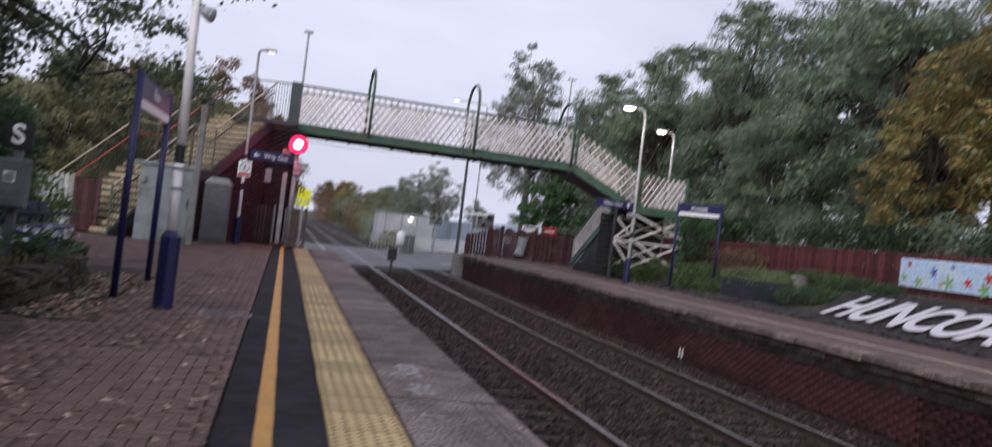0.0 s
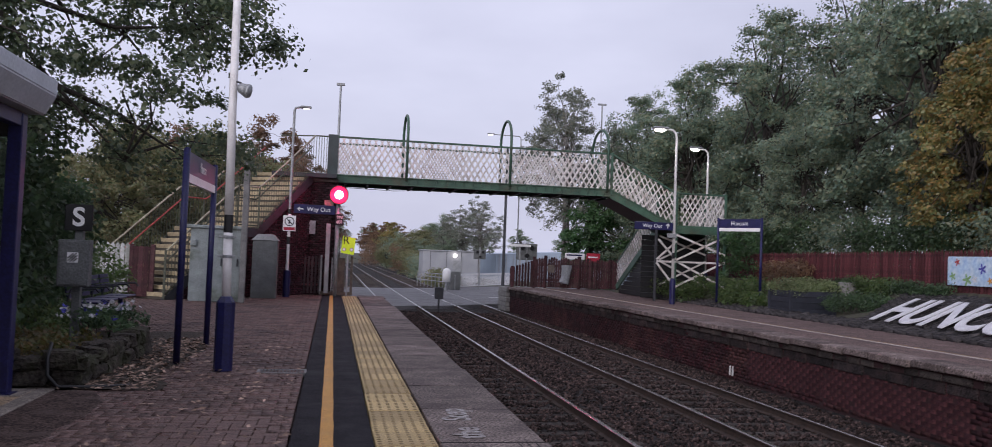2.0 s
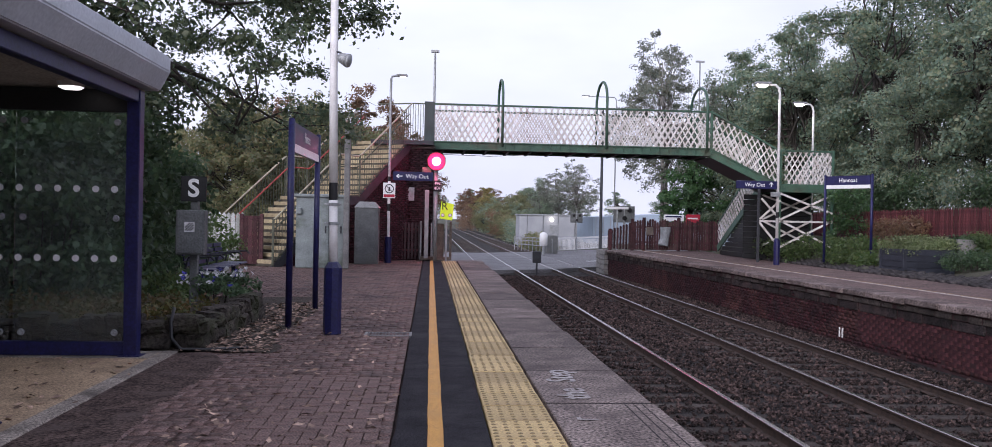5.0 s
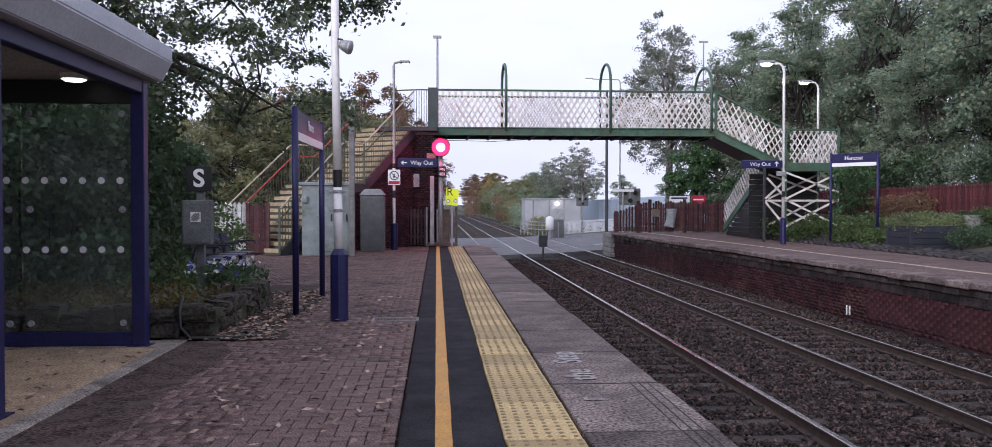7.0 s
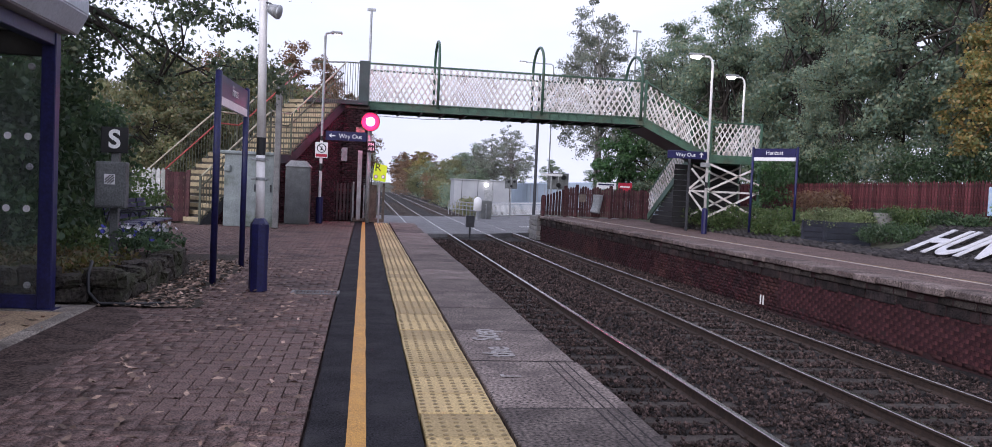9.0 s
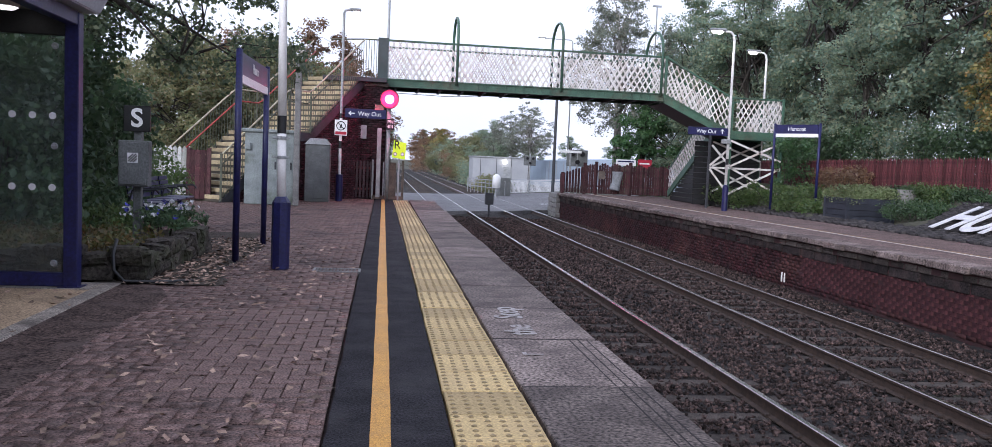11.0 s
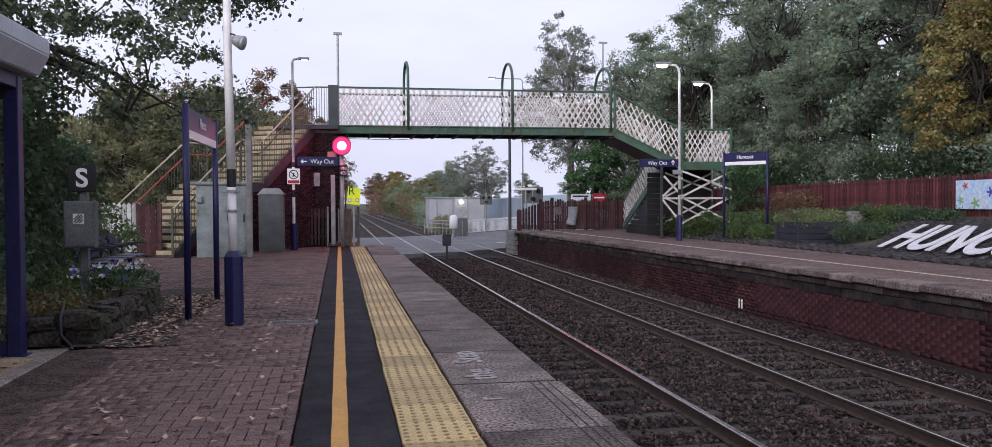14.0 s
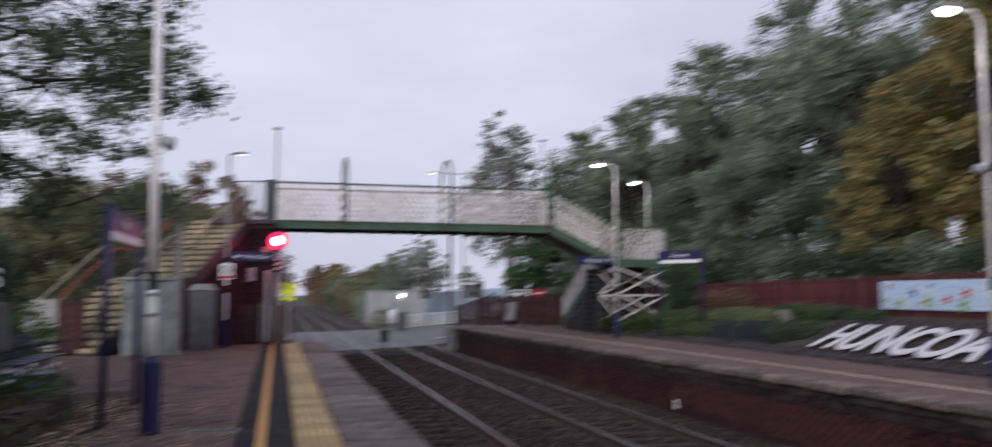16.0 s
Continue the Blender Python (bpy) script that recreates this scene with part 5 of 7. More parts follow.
def build_left_stairs():
    t = thing("footbridge_staircase", (FOOT.x, FOOT.y, 0), "footbridge staircase with buff steps and olive railings", "staircase")
    turn = Matrix.Rotation(math.atan2(RUN.y, RUN.x), 4, "Z")
    n = 11
    rise, going = MID_Z / n, FLIGHT / n
    bm = B()
    box(bm, (0, 0, -0.03), (going + 0.02, STAIR_W, 0.0), 0.004)
    tread = bpy.data.meshes.new("tread")
    bm.to_mesh(tread)
    bm.free()
    bm = B()
    box(bm, (0.0, 0.01, -rise + 0.008), (0.02, STAIR_W - 0.01, -0.07))
    for f in bm.faces:
        f.material_index = 1
    box(bm, (-0.02, 0.0, -0.105), (0.06, STAIR_W, 0.004), 0.004)
    riser = bpy.data.meshes.new("riser")
    bm.to_mesh(riser)
    bm.free()
    for start, z0 in ((0.0, 0.0), (FLIGHT + 0.95, MID_Z)):
        for k in range(n):
            p = RUN * (start + going * k)
            for nm, me, mt in (("tread", tread, [M["tread_dark"]]), ("riser", riser, [M["tread"], M["tread_dark"]])):
                ob = mesh_part(nm, me, mt, t)
                ob.matrix_local = Matrix.Translation((p.x, p.y, z0 + rise * (k + 1))) @ turn
    bm = B()
    a = FOOT + RUN * FLIGHT
    beam(bm, (a + LEFT * STAIR_W / 2 + Vector((0, 0, MID_Z - 0.06))), (a + RUN * 0.95 + LEFT * STAIR_W / 2 + Vector((0, 0, MID_Z - 0.06))), STAIR_W, 0.12)
    part("landing", bm, M["tread_dark"], t)
    for side in (0.0, STAIR_W):
        bm = B()
        for s0, s1 in ((0, FLIGHT), (FLIGHT, FLIGHT + 0.95), (FLIGHT + 0.95, LEN)):
            p, q = FOOT + RUN * s0 + LEFT * side, FOOT + RUN * s1 + LEFT * side
            beam(bm, (p.x, p.y, stair_z(s0 - 1e-3 if s0 else 0) - 0.10), (q.x, q.y, stair_z(s1 - 1e-3) - 0.10), 0.05, 0.26)
        part("string", bm, M["dark_steel"], t)
        for h, mat, r, inset in ((1.28, "rail_cream", 0.026, 0.0), (0.92, "red_rail" if side else "rail_olive", 0.022, 0.10), (0.12, "rail_olive", 0.018, 0.0)):
            off = LEFT * (side - inset if side else side + inset)
            pts = [FOOT + RUN * s + off + Vector((0, 0, stair_z(s) + h)) for s in (0.0, FLIGHT * 0.5, FLIGHT - 0.12, FLIGHT + 0.05, FLIGHT + 0.9, FLIGHT + 1.08, FLIGHT * 1.5 + 0.95, LEN - 0.01)]
            bm = B()
            tube(bm, pts, r, 8)
            part("handrail", bm, M[mat], t, {"rail_cream": "cream handrail", "red_rail": "red handrail", "rail_olive": "olive rail"}[mat], smooth=True)
        bm = B()
        tube(bm, [(0, 0, 0.0), (0, 0, 1.27)], 0.011, 6)
        bal = bpy.data.meshes.new("baluster")
        bm.to_mesh(bal)
        bm.free()
        k = 0
        while k * 0.115 < LEN:
            s = k * 0.115
            p = RUN * s + LEFT * side
            mesh_part("baluster", bal, M["rail_olive"], t).location = (p.x, p.y, stair_z(s))
            k += 1
        for s in (0.0, FLIGHT, FLIGHT + 0.95):
            p = FOOT + RUN * s + LEFT * side
            bm = B()
            box(bm, (p.x - 0.03, p.y - 0.03, stair_z(s) if s else 0), (p.x + 0.03, p.y + 0.03, stair_z(s) + 1.32), 0.006)
            part("newel", bm, M["rail_olive"], t)
    # top landing rail beside the bridge end
    for k in range(9):
        bm = B()
        tube(bm, [(-0.75 + 0.09 * k, 30.9, DECK_Z), (-0.75 + 0.09 * k, 30.9, DECK_Z + 1.5)], 0.012, 6)
        part("baluster", bm, M["rail_olive"], t)
    bm = B()
    tube(bm, [(-2.0, 31.4, DECK_Z + 1.5), (-0.75, 30.9, DECK_Z + 1.5), (0.0, 30.9, DECK_Z + 1.5)], 0.025, 8)
    part("top_rail", bm, M["rail_olive"], t)
    # front railing between the lower flight and the cabinets
    bm = B()
    box(bm, (-2.1, 28.9, DECK_Z - 0.14), (0.0, 31.3, DECK_Z), 0.01)
    part("top_landing", bm, M["dark_steel"], t)


def build_abutment():
    """Brick wall under the stairs' open side and the pier below the bridge end."""
    rng = np.random.default_rng(33)
    t = thing("brick_abutment", (0, 0, 0), "dark red brick wall and pier under the stairs", "abutment")
    cs, ss = [], []
    h, ln = 0.075, 0.225
    for j in range(54):
        z = h * (j + 0.5)
        for i in range(32):
            u = ln * (i + 0.5 * (j % 2))
            if u > LEN or z > stair_z(u) - 0.25:
                continue
            cs.append((u, 0.06 + rng.normal(0, 0.003), z))
            ss.append((ln - 0.012, 0.1, h - 0.012))
    ob = mesh_part("stair_wall_brickwork", blocks_mesh("stair_wall_brickwork", cs, ss, 0.002, rng), M["pier_brick"], t)
    ob["kind"] = "stuff"
    place = Matrix.Translation(FOOT) @ Matrix.Rotation(math.atan2(RUN.y, RUN.x), 4, "Z")
    ob.matrix_local = place
    bm = B()
    out = [(0.0, -0.2)] + [(LEN * k / 30, stair_z(LEN * k / 30) - 0.24) for k in range(31)] + [(LEN, -0.2)]
    prism(bm, out, "y", 0.08, 0.4)
    me = bpy.data.meshes.new("stair_wall_core")
    bm.to_mesh(me)
    bm.free()
    core = mesh_part("stair_wall_core", me, M["joint_dark"], t)
    core.matrix_local = place
    cs, ss = [], []
    for j in range(50):
        for i in range(6):
            x = -1.02 + ln * (i + 0.5 * (j % 2))
            if x + ln / 2 < 0.02:
                cs.append((x, 29.25 + rng.normal(0, 0.003), h * (j + 0.5)))
                ss.append((ln - 0.012, 0.1, h - 0.012))
        for i in range(9):
            y = 29.4 + ln * (i + 0.5 * (j % 2))
            cs.append((-0.03, y, h * (j + 0.5)))
            ss.append((0.1, ln - 0.012, h - 0.012))
    ob = mesh_part("pier_brickwork", blocks_mesh("pier_brickwork", cs, ss, 0.002, rng), M["pier_brick"], t)
    ob["kind"] = "stuff"
    bm = B()
    box(bm, (-1.1, 29.27, -0.2), (-0.05, 31.4, 3.76))
    part("pier_core", bm, M["joint_dark"], t)
    bm = B()
    box(bm, (-1.25, 29.14, 3.76), (0.06, 31.4, 3.88), 0.02)
    part("pier_cap", bm, M["coping"], t)


def picket(bm, x0, x1, y0, y1, z0, z1, pointed=0.06):
    """One upright board with a pointed top, thin in the shorter direction."""
    if x1 - x0 > y1 - y0:
        prism(bm, [(x0, z0), (x1, z0), (x1, z1 - pointed), ((x0 + x1) / 2, z1), (x0, z1 - pointed)], "y", y0, y1)
    else:
        prism(bm, [(y0, z0), (y1, z0), (y1, z1 - pointed), ((y0 + y1) / 2, z1), (y0, z1 - pointed)], "x", x0, x1)


def build_platform_end():
    f = thing("white_picket_fence", (-5.7, 24.3, 0), "weathered white picket fence by the stairs", "fence")
    for k in range(8):
        bm = B()
        picket(bm, -6.2 + k * 0.125, -6.2 + k * 0.125 + 0.105, 24.3, 24.325, 0.05, 1.48, 0.07)
        part("board", bm, M["fence_white"], f)
    for z in (0.4, 1.15):
        bm = B()
        box(bm, (-6.25, 24.33, z), (-5.2, 24.38, z + 0.08))
        part("rail", bm, M["fence_white"], f)
    g = thing("red_gate", (-5.0, 24.2, 0), "dark red wooden gate beside the stairs", "gate")
    for k in range(4):
        bm = B()
        picket(bm, -5.22 + k * 0.13, -5.22 + k * 0.13 + 0.122, 24.2, 24.225, 0.06, 1.4, 0.02)
        part("board", bm, M["fence_end"], g)
    for x in (-5.27, -4.73):
        bm = B()
        box(bm, (x - 0.05, 24.19, 0), (x + 0.05, 24.28, 1.45), 0.008)
        part("post", bm, M["fence_end"], g)
    for z in (0.12, 0.75, 1.28):
        bm = B()
        box(bm, (-5.22, 24.23, z), (-4.78, 24.27, z + 0.1))
        part("rail", bm, M["fence_end"], g)

    # large equipment cabinet
    c = thing("equipment_cabinet", (-3.25, 24.1, 0), "large pale grey equipment cabinet streaked with algae", "cabinet")
    bm = B()
    box(bm, (-3.72, 23.75, 0.0), (-2.40, 24.4, 1.93), 0.015)
    part("body", bm, M["cabinet"], c)
    bm = B()
    box(bm, (-3.90, 23.69, 1.93), (-2.35, 24.45, 2.02), 0.02)
    part("lid", bm, M["cabinet"], c)
    for x0, x1 in ((-3.27, -2.84), (-2.82, -2.43)):
        bm = B()
        box(bm, (x0, 23.725, 0.12), (x1, 23.75, 1.85), 0.008)
        d = part("door", bm, M["cabinet"], c)
        bm = B()
        box(bm, (x1 - 0.09, 23.705, 0.95), (x1 - 0.05, 23.726, 1.15), 0.004)
        part("handle", bm, M["dark_steel"], d)
    bm = B()
    box(bm, (-3.72, 23.67, 1.45), (-3.55, 23.75, 1.65), 0.03)
    part("vent", bm, M["cabinet"], c)
    # narrow cabinet with a sloping lid
    c = thing("lineside_cabinet", (-1.97, 26.3, 0), "narrow dark grey lineside cabinet with a ridged lid", "cabinet")
    bm = B()
    box(bm, (-2.33, 26.0, 0.0), (-1.62, 26.65, 1.70), 0.012)
    part("body", bm, M["cabinet_dark"], c)
    bm = B()
    prism(bm, [(-2.36, 1.70), (-1.59, 1.70), (-1.75, 1.88), (-2.19, 1.88)], "y", 25.96, 26.69)
    part("lid", bm, M["galv"], c)
    bm = B()
    box(bm, (-2.26, 25.985, 0.1), (-1.69, 26.0, 1.6), 0.006)
    part("door", bm, M["cabinet_dark"], c)
    # square concrete post
    p = thing("concrete_post", (-2.34, 23.55, 0), "tall slim weathered grey concrete post", "post")
    bm = B()
    box(bm, (-2.415, 23.47, 0), (-2.26, 23.62, 3.88), 0.02)
    part("shaft", bm, M["concrete"], p)
    # way out sign and the no-trespass sign on a banded post
    w = thing("way_out_sign", (-1.36, 27.0, 0), "navy Way Out sign on a banded white post", "sign")
    bm = B()
    tube(bm, [(-1.37, 27.05, 0.0), (-1.37, 27.05, 0.82)], 0.11, 12)
    part("base_sleeve", bm, M["navy"], w, "navy base sleeve")
    for k, (z0, z1) in enumerate(((0.82, 1.62), (1.62, 1.85), (1.85, 2.55), (2.55, 2.7), (2.7, 5.75))):
        bm = B()
        tube(bm, [(-1.37, 27.05, z0), (-1.37, 27.05, z1)], 0.045 if z0 < 2.7 else 0.038, 12)
        part("pole", bm, M["black"] if k in (1, 3) else (M["white"] if k < 4 else M["galv"]), w)
    bm = B()
    tube(bm, [(-1.37, 27.05, 5.75), (-1.34, 27.05, 5.83), (-1.15, 27.05, 5.88)], 0.035, 8)
    part("outreach", bm, M["galv"], w)
    bm = B()
    box(bm, (-1.2, 26.96, 5.83), (-0.86, 27.14, 5.91), 0.025)
    la = part("lantern", bm, M["galv"], w)
    bm = B()
    box(bm, (-1.1, 26.98, 5.812), (-0.9, 27.12, 5.829))
    part("lens", bm, M["lamp_dim"], la)
    bm = B()
    box(bm, (-1.25, 26.97, 2.58), (0.0, 27.0, 2.86), 0.01)
    board = part("board", bm, M["navy"], w)
    lettering("Way Out", 0.185, facing(-0.50, 26.966, 2.715), M["sign_white"], board, 0.004)
    bm = B()
    beam(bm, (-1.13, 26.964, 2.72), (-0.96, 26.964, 2.72), 0.004, 0.03)
    beam(bm, (-1.14, 26.964, 2.715), (-1.07, 26.964, 2.775), 0.004, 0.03)
    beam(bm, (-1.14, 26.964, 2.725), (-1.07, 26.964, 2.665), 0.004, 0.03)
    part("arrow", bm, M["sign_white"], board)
    n = thing("no_entry_sign", (-1.36, 26.95, 2.0), "white no-pedestrians sign fixed to the banded post", "sign")
    bm = B()
    box(bm, (-1.55, 26.94, 2.02), (-1.17, 26.96, 2.50), 0.008)
    plate = part("plate", bm, M["sign_white"], n)
    bm = B()
    ring = [(-1.36 + 0.13 * math.cos(a), 26.935, 2.315 + 0.13 * math.sin(a)) for a in (k * math.pi / 12 for k in range(25))]
    tube(bm, ring, 0.014, 6)
    beam(bm, (-1.45, 26.935, 2.405), (-1.27, 26.935, 2.225), 0.006, 0.022)
    part("ban_ring", bm, M["black"], plate)
    bm = B()
    beam(bm, (-1.36, 26.937, 2.25), (-1.35, 26.937, 2.37), 0.004, 0.035)
    beam(bm, (-1.39, 26.937, 2.25), (-1.37, 26.937, 2.31), 0.004, 0.02)
    part("symbol", bm, M["black"], plate)
    bm = B()
    box(bm, (-1.53, 26.934, 2.05), (-1.19, 26.94, 2.14))
    part("text_bar", bm, M["red_sign"], plate)
    # grey notice on the brick
    bm = B()
    box(bm, (-0.95, 29.13, 2.0), (-0.62, 29.16, 2.45), 0.006)
    tagged(part("notice_plate", bm, M["plate_grey"]), "small grey metal notice on the brick pier", "sign")

    # dark palisade by the pier
    f = thing("steel_palisade", (-0.9, 28.9, 0), "short dark weathered palisade fence at the platform end", "fence")
    for k in range(10):
        bm = B()
        picket(bm, -1.5 + k * 0.115, -1.5 + k * 0.115 + 0.07, 28.88, 28.9, 0.05, 1.28, 0.05)
        part("pale", bm, M["gate_dark"], f)
    for z in (0.3, 1.0):
        bm = B()
        box(bm, (-1.55, 28.9, z), (-0.4, 28.94, z + 0.07))
        part("rail", bm, M["fence_red"], f)

    # end gate of timber and tube
    g = thing("platform_end_gate", (0.1, 28.8, 0), "grey timber gate closing the platform end", "gate")
    for x, w2, h in ((-0.37, 0.06, 1.32), (-0.24, 0.04, 1.3), (-0.02, 0.05, 1.25), (0.62, 0.08, 1.32)):
        bm = B()
        box(bm, (x - w2 / 2, 28.75, 0.02), (x + w2 / 2, 28.83, h), 0.008)
        part("post", bm, M["galv"] if x < 0.5 else M["timber"], g)
    bm = B()
    box(bm, (-0.38, 28.70, 0.02), (0.62, 28.84, 0.14), 0.01)
    part("sill", bm, M["timber"], g)
    bm = B()
    box(bm, (0.12, 28.78, 0.14), (0.40, 28.84, 1.25), 0.01)
    part("panel", bm, M["timber"], g)
    for k in range(4):
        bm = B()
        beam(bm, (0.42, 28.8, 0.25 + 0.28 * k), (0.62, 28.8, 0.35 + 0.28 * k), 0.02, 0.03)
        part("brace", bm, M["timber"], g)

    # signal
    s = thing("colour_light_signal", (0.1, 28.3, 0), "railway signal on a grey post showing red", "signal")
    bm = B()
    tube(bm, [(0.1, 28.35, 0), (0.1, 28.35, 3.0)], 0.06, 12)
    part("post", bm, M["galv"], s, smooth=True)
    bm = B()
    box(bm, (-0.26, 28.32, 0.1), (-0.12, 28.40, 2.35), 0.01)
    part("conduit", bm, M["galv"], s)
    bm = B()
    tube(bm, [(0.1, 28.32, 3.28), (0.1, 28.10, 3.28)], 0.30, 28)
    head = part("head", bm, M["black"], s, "round black signal head", smooth=False)
    # the lens's red bloom, modelled as a faintly glowing disc
    bm = B()
    tube(bm, [(0.1, 28.098, 3.28), (0.1, 28.08, 3.28)], [0.285, 0.265], 28)
    part("lens_rim", bm, M["signal_bloom"], head, "red bloom round the lens")
    bm = B()
    tube(bm, [(0.1, 28.078, 3.28), (0.1, 28.06, 3.28)], [0.135, 0.12], 20)
    part("lens", bm, M["signal_core"], head, "lit red lens")
    bm = B()
    hood = [(0.1 + 0.31 * math.cos(a), 3.28 + 0.31 * math.sin(a)) for a in (math.pi * (0.08 + 0.84 * k / 14) for k in range(15))]
    inner = [(0.1 + 0.30 * math.cos(a), 3.28 + 0.30 * math.sin(a)) for a in (math.pi * (0.92 - 0.84 * k / 14) for k in range(15))]
    prism(bm, hood + inner, "y", 28.02, 28.14)
    part("hood", bm, M["black"], head)
    bm = B()
    box(bm, (0.02, 28.20, 2.30), (0.28, 28.23, 2.66), 0.006)
    pl = part("identity_plate", bm, M["black"], s, "black identity plate")
    lettering("PN\n401", 0.15, facing(0.15, 28.197, 2.48), M["sign_white"], pl, 0.004)
    bm = B()
    box(bm, (-0.36, 28.24, 2.90), (-0.06, 28.3, 3.1), 0.01)
    part("junction_box", bm, M["timber"], s)
    red = bpy.data.lights.new("signal_glow", "POINT")
    red.energy, red.color, red.shadow_soft_size = 75, (1.0, 0.05, 0.20), 0.2
    new("signal_glow", red).location = (0.05, 27.75, 3.28)

    # lime R board
    r = thing("speed_board", (0.45, 28.4, 0.0), "fluorescent lime board lettered R on a post", "sign")
    bm = B()
    box(bm, (0.44, 28.44, 0.0), (0.50, 28.5, 1.7), 0.006)
    part("post", bm, M["galv"], r)
    bm = B()
    prism(bm, [(0.24, 1.42), (0.66, 1.36), (0.70, 1.90), (0.29, 1.98)], "y", 28.40, 28.42)
    plate = part("board", bm, M["lime"], r)
    lettering("R", 0.36, facing(0.40, 28.397, 1.82), M["black"], plate, 0.004)
    for x in (0.34, 0.58):
        bm = B()
        tube(bm, [(x, 28.398, 1.53), (x, 28.39, 1.53)], 0.062, 16)
        part("reflector", bm, M["plate_grey"], plate)
        bm = B()
        tube(bm, [(x, 28.389, 1.53), (x, 28.386, 1.53)], 0.04, 16)
        part("reflector_centre", bm, M["sign_white"], plate)


# ---- footbridge ----
YB, YF = 29.5, 31.3
X0, XK, XL, XR = 0.0, 9.72, 12.15, 14.15     # span's ends, foot of the upper flight, far side of the landing
DK, LAND = 4.05, 2.88                        # underside of the lattice at deck and landing
H_PAR = 1.26


def lattice_panel(parent, x0, x1, z0, z1, y, height, pitch, axis="x", w=0.042):
    """Crossed flat bars between two chords; the chords may slope. Each bar is a part."""
    length = x1 - x0
    slope = (z1 - z0) / length

    def at(u, v, o):
        p = (x0 + u, y + o, z0 + slope * u + v)
        return p if axis == "x" else (y + o, x0 + u, z0 + slope * u + v)
    run = height * 0.60
    n = int((length + run) / pitch) + 1
    for sign, o in ((1, -0.012), (-1, 0.012)):
        for k in range(n):
            ua = -run + k * pitch
            pts = []
            for v in (0.0, height):
                u = ua + (run * v / height if sign > 0 else run * (1 - v / height))
                pts.append((u, v))
            (ua_, va), (ub, vb) = pts
            # cut to the panel
            def cut(u_lim, pa, pb):
                f = (u_lim - pa[0]) / (pb[0] - pa[0])
                return (u_lim, pa[1] + f * (pb[1] - pa[1]))
            pa, pb = pts
            if max(pa[0], pb[0]) <= 0.02 or min(pa[0], pb[0]) >= length - 0.02:
                continue
            for lim, low in ((0.0, True), (length, False)):
                if (pa[0] < lim) == low and (pb[0] < lim) != low:
                    pa = cut(lim, pa, pb)
                elif (pb[0] < lim) == low and (pa[0] < lim) != low:
                    pb = cut(lim, pb, pa)
            if abs(pa[1] - pb[1]) < 0.05:
                continue
            bm = B()
            beam(bm, at(*pa, o), at(*pb, o), 0.010, w, up=(0, 0, 1))
            part("lattice_bar", bm, M["lattice"], parent)


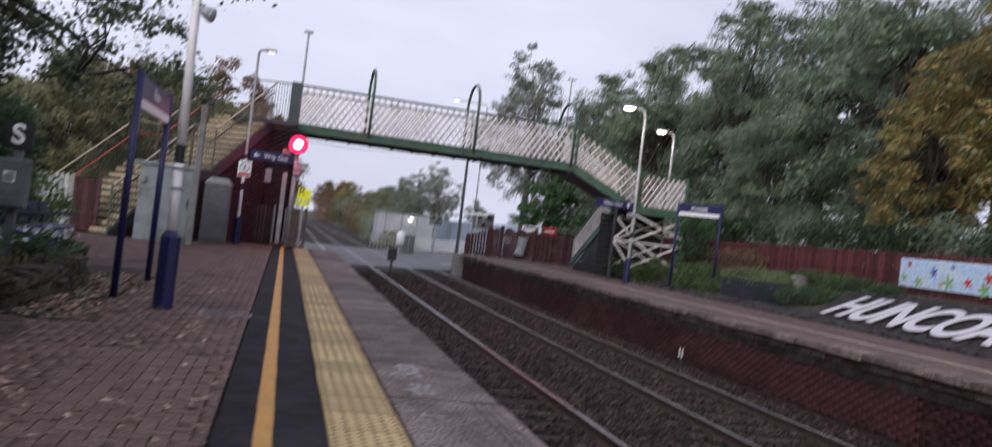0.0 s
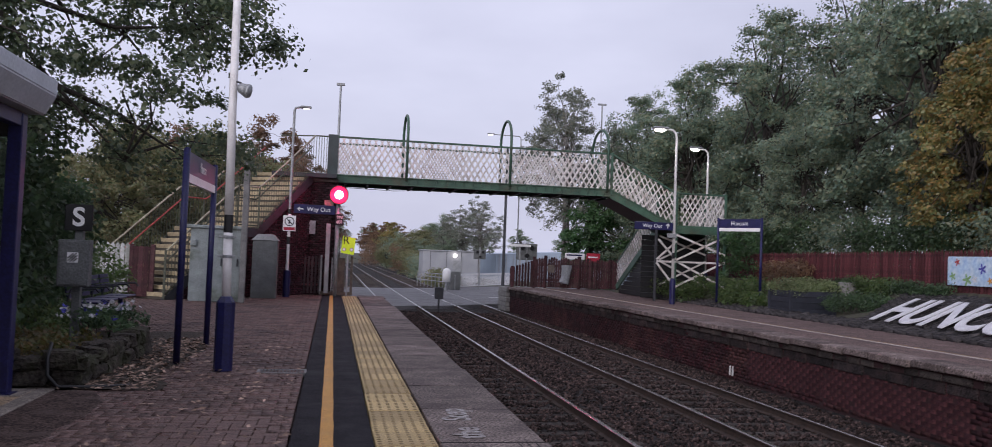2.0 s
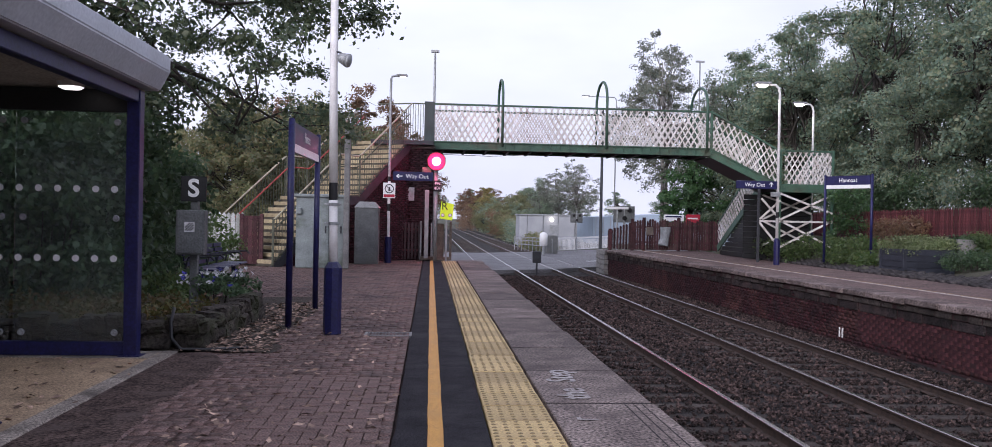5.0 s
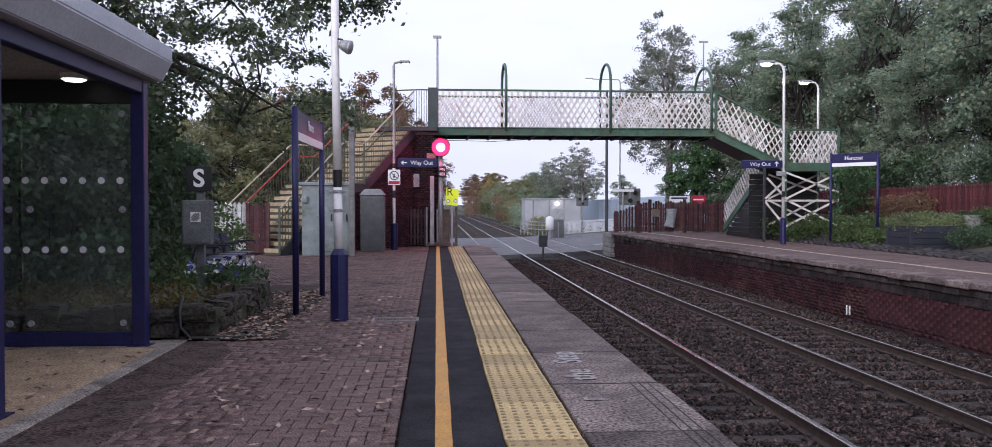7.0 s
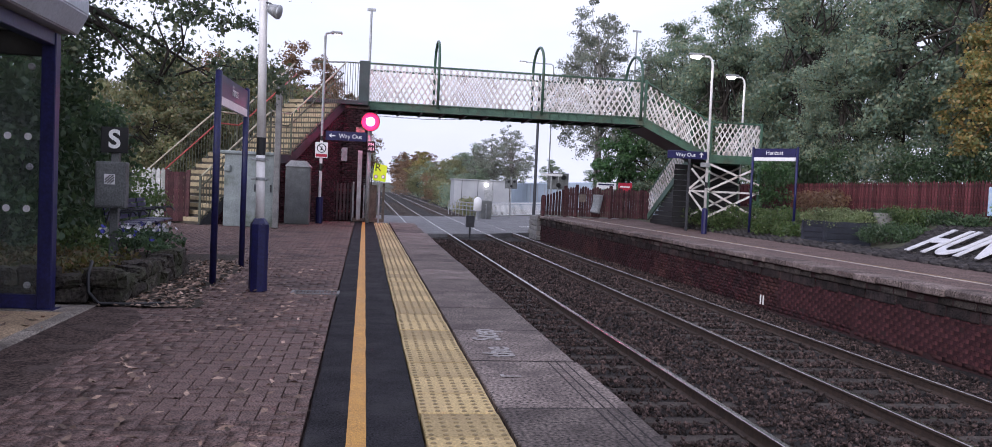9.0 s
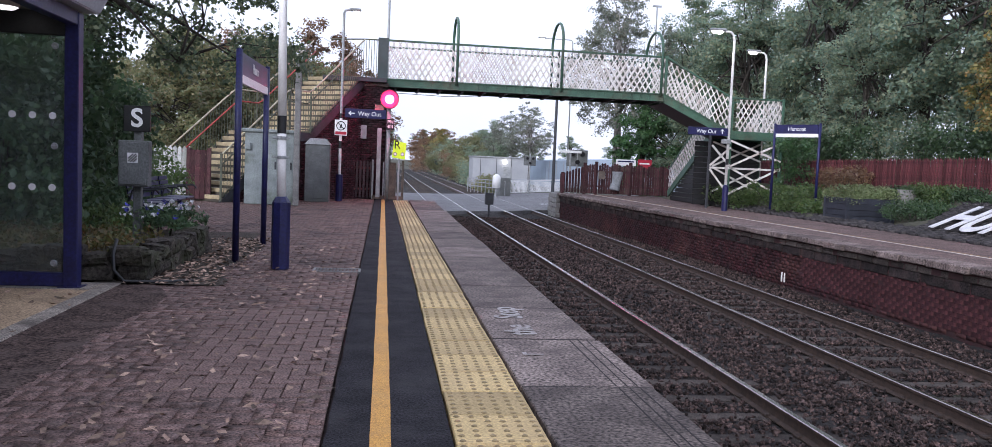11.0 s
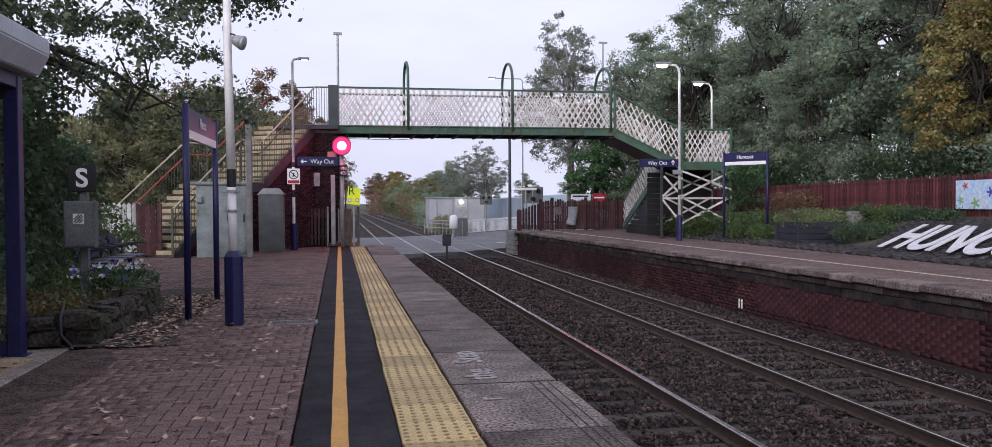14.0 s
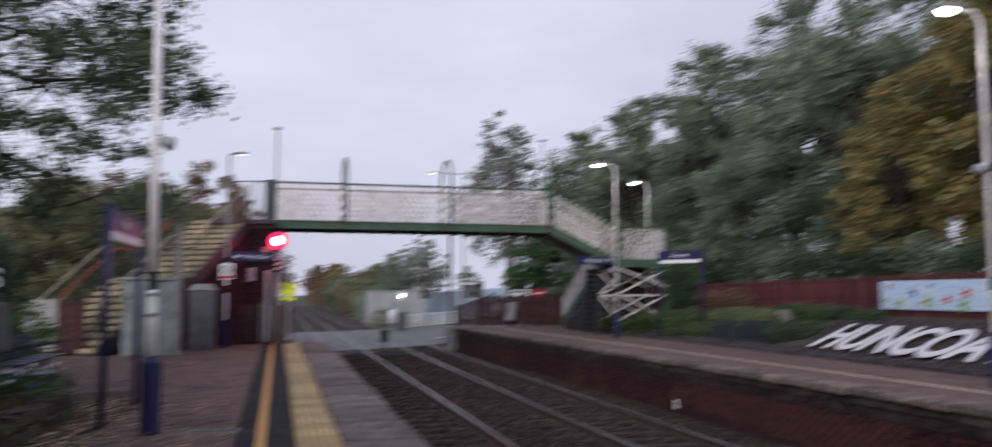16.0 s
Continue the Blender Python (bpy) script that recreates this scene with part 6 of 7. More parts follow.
def build_bridge():
    t = thing("footbridge", (4.8, 30.4, 0), "green iron lattice footbridge with cream painted lattice sides", "footbridge")
    for y in (YB, YF):
        front = y == YB
        # main span
        bm = B()
        box(bm, (X0, y - 0.045, DK + H_PAR), (XK, y + 0.045, DK + H_PAR + 0.06), 0.006)
        part("top_chord", bm, M["green"], t)
        bm = B()
        box(bm, (X0, y - 0.02, DK - 0.24), (XK, y + 0.02, DK), 0.004)
        box(bm, (X0, y - 0.07, DK - 0.02), (XK, y + 0.07, DK + 0.02), 0.004)
        box(bm, (X0, y - 0.07, DK - 0.26), (XK, y + 0.07, DK - 0.22), 0.004)
        for k in range(30):
            x = X0 + 0.2 + k * 0.32
            box(bm, (x - 0.012, y - 0.06, DK - 0.22), (x + 0.012, y + 0.06, DK - 0.02))
        part("girder", bm, M["green"], t)
        lattice_panel(t, X0 + 0.02, XK, DK + 0.02, DK + 0.02, y, H_PAR - 0.03, 0.215)
        # upper flight down to the landing
        zl = LAND
        for za, zb, h in ((DK + H_PAR + 0.03, zl + H_PAR - 0.1 + 0.03, 0.06), (DK - 0.02, zl, 0.05), (DK - 0.17, zl - 0.12, 0.26)):
            bm = B()
            beam(bm, (XK, y, za), (XL, y, zb), 0.09 if h < 0.1 else 0.04, h)
            part("flight_string", bm, M["green"], t)
        lattice_panel(t, XK, XL, DK + 0.02, zl + 0.02, y, H_PAR - 0.08, 0.215)
        # landing
        bm = B()
        box(bm, (XL, y - 0.045, LAND + 1.14), (XR, y + 0.045, LAND + 1.2), 0.006)
        part("landing_top_rail", bm, M["green"], t)
        bm = B()
        box(bm, (XL, y - 0.03, LAND - 0.3), (XR, y + 0.03, LAND), 0.006)
        part("landing_girder", bm, M["green"], t)
        if front:
            lattice_panel(t, XL + 0.25, XR, LAND + 0.01, LAND + 0.01, y, 1.13, 0.2)
        # posts
        for x, z0, z1, w in ((X0 - 0.16, DK - 0.3, DK + H_PAR + 0.1, 0.34), (XK, DK - 0.2, DK + H_PAR + 0.08, 0.09), (XL + 0.06, 0.1, LAND + 1.22, 0.13), (XR, 0.1, LAND + 1.22, 0.09)):
            bm = B()
            box(bm, (x - w / 2, y - 0.05, z0), (x + w / 2, y + 0.05, z1), 0.008)
            part("post", bm, M["green"] if x > 1 else M["dark_green"], t)
    # hoops over the walkway
    for x, top in ((2.35, 6.36), (5.98, 6.40), (9.55, 6.30)):
        pts = [(x, YB - 0.07, DK - 0.1), (x, YB - 0.07, top - 0.75)]
        r = (YF - YB + 0.14) / 2
        pts += [(x, YB - 0.07 + r * (1 - math.cos(a)), top - 0.75 + 0.75 * math.sin(a)) for a in (math.pi * k / 12 for k in range(1, 12))]
        pts += [(x, YF + 0.07, top - 0.75), (x, YF + 0.07, DK - 0.1)]
        bm = B()
        tube(bm, pts, 0.048, 10)
        part("hoop", bm, M["green"], t, "green tubular hoop", smooth=True)
    # deck and stringers
    bm = B()
    box(bm, (X0 - 0.3, YB + 0.05, DK - 0.16), (XK, YF - 0.05, DK - 0.08))
    part("deck", bm, M["dark_steel"], t)
    for k in range(13):
        x = X0 + 0.3 + k * 0.76
        bm = B()
        box(bm, (x - 0.04, YB + 0.03, DK - 0.30), (x + 0.04, YF - 0.03, DK - 0.16))
        part("cross_beam", bm, M["dark_steel"], t)
    for k in range(7):
        a = (k + 0.5) / 7
        bm = B()
        x = XK + (XL - XK) * a
        box(bm, (x - 0.2, YB + 0.04, DK - 0.12 - (DK - LAND) * (k + 1) / 7 + 0.12), (x + 0.2, YF - 0.04, DK - 0.07 - (DK - LAND) * (k + 1) / 7 + 0.12))
        part("tread", bm, M["dark_steel"], t)
    bm = B()
    beam(bm, (XK, (YB + YF) / 2, DK - 0.3), (XL, (YB + YF) / 2, LAND - 0.26), YF - YB - 0.1, 0.03)
    part("soffit", bm, M["black"], t)
    bm = B()
    box(bm, (XL, YB + 0.03, LAND - 0.12), (XR, YF - 0.03, LAND - 0.06))
    part("landing_floor", bm, M["dark_steel"], t)
    lattice_panel(t, YB + 0.05, YF - 0.02, LAND + 0.01, LAND + 0.01, XR, 1.13, 0.2, axis="y")
    bm = B()
    beam(bm, (XR, YB, LAND + 1.17), (XR, YF, LAND + 1.17), 0.09, 0.06)
    part("landing_end_rail", bm, M["green"], t)
    # white crossed braces on the trestle
    for y in (YB - 0.06,):
        for a, b in (((XL + 0.1, LAND - 0.35), (XR, 1.85)), ((XL + 0.1, 1.62), (XR, LAND - 0.35)), ((XL + 0.1, 1.58), (XR, 0.65)), ((XL + 0.1, 0.65), (XR, 1.6)), ((XL + 0.1, 1.55), (XR, 1.55)),
                     ((XL - 0.65, 1.55), (XL + 0.1, 1.55)), ((XL - 0.65, 1.62), (XL + 0.1, 2.3)), ((XL - 0.65, 1.5), (XL + 0.1, 0.6)), ((XL - 0.6, 2.35), (XL + 0.1, 1.62))):
            bm = B()
            beam(bm, (a[0], y, a[1]), (b[0], y, b[1]), 0.03, 0.068, up=(0, 0, 1))
            part("brace", bm, M["lattice"], t, "white crossed brace")
    for a, b in (((XL + 0.1, LAND - 0.35), (XR, 1.85)), ((XL + 0.1, 1.62), (XR, LAND - 0.35)), ((XL + 0.1, 1.58), (XR, 0.65)), ((XL + 0.1, 0.65), (XR, 1.6))):
        bm = B()
        beam(bm, (a[0], YF - 0.2, a[1]), (b[0], YF - 0.2, b[1]), 0.03, 0.068)
        part("rear_brace", bm, M["lattice"], t)
    # boards added as dark backing where the space behind the trestle reads black
    board = bpy.data.meshes.new("back_board")
    bm = B()
    box(bm, (XL - 0.6, YF - 0.16, -0.09), (XR - 0.05, YF - 0.13, 0.09), 0.006)
    bm.to_mesh(board)
    bm.free()
    for k in range(int((LAND - 0.3) / 0.2)):
        ob = mesh_part("back_board", board, M["black_board"], t, "black backing board added behind the trestle" if k == 0 else "")
        ob.location = Vector((0, 0, 0.25 + 0.2 * k)) - t.location
    bm = B()
    box(bm, (XL - 0.70, YB - 0.02, 0.1), (XL - 0.62, YB + 0.06, LAND + 0.1), 0.006)
    part("trestle_leg", bm, M["dark_steel"], t)
    # lower flight, running on along the platform
    y0, y1, zf = YF + 0.1, 36.0, 0.38
    for x in (XL + 0.1, XR):
        for za, zb, h in ((LAND + 1.1, zf + 1.05, 0.06), (LAND - 0.08, zf - 0.02, 0.26)):
            bm = B()
            beam(bm, (x, y0, za), (x, y1, zb), 0.06, h)
            part("flight_string", bm, M["green"], t)
        lattice_panel(t, y0, y1, LAND + 0.06, zf + 0.1, x, 1.0, 0.2, axis="y")
    for k in range(13):
        bm = B()
        y = y0 + (y1 - y0) * (k + 0.5) / 13
        z = LAND - (LAND - zf) * (k + 1) / 13
        box(bm, (XL + 0.12, y - 0.19, z - 0.04), (XR - 0.02, y + 0.19, z), 0.004)
        part("tread", bm, M["dark_steel"], t)
    # dark boarding under the lower flight
    for k in range(14):
        z = 0.12 + k * 0.19
        ye = y1 - 0.1 - (z - zf + 0.2) * (y1 - y0) / (LAND - zf) - 0.1 if z > zf - 0.2 else y1 - 0.2
        if ye > y0 + 0.15:
            bm = B()
            box(bm, (XL + 0.14, y0, z), (XL + 0.17, ye, z + 0.18), 0.004)
            part("board", bm, M["black"], t, "black boarding")
    bm = B()
    box(bm, (XL + 0.2, YF + 0.12, 0.1), (XR, YF + 0.18, LAND - 0.2))
    part("back_board", bm, M["black"], t)


# ---- far platform ----
def tall_lamp(at, head, label, lit, sleeve=True, height=6.0, group="platform lamps"):
    """A slim column with a curved outreach and a flat lantern."""
    x, y, z = at
    t = thing("street_lamp", at, label, "street lamp", group)
    if sleeve:
        bm = B()
        tube(bm, [(x, y, z), (x, y, z + 0.82)], 0.10, 10)
        tube(bm, [(x, y, z + 0.82), (x, y, z + 0.88)], [0.10, 0.05], 10)
        part("base_sleeve", bm, M["navy"], t, "navy base sleeve")
        bm = B()
        tube(bm, [(x, y, z + 1.55), (x, y, z + 1.75)], 0.054, 12)
        part("black_band", bm, M["black"], t)
    hx, hz = head
    s = 1 if hx > x else -1
    bm = B()
    tube(bm, [(x, y, z + (0.8 if sleeve else 0)), (x, y, hz - 0.25), (x + s * 0.04, y, hz - 0.08), (x + s * 0.14, y, hz + 0.02), (hx - s * 0.2, y, hz + 0.04)], [0.05, 0.042, 0.04, 0.036, 0.032], 12)
    part("pole", bm, M["white"] if sleeve else M["galv"], t, smooth=True)
    bm = B()
    box(bm, (hx - 0.27, y - 0.1, hz + 0.03), (hx + 0.27, y + 0.1, hz + 0.115), 0.03)
    la = part("lantern", bm, M["galv"], t)
    bm = B()
    tube(bm, [(hx - 0.22, y, hz + 0.015), (hx - 0.14, y, hz), (hx + 0.08, y, hz), (hx + 0.16, y, hz + 0.015)], [0.03, 0.07, 0.07, 0.03], 12)
    part("lens", bm, M["lamp_on"] if lit else M["lamp_dim"], la, "lit lamp lens" if lit else "")
    if lit:
        l = bpy.data.lights.new("lamp_light", "SPOT")
        l.energy, l.color, l.shadow_soft_size, l.spot_size, l.spot_blend = 90, (1.0, 0.93, 0.82), 0.12, radians(130), 0.6
        new("lamp_light", l).matrix_world = look((hx, y, hz - 0.1), (hx, y + 0.01, 0))
    return t


def build_far_things():
    tall_lamp((11.38, 27.6, FAR_Z), (10.80, 6.02), "white platform lamp with a navy sleeve, lit", True)
    tall_lamp((15.0, 33.0, 0.3), (14.45, 6.2), "white platform lamp behind the bridge landing, lit", True)
    near_lamp = tall_lamp((11.33, 11.5, FAR_Z), (10.72, 6.2), "white platform lamp with a loudspeaker by the painted mural, lit", True)
    bm = B()
    tube(bm, [(11.30, 11.5, 3.62), (11.10, 11.46, 3.60), (11.08, 11.455, 3.598)], [0.08, 0.09, 0.07], 16)
    part("loudspeaker", bm, M["galv"], near_lamp, "grey round loudspeaker", smooth=True)
    w = thing("way_out_sign", (10.6, 27.5, 2.55), "navy Way Out sign with an upward arrow", "sign")
    bm = B()
    box(bm, (9.92, 27.48, 2.60), (11.30, 27.51, 2.86), 0.01)
    board = part("board", bm, M["navy"], w)
    lettering("Way Out", 0.18, facing(10.55, 27.477, 2.73), M["sign_white"], board, 0.004)
    bm = B()
    beam(bm, (11.1, 27.475, 2.66), (11.1, 27.475, 2.81), 0.004, 0.03, up=(1, 0, 0))
    beam(bm, (11.1, 27.475, 2.82), (11.04, 27.475, 2.75), 0.004, 0.025)
    beam(bm, (11.1, 27.475, 2.82), (11.16, 27.475, 2.75), 0.004, 0.025)
    part("arrow", bm, M["sign_white"], board)
    bm = B()
    box(bm, (11.12, 27.46, 2.35), (11.42, 27.58, 2.50), 0.01)
    part("bracket_box", bm, M["galv"], w)
    name_sign(((12.62, 26.8), (13.55, 25.6), 0.25), 2.62, 3.02, "navy station name board on two posts in the flower bed", 1, math.degrees(math.atan2(-1.2, 0.93)))
    # timber planter
    p = thing("planter_box", (13.72, 23.38, 0.14), "slate-grey boarded planter box full of trailing plants", "planter")
    px0, px1, py0, py1 = 12.98, 14.45, 22.75, 24.0
    for k in range(4):
        for a, b in (((px0, py0), (px1, py0 + 0.05)), ((px0, py0 + 0.055), (px0 + 0.05, py1 - 0.055)), ((px1 - 0.05, py0 + 0.055), (px1, py1 - 0.055)), ((px0, py1 - 0.05), (px1, py1))):
            bm = B()
            box(bm, (a[0], a[1], 0.14 + k * 0.17), (b[0], b[1], 0.304 + k * 0.17), 0.008)
            part("board", bm, M["planter"], p)
    for x, y in ((px0, py0), (px1 - 0.08, py0), (px0, py1 - 0.08)):
        bm = B()
        box(bm, (x - 0.014, y - 0.014, 0.14), (x + 0.085, y + 0.085, 0.84), 0.006)
        part("corner", bm, M["planter"], p)
    bm = B()
    box(bm, (px0 + 0.055, py0 + 0.055, 0.5), (px1 - 0.055, py1 - 0.055, 0.76))
    part("soil", bm, M["soil"], p)
    shrub("planter_plants", (13.72, 23.35, 0.76), (0.78, 0.66, 0.36), "pale green trailing plants spilling over the planter", "leaf_pale", 41, 90, 70, 0.06, 0.12)
    # setts at the foot of the bank
    rng = np.random.default_rng(17)
    cs, ss = [], []
    for i in range(110):
        y = 8 + i * 0.215
        for j in range(4):
            x = 12.45 + j * 0.16 + (0.08 * (i % 2))
            cs.append((x, y, FAR_Z + 0.02 + rng.normal(0, 0.008) ))
            ss.append((0.152, 0.206, 0.08))
    for i in range(78):
        y = 9.5 + i * 0.18
        for j in range(11):
            x = 13.12 + j * 0.2 + 0.1 * (i % 2)
            if x > 15.2 or y > 19.6 + (x - 13.12) * 0.5:
                continue
            cs.append((x, y, 0.105 + rng.normal(0, 0.006)))
            ss.append((0.192, 0.171, 0.1))
    ob = mesh_part("stone_setts", blocks_mesh("stone_setts", cs, ss, 0.005, rng), M["sett"])
    for v in ob.data.vertices:
        v.co.z += max(0.0, v.co.x - 12.75) * 0.33
    tagged(ob, "dark stone setts edging and covering the sloping bank", "stone setts", kind="structure")
    # station name in white letters on the bank
    slope = math.atan(0.33)
    d = Vector((math.cos(slope), 0, math.sin(slope)))
    for k, ch in enumerate("HUNCOAT"):
        yc = 18.70 - k * 0.878
        c = Vector((13.60, yc, 0.12 + (13.60 - 12.6) * 0.33 + 0.085))
        m = Matrix(((0, d.x, -math.sin(slope), c.x), (-1, 0, 0, c.y), (0, d.z, math.cos(slope), c.z), (0, 0, 0, 1)))
        m = m @ Matrix(((1, -0.23, 0, 0), (0, 1, 0, 0), (0, 0, 1, 0), (0, 0, 0, 1)))
        t = thing("bank_letter", (c.x, c.y, c.z), f"white painted concrete letter {ch} on the stone bank", "letter", "station name letters")
        lettering(ch, 2.26, m, M["letter_white"], t, 0.022, name="letter", narrow=0.55, bold=0.05)
    # red fence on the bank
    f = thing("boarded_fence", (15.45, 22, 0.93), "dark red close-boarded picket fence on the bank", "fence")
    bm = B()
    picket(bm, -0.012, 0.012, -0.043, 0.043, -0.02, 1.16, 0.085)
    me = bpy.data.meshes.new("fence_board")
    bm.to_mesh(me)
    bm.free()
    for k in range(210):
        y = 9.6 + k * 0.118
        ob = mesh_part("fence_board", me, M["fence_red"], f)
        ob.location = (rng.normal(0, 0.004), y - 22, rng.normal(0, 0.012) - 0.008 * (y - 18))
        ob.rotation_euler = (rng.normal(0, 0.008), 0, 0)
    for z in (0.25, 0.85):
        bm = B()
        beam(bm, (15.49, 9.5, 0.95 + z + 0.06), (15.49, 34.4, 0.95 + z - 0.13), 0.05, 0.09)
        part("rail", bm, M["fence_red"], f)
    # painted mural board
    p = thing("mural_board", (15.38, 17.6, 1.2), "painted mural board of flowers on the red fence", "mural")
    bm = B()
    box(bm, (15.36, 15.6, 1.20), (15.40, 19.3, 1.92), 0.006)
    part("panel", bm, M["poster"], p)
    spec = (("petal_red", 18.95, 1.78, 0.10), ("petal_blue", 18.1, 1.62, 0.14), ("petal_green", 18.6, 1.35, 0.16), ("petal_green", 17.6, 1.40, 0.2), ("petal_orange", 17.85, 1.34, 0.09), ("petal_white", 18.35, 1.36, 0.10),
            ("petal_red", 17.0, 1.45, 0.14), ("petal_red", 16.4, 1.6, 0.16), ("petal_green", 16.5, 1.32, 0.2), ("petal_blue", 17.5, 1.78, 0.08), ("petal_green", 19.1, 1.42, 0.12))
    for k, (mt, y, z, r) in enumerate(spec):
        bm = B()
        c = bm.verts.new((15.352 - 0.0006 * k, y, z))
        ring = [bm.verts.new((15.352 - 0.0006 * k, y + r * (0.65 + 0.35 * math.cos(5 * a)) * math.cos(a), z + r * (0.65 + 0.35 * math.cos(5 * a)) * math.sin(a))) for a in (i * math.pi / 20 for i in range(40))]
        for i in range(40):
            bm.faces.new((c, ring[i], ring[(i + 1) % 40]))
        part("painted_flower", bm, M[mt], p)
    # planting on the bank
    for at, size, leaf, seed, ls, lab in (((13.6, 27.6, 0.3), (0.9, 1.5, 0.75), "leaf_shrub", 51, 0.075, "leafy green plants round the name board"), ((13.0, 30.4, 0.2), (0.9, 1.6, 0.6), "leaf_shrub", 52, 0.08, "low green weeds under the landing"),
                                          ((15.15, 22.1, 0.78), (0.3, 0.9, 0.45), "leaf_shrub", 53, 0.06, "clipped heather beside the planter"), ((14.9, 26.5, 0.7), (0.5, 1.1, 1.0), "leaf_brown", 54, 0.07, "brownish shrub before the red fence"),
                                          ((14.4, 29.2, 0.4), (0.55, 0.9, 2.5), "leaf_ivy", 55, 0.09, "ivy climbing beside the trestle"), ((15.2, 20.3, 0.85), (0.12, 1.2, 0.28), "leaf_dark", 56, 0.07, "ivy creeping along the fence foot"),
                                          ((15.15, 23.3, 0.8), (0.4, 0.5, 0.3), "leaf_dark", 59, 0.07, "dark creeping plants beside the planter"), ((14.1, 21.2, 0.42), (0.75, 0.8, 0.34), "leaf_dark", 57, 0.06, "dark creeping plants on the setts"), ((13.3, 25.9, 0.2), (0.25, 1.0, 0.35), "leaf_shrub", 58, 0.08, "green weeds at the bank foot")):
        shrub("bank_plants", at, size, lab, leaf, seed, 75, 60, ls, 0.15, "plants")
    t = thing("terracotta_tub", (14.9, 22.9, 0.72), "small grey tub of plants by the fence", "planter")
    bm = B()
    tube(bm, [(14.9, 22.9, 0.7), (14.9, 22.9, 1.12)], [0.22, 0.28], 14)
    part("tub", bm, M["concrete"], t)
    # red fence and gate across the platform's far end
    f = thing("platform_end_fence", (10.5, 39.4, FAR_Z), "dark red picket fence and gate at the platform end", "fence")
    for k in range(44):
        x = 8.35 + k * 0.118
        if 9.82 < x < 9.98:
            continue
        bm = B()
        z = (0.0 if x < 9.9 else 0.06 * math.sin(k * 1.3)) + rng.normal(0, 0.015)
        picket(bm, x, x + 0.104, 39.4 + max(0, 9.3 - x) * 0.9, 39.425 + max(0, 9.3 - x) * 0.9, FAR_Z + 0.05, FAR_Z + 1.44 + z - max(0.0, 9.5 - x) * 0.45, 0.05)
        part("board", bm, M["fence_end"], f)
    for x, h in ((8.3, 1.0), (9.35, 1.48), (9.9, 1.55), (11.55, 1.56), (13.45, 1.5)):
        bm = B()
        box(bm, (x - 0.07, 39.42, FAR_Z), (x + 0.07, 39.55, FAR_Z + h), 0.012)
        part("post", bm, M["fence_end"], f)
    for z in (0.35, 1.05):
        bm = B()
        box(bm, (9.3, 39.43, FAR_Z + z), (13.4, 39.49, FAR_Z + z + 0.09))
        part("rail", bm, M["fence_red"], f)
    g = thing("litter_bag_ring", (10.85, 39.2, FAR_Z), "clear litter sack hanging from a ring", "litter bag")
    bm = B()
    tube(bm, [(10.85, 39.2, FAR_Z + 1.12), (10.85, 39.2, FAR_Z + 0.95), (10.80, 39.2, FAR_Z + 0.55), (10.72, 39.2, FAR_Z + 0.28), (10.72, 39.2, FAR_Z + 0.24)], [0.26, 0.24, 0.21, 0.24, 0.12], 12)
    part("sack", bm, M["plate_grey"], g)
    for x0, x1, z0, z1, mt, lab in ((9.98, 10.3, 0.75, 1.1, "timber", "small faded notice on the gate"), (12.35, 13.05, 1.25, 1.75, "red_sign", "red and white notice board beyond the fence"), (11.25, 12.25, 1.42, 1.72, "sign_white", "white notice board beyond the fence")):
        n = thing("notice_board", (x0, 39.36 if mt == "timber" else 41.0, FAR_Z + z0), lab, "sign")
        bm = B()
        y = 39.36 if mt == "timber" else 41.0
        box(bm, (x0, y, FAR_Z + z0), (x1, y + 0.03, FAR_Z + z1), 0.006)
        part("board", bm, M[mt], n)
        if mt != "timber":
            for x in (x0 + 0.1, x1 - 0.1):
                bm = B()
                box(bm, (x - 0.03, y + 0.03, -1.0), (x + 0.03, y + 0.08, FAR_Z + z1), 0.006)
                part("post", bm, M["galv"], n)
            bm = B()
            box(bm, (x0 + 0.08, y - 0.006, FAR_Z + (z0 + z1) / 2 + 0.02), (x1 - 0.12, y - 0.001, FAR_Z + (z0 + z1) / 2 + 0.09))
            part("text_bar", bm, M["sign_white"] if mt == "red_sign" else M["navy"], n)


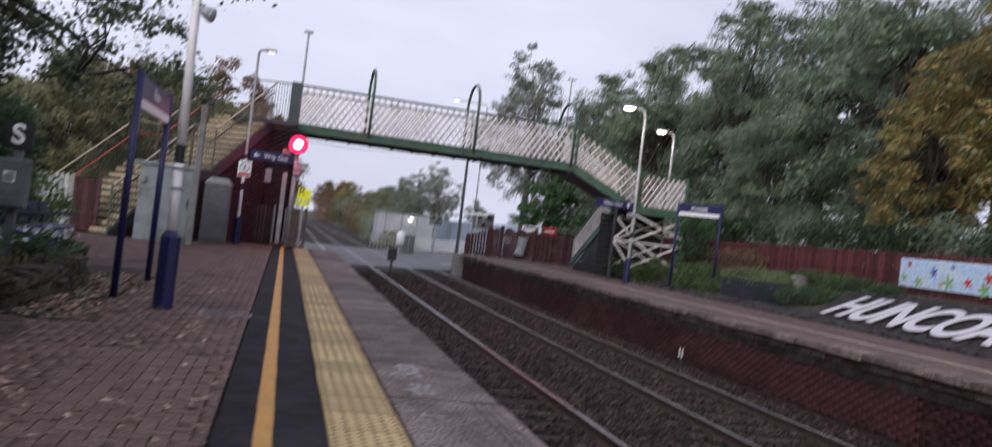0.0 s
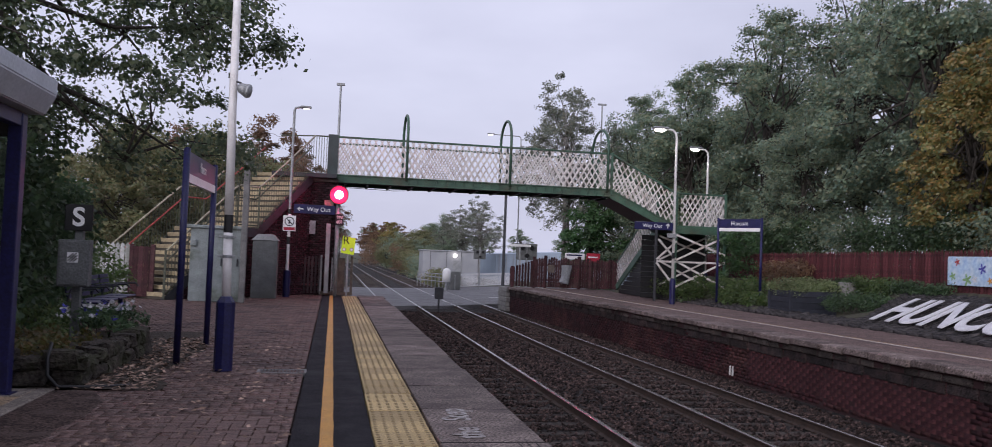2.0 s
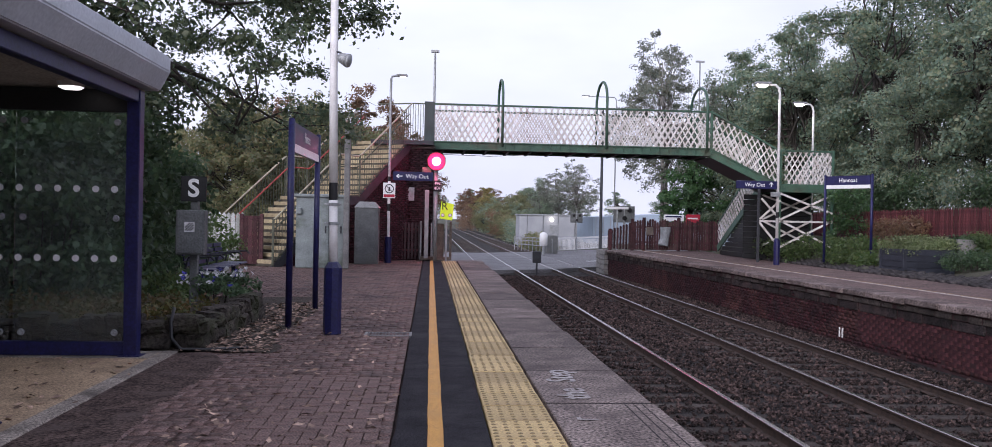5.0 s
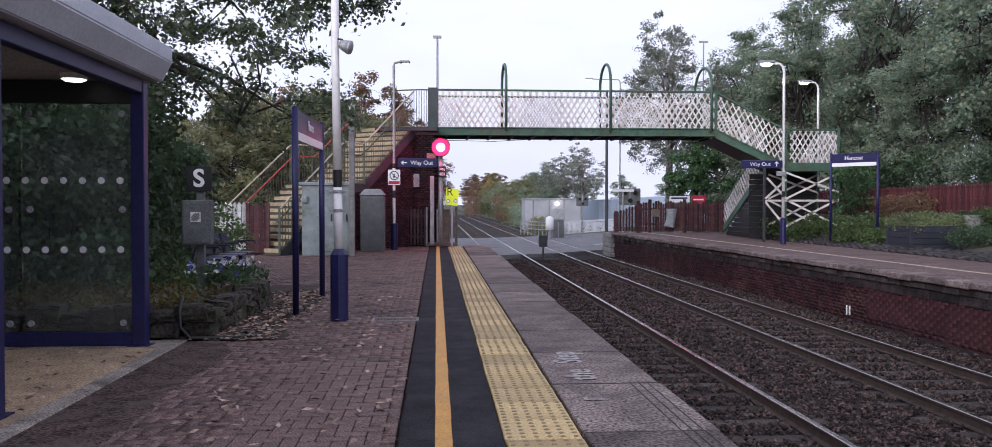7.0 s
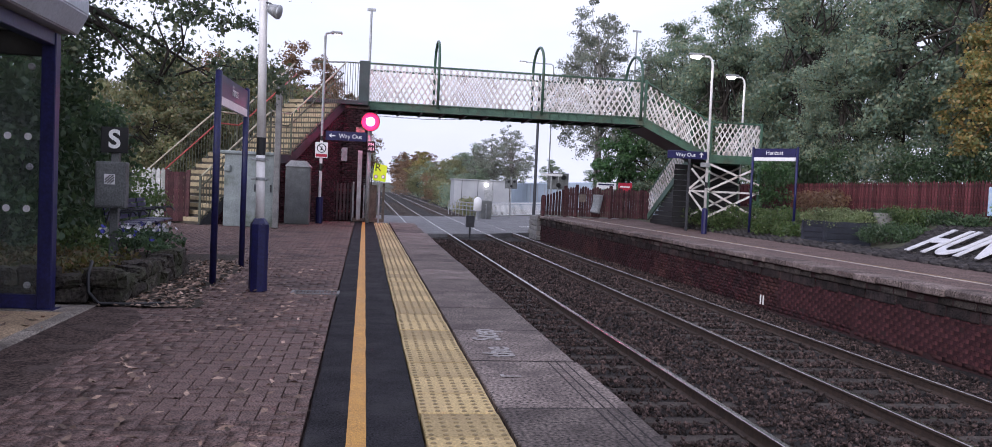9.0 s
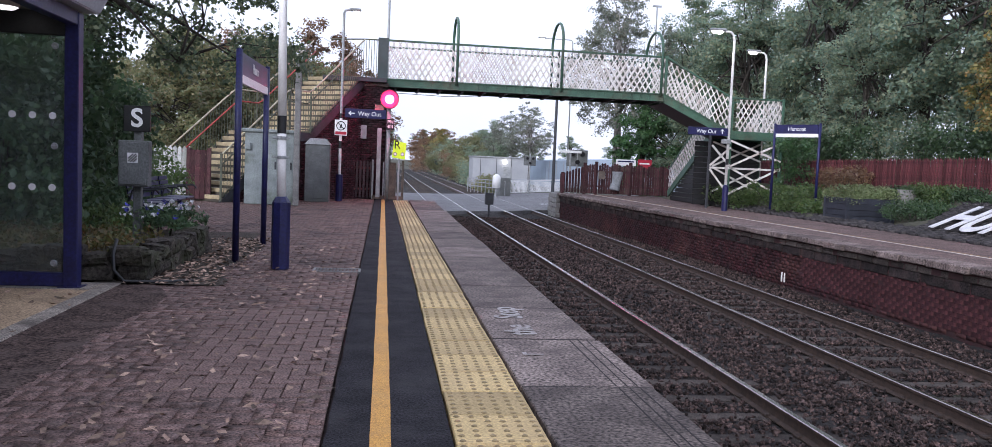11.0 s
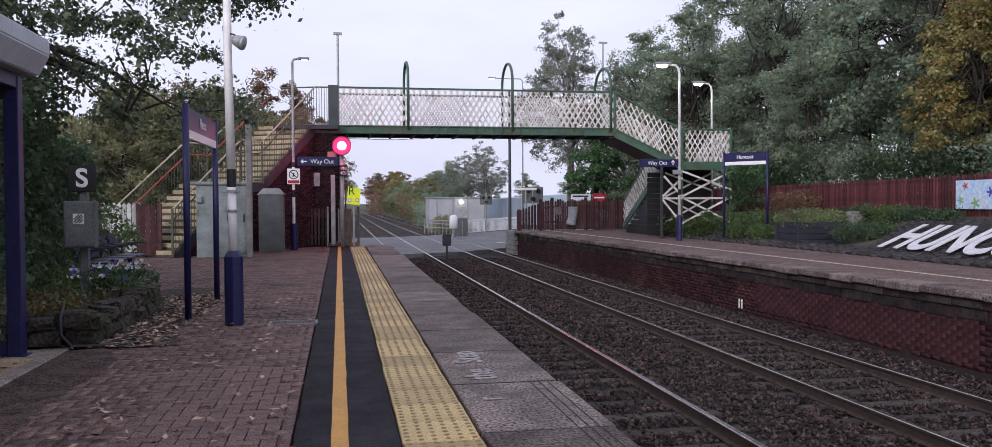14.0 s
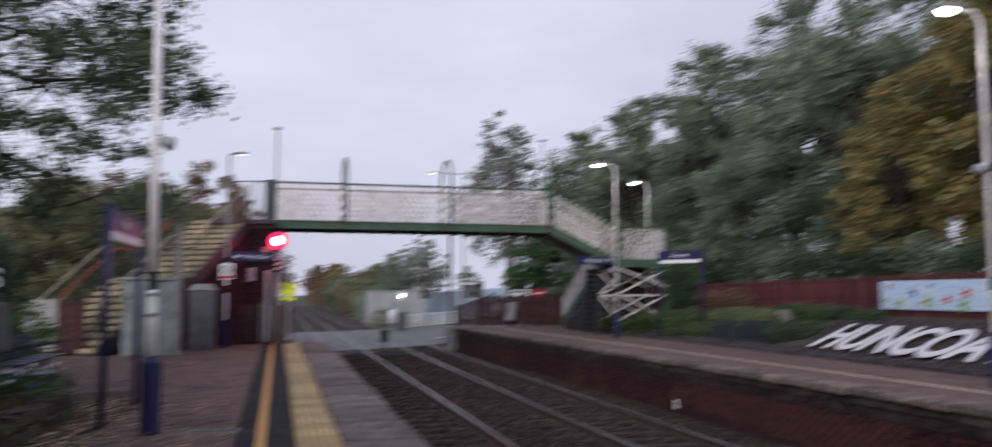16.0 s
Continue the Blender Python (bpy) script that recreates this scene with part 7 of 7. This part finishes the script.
# ---- beyond the crossing ----
def build_beyond():
    t = thing("ground_signal", (4.75, 38.4, -1.1), "small dark lineside signal box on a short post", "lineside box")
    bm = B()
    box(bm, (4.71, 38.36, -1.1), (4.79, 38.44, -0.5), 0.006)
    part("post", bm, M["dark_steel"], t)
    bm = B()
    box(bm, (4.56, 38.3, -0.5), (4.94, 38.55, 0.02), 0.02)
    part("head", bm, M["dark_steel"], t)
    t = thing("white_tank", (7.7, 58.5, -0.9), "white domed cylinder on a bracket by the road", "tank")
    bm = B()
    tube(bm, [(7.7, 58.5, -0.35), (7.7, 58.5, -0.30), (7.7, 58.5, 0.42), (7.7, 58.5, 0.55), (7.7, 58.5, 0.62)], [0.1, 0.28, 0.28, 0.2, 0.05], 16)
    part("cylinder", bm, M["sign_white"], t, smooth=True)
    bm = B()
    tube(bm, [(7.7, 58.5, -0.95), (7.7, 58.5, -0.33)], 0.1, 8)
    part("stand", bm, M["galv"], t)
    # cabin with an outside light
    t = thing("lineside_cabin", (10.8, 80, -1.0), "flat-roofed pale grey lineside cabin with an outside light", "cabin")
    bm = B()
    box(bm, (8.2, 79.5, -1.0), (13.4, 83, 1.85), 0.03)
    part("wall", bm, M["cabin"], t)
    bm = B()
    box(bm, (8.1, 79.4, 1.85), (13.5, 83.1, 1.98), 0.03)
    part("roof", bm, M["galv"], t)
    for x in (8.9, 10.4, 11.8):
        bm = B()
        box(bm, (x, 79.47, -1.0), (x + 0.04, 79.5, 1.85))
        part("cladding_joint", bm, M["dark_steel"], t)
    bm = B()
    box(bm, (11.05, 79.44, -0.95), (11.9, 79.5, 1.05), 0.01)
    part("door", bm, M["galv"], t)
    bm = B()
    tube(bm, [(11.2, 79.35, 1.5), (11.2, 79.2, 1.45)], [0.17, 0.12], 12)
    part("bulkhead_light", bm, M["lamp_on"], t, "lit bulkhead light")
    t = thing("warehouse", (24, 95, -1.0), "long pale blue clad warehouse beyond the road", "warehouse")
    bm = B()
    prism(bm, [(17.5, -1.0), (60, -1.0), (60, 2.5), (39, 3.0), (17.5, 1.9)], "y", 92, 120)
    part("wall", bm, M["shed"], t)
    for k in range(30):
        bm = B()
        box(bm, (17.8 + k * 0.8, 91.93, -1.0), (17.86 + k * 0.8, 92.0, 1.88))
        part("cladding_rib", bm, M["cabin"], t)
    # white road barrier with hanging skirt
    t = thing("crossing_barrier", (11.5, 66, -0.9), "white level crossing barrier with a hanging skirt", "barrier")
    bm = B()
    beam(bm, (9.0, 61.5, 0.12), (14.6, 69.5, 0.20), 0.08, 0.14)
    part("boom", bm, M["sign_white"], t)
    for k in range(46):
        a = k / 45
        bm = B()
        x, y = 9.1 + 5.4 * a, 61.6 + 7.8 * a
        beam(bm, (x, y, -0.72), (x, y, 0.06), 0.05, 0.07)
        part("skirt_rod", bm, M["sign_white"], t)
    bm = B()
    beam(bm, (9.0, 61.5, -0.72), (14.6, 69.5, -0.66), 0.04, 0.06)
    part("lower_rail", bm, M["sign_white"], t)
    bm = B()
    box(bm, (8.2, 60.6, -0.95), (9.0, 61.6, 0.35), 0.03)
    part("machine", bm, M["cabinet_dark"], t)
    # road lights on their posts
    for x, y, zt, sz in ((10.9, 64.0, 1.7, 0.62), (12.7, 56.0, 2.0, 0.95)):
        t = thing("crossing_lights", (x, y, -0.95), "grey level crossing light unit on a post", "traffic light", "crossing lights")
        bm = B()
        tube(bm, [(x, y, -0.95), (x, y, zt + 0.5)], 0.06, 10)
        part("post", bm, M["galv"], t)
        bm = B()
        box(bm, (x - 0.75 * sz, y - 0.05, zt - 0.65 * sz), (x + 0.75 * sz, y + 0.05, zt + 0.5 * sz), 0.03)
        bd = part("backboard", bm, M["cabinet_dark"], t)
        for dx, dz in ((-0.35, 0.2), (0.35, 0.2), (0, -0.35)):
            bm = B()
            tube(bm, [(x + dx * sz, y - 0.06, zt + dz * sz), (x + dx * sz, y - 0.2, zt + dz * sz)], 0.16 * sz, 12)
            part("lamp_hood", bm, M["black"], bd)
    # railings by the tracks
    t = thing("galvanised_railing", (8.9, 62, -0.95), "grey tubular railing beside the crossing", "railing")
    for z in (0.1, -0.15, -0.45):
        bm = B()
        tube(bm, [(6.6, 67.5, z), (8.6, 60.5, z)], 0.035, 8)
        part("rail", bm, M["galv"], t)
    for k in range(11):
        bm = B()
        tube(bm, [(6.6 + 0.2 * k, 67.5 - 0.7 * k, -0.95), (6.6 + 0.2 * k, 67.5 - 0.7 * k, 0.12)], 0.03, 8)
        part("upright", bm, M["galv"], t)
    # poles and lamps
    t = thing("telegraph_pole", (11.95, 60, -0.95), "dark slim pole beside the road", "pole")
    bm = B()
    tube(bm, [(11.95, 60, -0.95), (11.95, 60, 9.4)], [0.12, 0.08], 10)
    part("shaft", bm, M["dark_steel"], t)
    tall_lamp((12.9, 60.0, -0.95), (10.7, 10.2), "tall grey road lamp beyond the crossing", False, False, group="road lamps")
    t = thing("camera_mast", (0.0, 33.5, -0.9), "thin grey mast with a small cross head", "mast")
    bm = B()
    tube(bm, [(0, 33.5, -0.9), (0, 33.5, 7.9)], [0.07, 0.04], 8)
    box(bm, (-0.16, 33.45, 7.86), (0.16, 33.55, 7.96), 0.01)
    part("shaft", bm, M["galv"], t)
    t = thing("camera_mast", (15.1, 48.0, -0.9), "thin grey mast behind the bridge", "mast")
    bm = B()
    tube(bm, [(15.1, 48.0, -0.9), (15.1, 48.0, 10.7)], [0.06, 0.04], 8)
    box(bm, (14.85, 47.95, 10.6), (15.35, 48.05, 10.7), 0.01)
    part("shaft", bm, M["galv"], t)
    t = thing("overhead_wire", (5, 62, 6), "thin overhead wire beyond the bridge", "wire")
    bm = B()
    tube(bm, [(-12, 63, 6.6), (-3, 62, 6.1), (4, 61, 5.9), (12, 60, 6.3)], 0.02, 5)
    part("strand", bm, M["black"], t)
    t = thing("street_nameplate", (13.7, 56, 0), "small white road sign on a post", "sign")
    bm = B()
    box(bm, (10.2, 49.6, 2.16), (11.5, 49.65, 2.30), 0.01)
    part("plate", bm, M["sign_white"], t)
    bm = B()
    tube(bm, [(10.86, 49.7, -0.95), (10.86, 49.7, 2.28)], 0.05, 8)
    part("post", bm, M["galv"], t)


# ---- trees ----
def build_trees():
    plant_tree("sycamore_tree", (-6.4, 12.4, 0.1), 8.6, 3.6, "broadleaf tree with sparse dark leaves overhanging the platform", "leaf_tree", 61, 1500, 46, 0.080, 0.245, 0.22,
               spread=0.33, centre=(1.9, 1.4), stretch=1.0, droop=0.10, taper=0.15, ragged=1.0)
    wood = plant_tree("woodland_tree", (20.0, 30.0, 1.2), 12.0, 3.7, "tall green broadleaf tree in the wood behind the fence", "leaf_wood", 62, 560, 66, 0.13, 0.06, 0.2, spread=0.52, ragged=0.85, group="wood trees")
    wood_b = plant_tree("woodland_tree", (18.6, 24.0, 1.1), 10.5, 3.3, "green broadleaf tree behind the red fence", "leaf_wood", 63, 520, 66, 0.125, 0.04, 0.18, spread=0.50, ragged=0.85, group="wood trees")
    gold = plant_tree("maple_tree", (18.2, 18.3, 1.1), 8.6, 2.5, "tree turning gold behind the red fence", "leaf_turning", 64, 300, 62, 0.14, 0.08, 0.14, spread=0.42, ragged=0.5, group="wood trees")
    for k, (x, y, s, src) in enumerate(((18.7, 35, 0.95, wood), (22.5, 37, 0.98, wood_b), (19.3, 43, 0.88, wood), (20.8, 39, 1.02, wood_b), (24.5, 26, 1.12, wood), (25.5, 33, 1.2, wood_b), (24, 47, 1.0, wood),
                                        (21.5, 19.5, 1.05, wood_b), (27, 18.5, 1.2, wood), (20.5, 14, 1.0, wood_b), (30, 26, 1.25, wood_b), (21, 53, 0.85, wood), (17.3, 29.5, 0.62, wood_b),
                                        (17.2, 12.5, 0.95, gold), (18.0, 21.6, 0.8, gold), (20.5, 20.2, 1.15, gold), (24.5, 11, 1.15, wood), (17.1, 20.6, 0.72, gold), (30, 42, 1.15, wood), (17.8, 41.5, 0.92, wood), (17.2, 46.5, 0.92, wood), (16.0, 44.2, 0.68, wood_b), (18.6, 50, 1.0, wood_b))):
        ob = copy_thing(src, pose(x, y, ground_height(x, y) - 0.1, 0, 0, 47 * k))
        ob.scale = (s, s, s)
    birch = plant_tree("birch_tree", (12.5, 46, -1.0), 13.0, 3.3, "tall slender birch with thin pale leaves", "leaf_birch", 65, 800, 24, 0.105, 0.36, 0.13, "birch_bark", spread=0.30, ragged=0.7, droop=0.35, group="birches")
    for x, y, s, r in ((13.4, 48.5, 0.93, 80),):
        ob = copy_thing(birch, pose(x, y, -1.0, 0, 0, r))
        ob.scale = (s, s, s)
    plant_tree("ivy_clad_tree", (13.6, 44.5, -0.8), 6.2, 1.9, "ivy-clad small tree beyond the platform end", "leaf_ivy", 66, 300, 70, 0.13, 0.05, 0.16, spread=0.36, ragged=0.5)
    olive = plant_tree("hawthorn_tree", (-7.9, 36, -0.2), 6.6, 2.8, "olive-green tree behind the stairs", "leaf_olive", 67, 460, 70, 0.13, 0.05, 0.14, spread=0.42, ragged=0.5, group="bank trees")
    russet = plant_tree("russet_tree", (-3.4, 43, -1.0), 9.0, 2.6, "thin russet autumn tree behind the stairs", "leaf_brown", 68, 420, 46, 0.12, 0.10, 0.12, spread=0.36, ragged=0.7, group="bank trees")
    for k, (x, y, s, src) in enumerate(((-5.2, 40.5, 1.1, olive), (-12, 31, 0.66, olive), (-12.5, 40, 0.85, olive), (-16, 36, 0.75, olive), (-14, 24, 0.7, olive), (-1.6, 47, 0.85, russet), (-8, 47, 1.0, russet), (-18, 28, 0.8, olive), (-7.6, 29.5, 0.7, olive), (-2.3, 44.5, 0.95, russet), (-7.0, 33.5, 0.9, olive), (-4.1, 38.2, 0.95, olive))):
        ob = copy_thing(src, pose(x, y, ground_height(x, y) - 0.1, 0, 0, 61 * k))
        ob.scale = (s, s, s)
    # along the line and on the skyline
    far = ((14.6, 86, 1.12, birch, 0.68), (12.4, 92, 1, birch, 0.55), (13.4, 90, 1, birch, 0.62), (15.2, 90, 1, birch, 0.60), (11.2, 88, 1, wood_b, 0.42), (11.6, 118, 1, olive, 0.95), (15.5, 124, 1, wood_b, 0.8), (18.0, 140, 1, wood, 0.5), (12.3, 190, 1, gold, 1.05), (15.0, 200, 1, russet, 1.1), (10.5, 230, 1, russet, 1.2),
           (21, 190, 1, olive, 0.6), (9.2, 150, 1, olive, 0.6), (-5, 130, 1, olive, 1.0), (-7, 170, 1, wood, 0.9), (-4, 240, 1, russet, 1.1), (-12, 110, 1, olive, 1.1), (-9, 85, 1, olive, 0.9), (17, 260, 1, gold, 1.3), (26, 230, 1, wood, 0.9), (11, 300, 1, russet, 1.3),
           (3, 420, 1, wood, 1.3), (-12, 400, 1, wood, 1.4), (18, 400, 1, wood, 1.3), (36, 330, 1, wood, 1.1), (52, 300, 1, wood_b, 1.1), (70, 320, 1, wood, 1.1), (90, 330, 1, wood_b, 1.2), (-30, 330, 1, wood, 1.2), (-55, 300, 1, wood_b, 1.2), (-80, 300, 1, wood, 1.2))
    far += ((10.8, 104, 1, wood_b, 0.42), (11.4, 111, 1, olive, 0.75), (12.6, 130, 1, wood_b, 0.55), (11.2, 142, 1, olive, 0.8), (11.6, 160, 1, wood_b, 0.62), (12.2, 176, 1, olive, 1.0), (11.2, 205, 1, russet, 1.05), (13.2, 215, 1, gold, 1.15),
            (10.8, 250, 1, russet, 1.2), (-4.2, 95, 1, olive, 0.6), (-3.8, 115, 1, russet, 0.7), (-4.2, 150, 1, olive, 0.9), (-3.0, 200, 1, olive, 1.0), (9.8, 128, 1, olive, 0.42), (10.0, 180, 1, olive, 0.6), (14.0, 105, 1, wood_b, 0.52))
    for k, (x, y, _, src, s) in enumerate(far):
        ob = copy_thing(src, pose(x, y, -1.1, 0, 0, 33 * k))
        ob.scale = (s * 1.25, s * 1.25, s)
    # scrub on both sides of the line beyond the crossing
    for k, (x, y, hx, hy, h, leaf) in enumerate(((9.0, 72, 0.7, 5, 0.9, "leaf_olive"), (10.0, 90, 1.4, 7, 2.2, "leaf_wood"), (10.3, 106, 1.6, 9, 2.9, "leaf_olive"), (10.6, 126, 1.8, 11, 3.6, "leaf_brown"), (10.8, 152, 2.0, 15, 4.4, "leaf_wood"),
                                              (-3.6, 72, 1.5, 8, 1.8, "leaf_olive"), (-3.8, 92, 1.6, 11, 2.4, "leaf_brown"), (-3.6, 120, 1.8, 15, 3.2, "leaf_olive"), (9.0, 190, 2.5, 20, 4.5, "leaf_brown"))):
        shrub("lineside_scrub", (x, y, -1.1), (hx, hy, h), "rough autumn scrub beside the railway line", leaf, 120 + k, 110, 55, 0.20, 0.55, "scrub", "stuff")
    # undergrowth under the wood, along the fence
    for k in range(10):
        y = 11 + k * 2.5
        shrub("undergrowth", (16.7, y, 1.1), (0.8, 1.4, 1.9), "dark tangled undergrowth behind the fence", "leaf_dark" if k % 3 else "leaf_wood", 80 + k, 70, 70, 0.11, 0.3, "undergrowth")


# emission for the bloom round the signal lens, not a lamp part
M["signal_bloom"] = material("signal_red_glow", (0.5, 0.02, 0.06), emit=(1.0, 0.03, 0.13), power=0.75)
M["dark_green"] = material("weathered_green_grey_post", (0.055, 0.075, 0.075), (0.04, 0.055, 0.055), 0.6, scale=3)
M["letter_white"] = material("bank_letter_paint", (0.70, 0.69, 0.72), (0.60, 0.59, 0.62), 0.6, scale=3, fine=40, bump=0.2)
M["faded_white"] = material("faded_white_paint", (0.42, 0.40, 0.39), (0.24, 0.21, 0.20), 0.7, scale=14, fine=90, stain=(0.22, 0.19, 0.185), stain_scale=7, stain_amount=0.9)
# near-black stone: the shadow strip under the coping is in its colour
M["corbel"] = material("shadow_dark_corbel_stone", (0.040, 0.031, 0.031), (0.022, 0.018, 0.018), 0.9, scale=4, fine=45, bump=0.9, depth=0.02,
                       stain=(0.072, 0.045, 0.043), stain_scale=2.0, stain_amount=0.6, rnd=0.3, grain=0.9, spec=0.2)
M["kerb_grey"] = material("dirty_concrete_edging", (0.33, 0.285, 0.245), (0.19, 0.165, 0.145), 0.85, scale=3, fine=60, bump=0.4, depth=0.004,
                          stain=(0.075, 0.062, 0.054), stain_scale=1.8, stain_amount=0.75, rnd=0.15, grain=0.7, spec=0.2)
M["leaf_tree"] = foliage("leaf_overhanging_tree", [(0.056, 0.090, 0.053), (0.099, 0.139, 0.074), (0.155, 0.180, 0.093)])
M["leaf_pale"] = foliage("leaf_pale_green", [(0.13, 0.175, 0.075), (0.20, 0.25, 0.11), (0.28, 0.31, 0.16)])
M["leaf_ivy"] = foliage("leaf_ivy_green", [(0.045, 0.112, 0.042), (0.075, 0.165, 0.060), (0.120, 0.217, 0.075)])

build_shelter()
build_s_board()
build_garden()
build_bench()
name_sign(((-1.84, 11.07), (-1.79, 13.23)), 2.24, 2.62, "navy station name board on two posts beside the garden wall", 1, 90)
lamp_post_near()
build_left_stairs()
build_abutment()
build_platform_end()
build_bridge()
build_far_things()
build_beyond()
build_trees()

# painted words on the edge flags
words = thing("painted_warning", (1.22, 7.2, 0.0), "worn white painted warning words on the edge flags", "painted text")
for word, y, size in (("Step", 7.78, 0.36), ("the", 6.98, 0.36)):
    lettering(word, size, Matrix.Translation((1.14, y - 0.03, 0.007)) @ Matrix.Rotation(radians(90), 4, "Z"), M["faded_white"], words, 0.003, narrow=0.92, bold=0.006)
for x0, x1, y0, y1 in ((1.05, 1.17, 6.03, 6.05), (1.02, 1.05, 6.03, 6.10)):
    bm = B()
    box(bm, (x0, y0, 0.004), (x1, y1, 0.008))
    part("worn_stroke", bm, M["faded_white"], words)

build_near_pieces(near_body)
build_far_pieces(far_body)
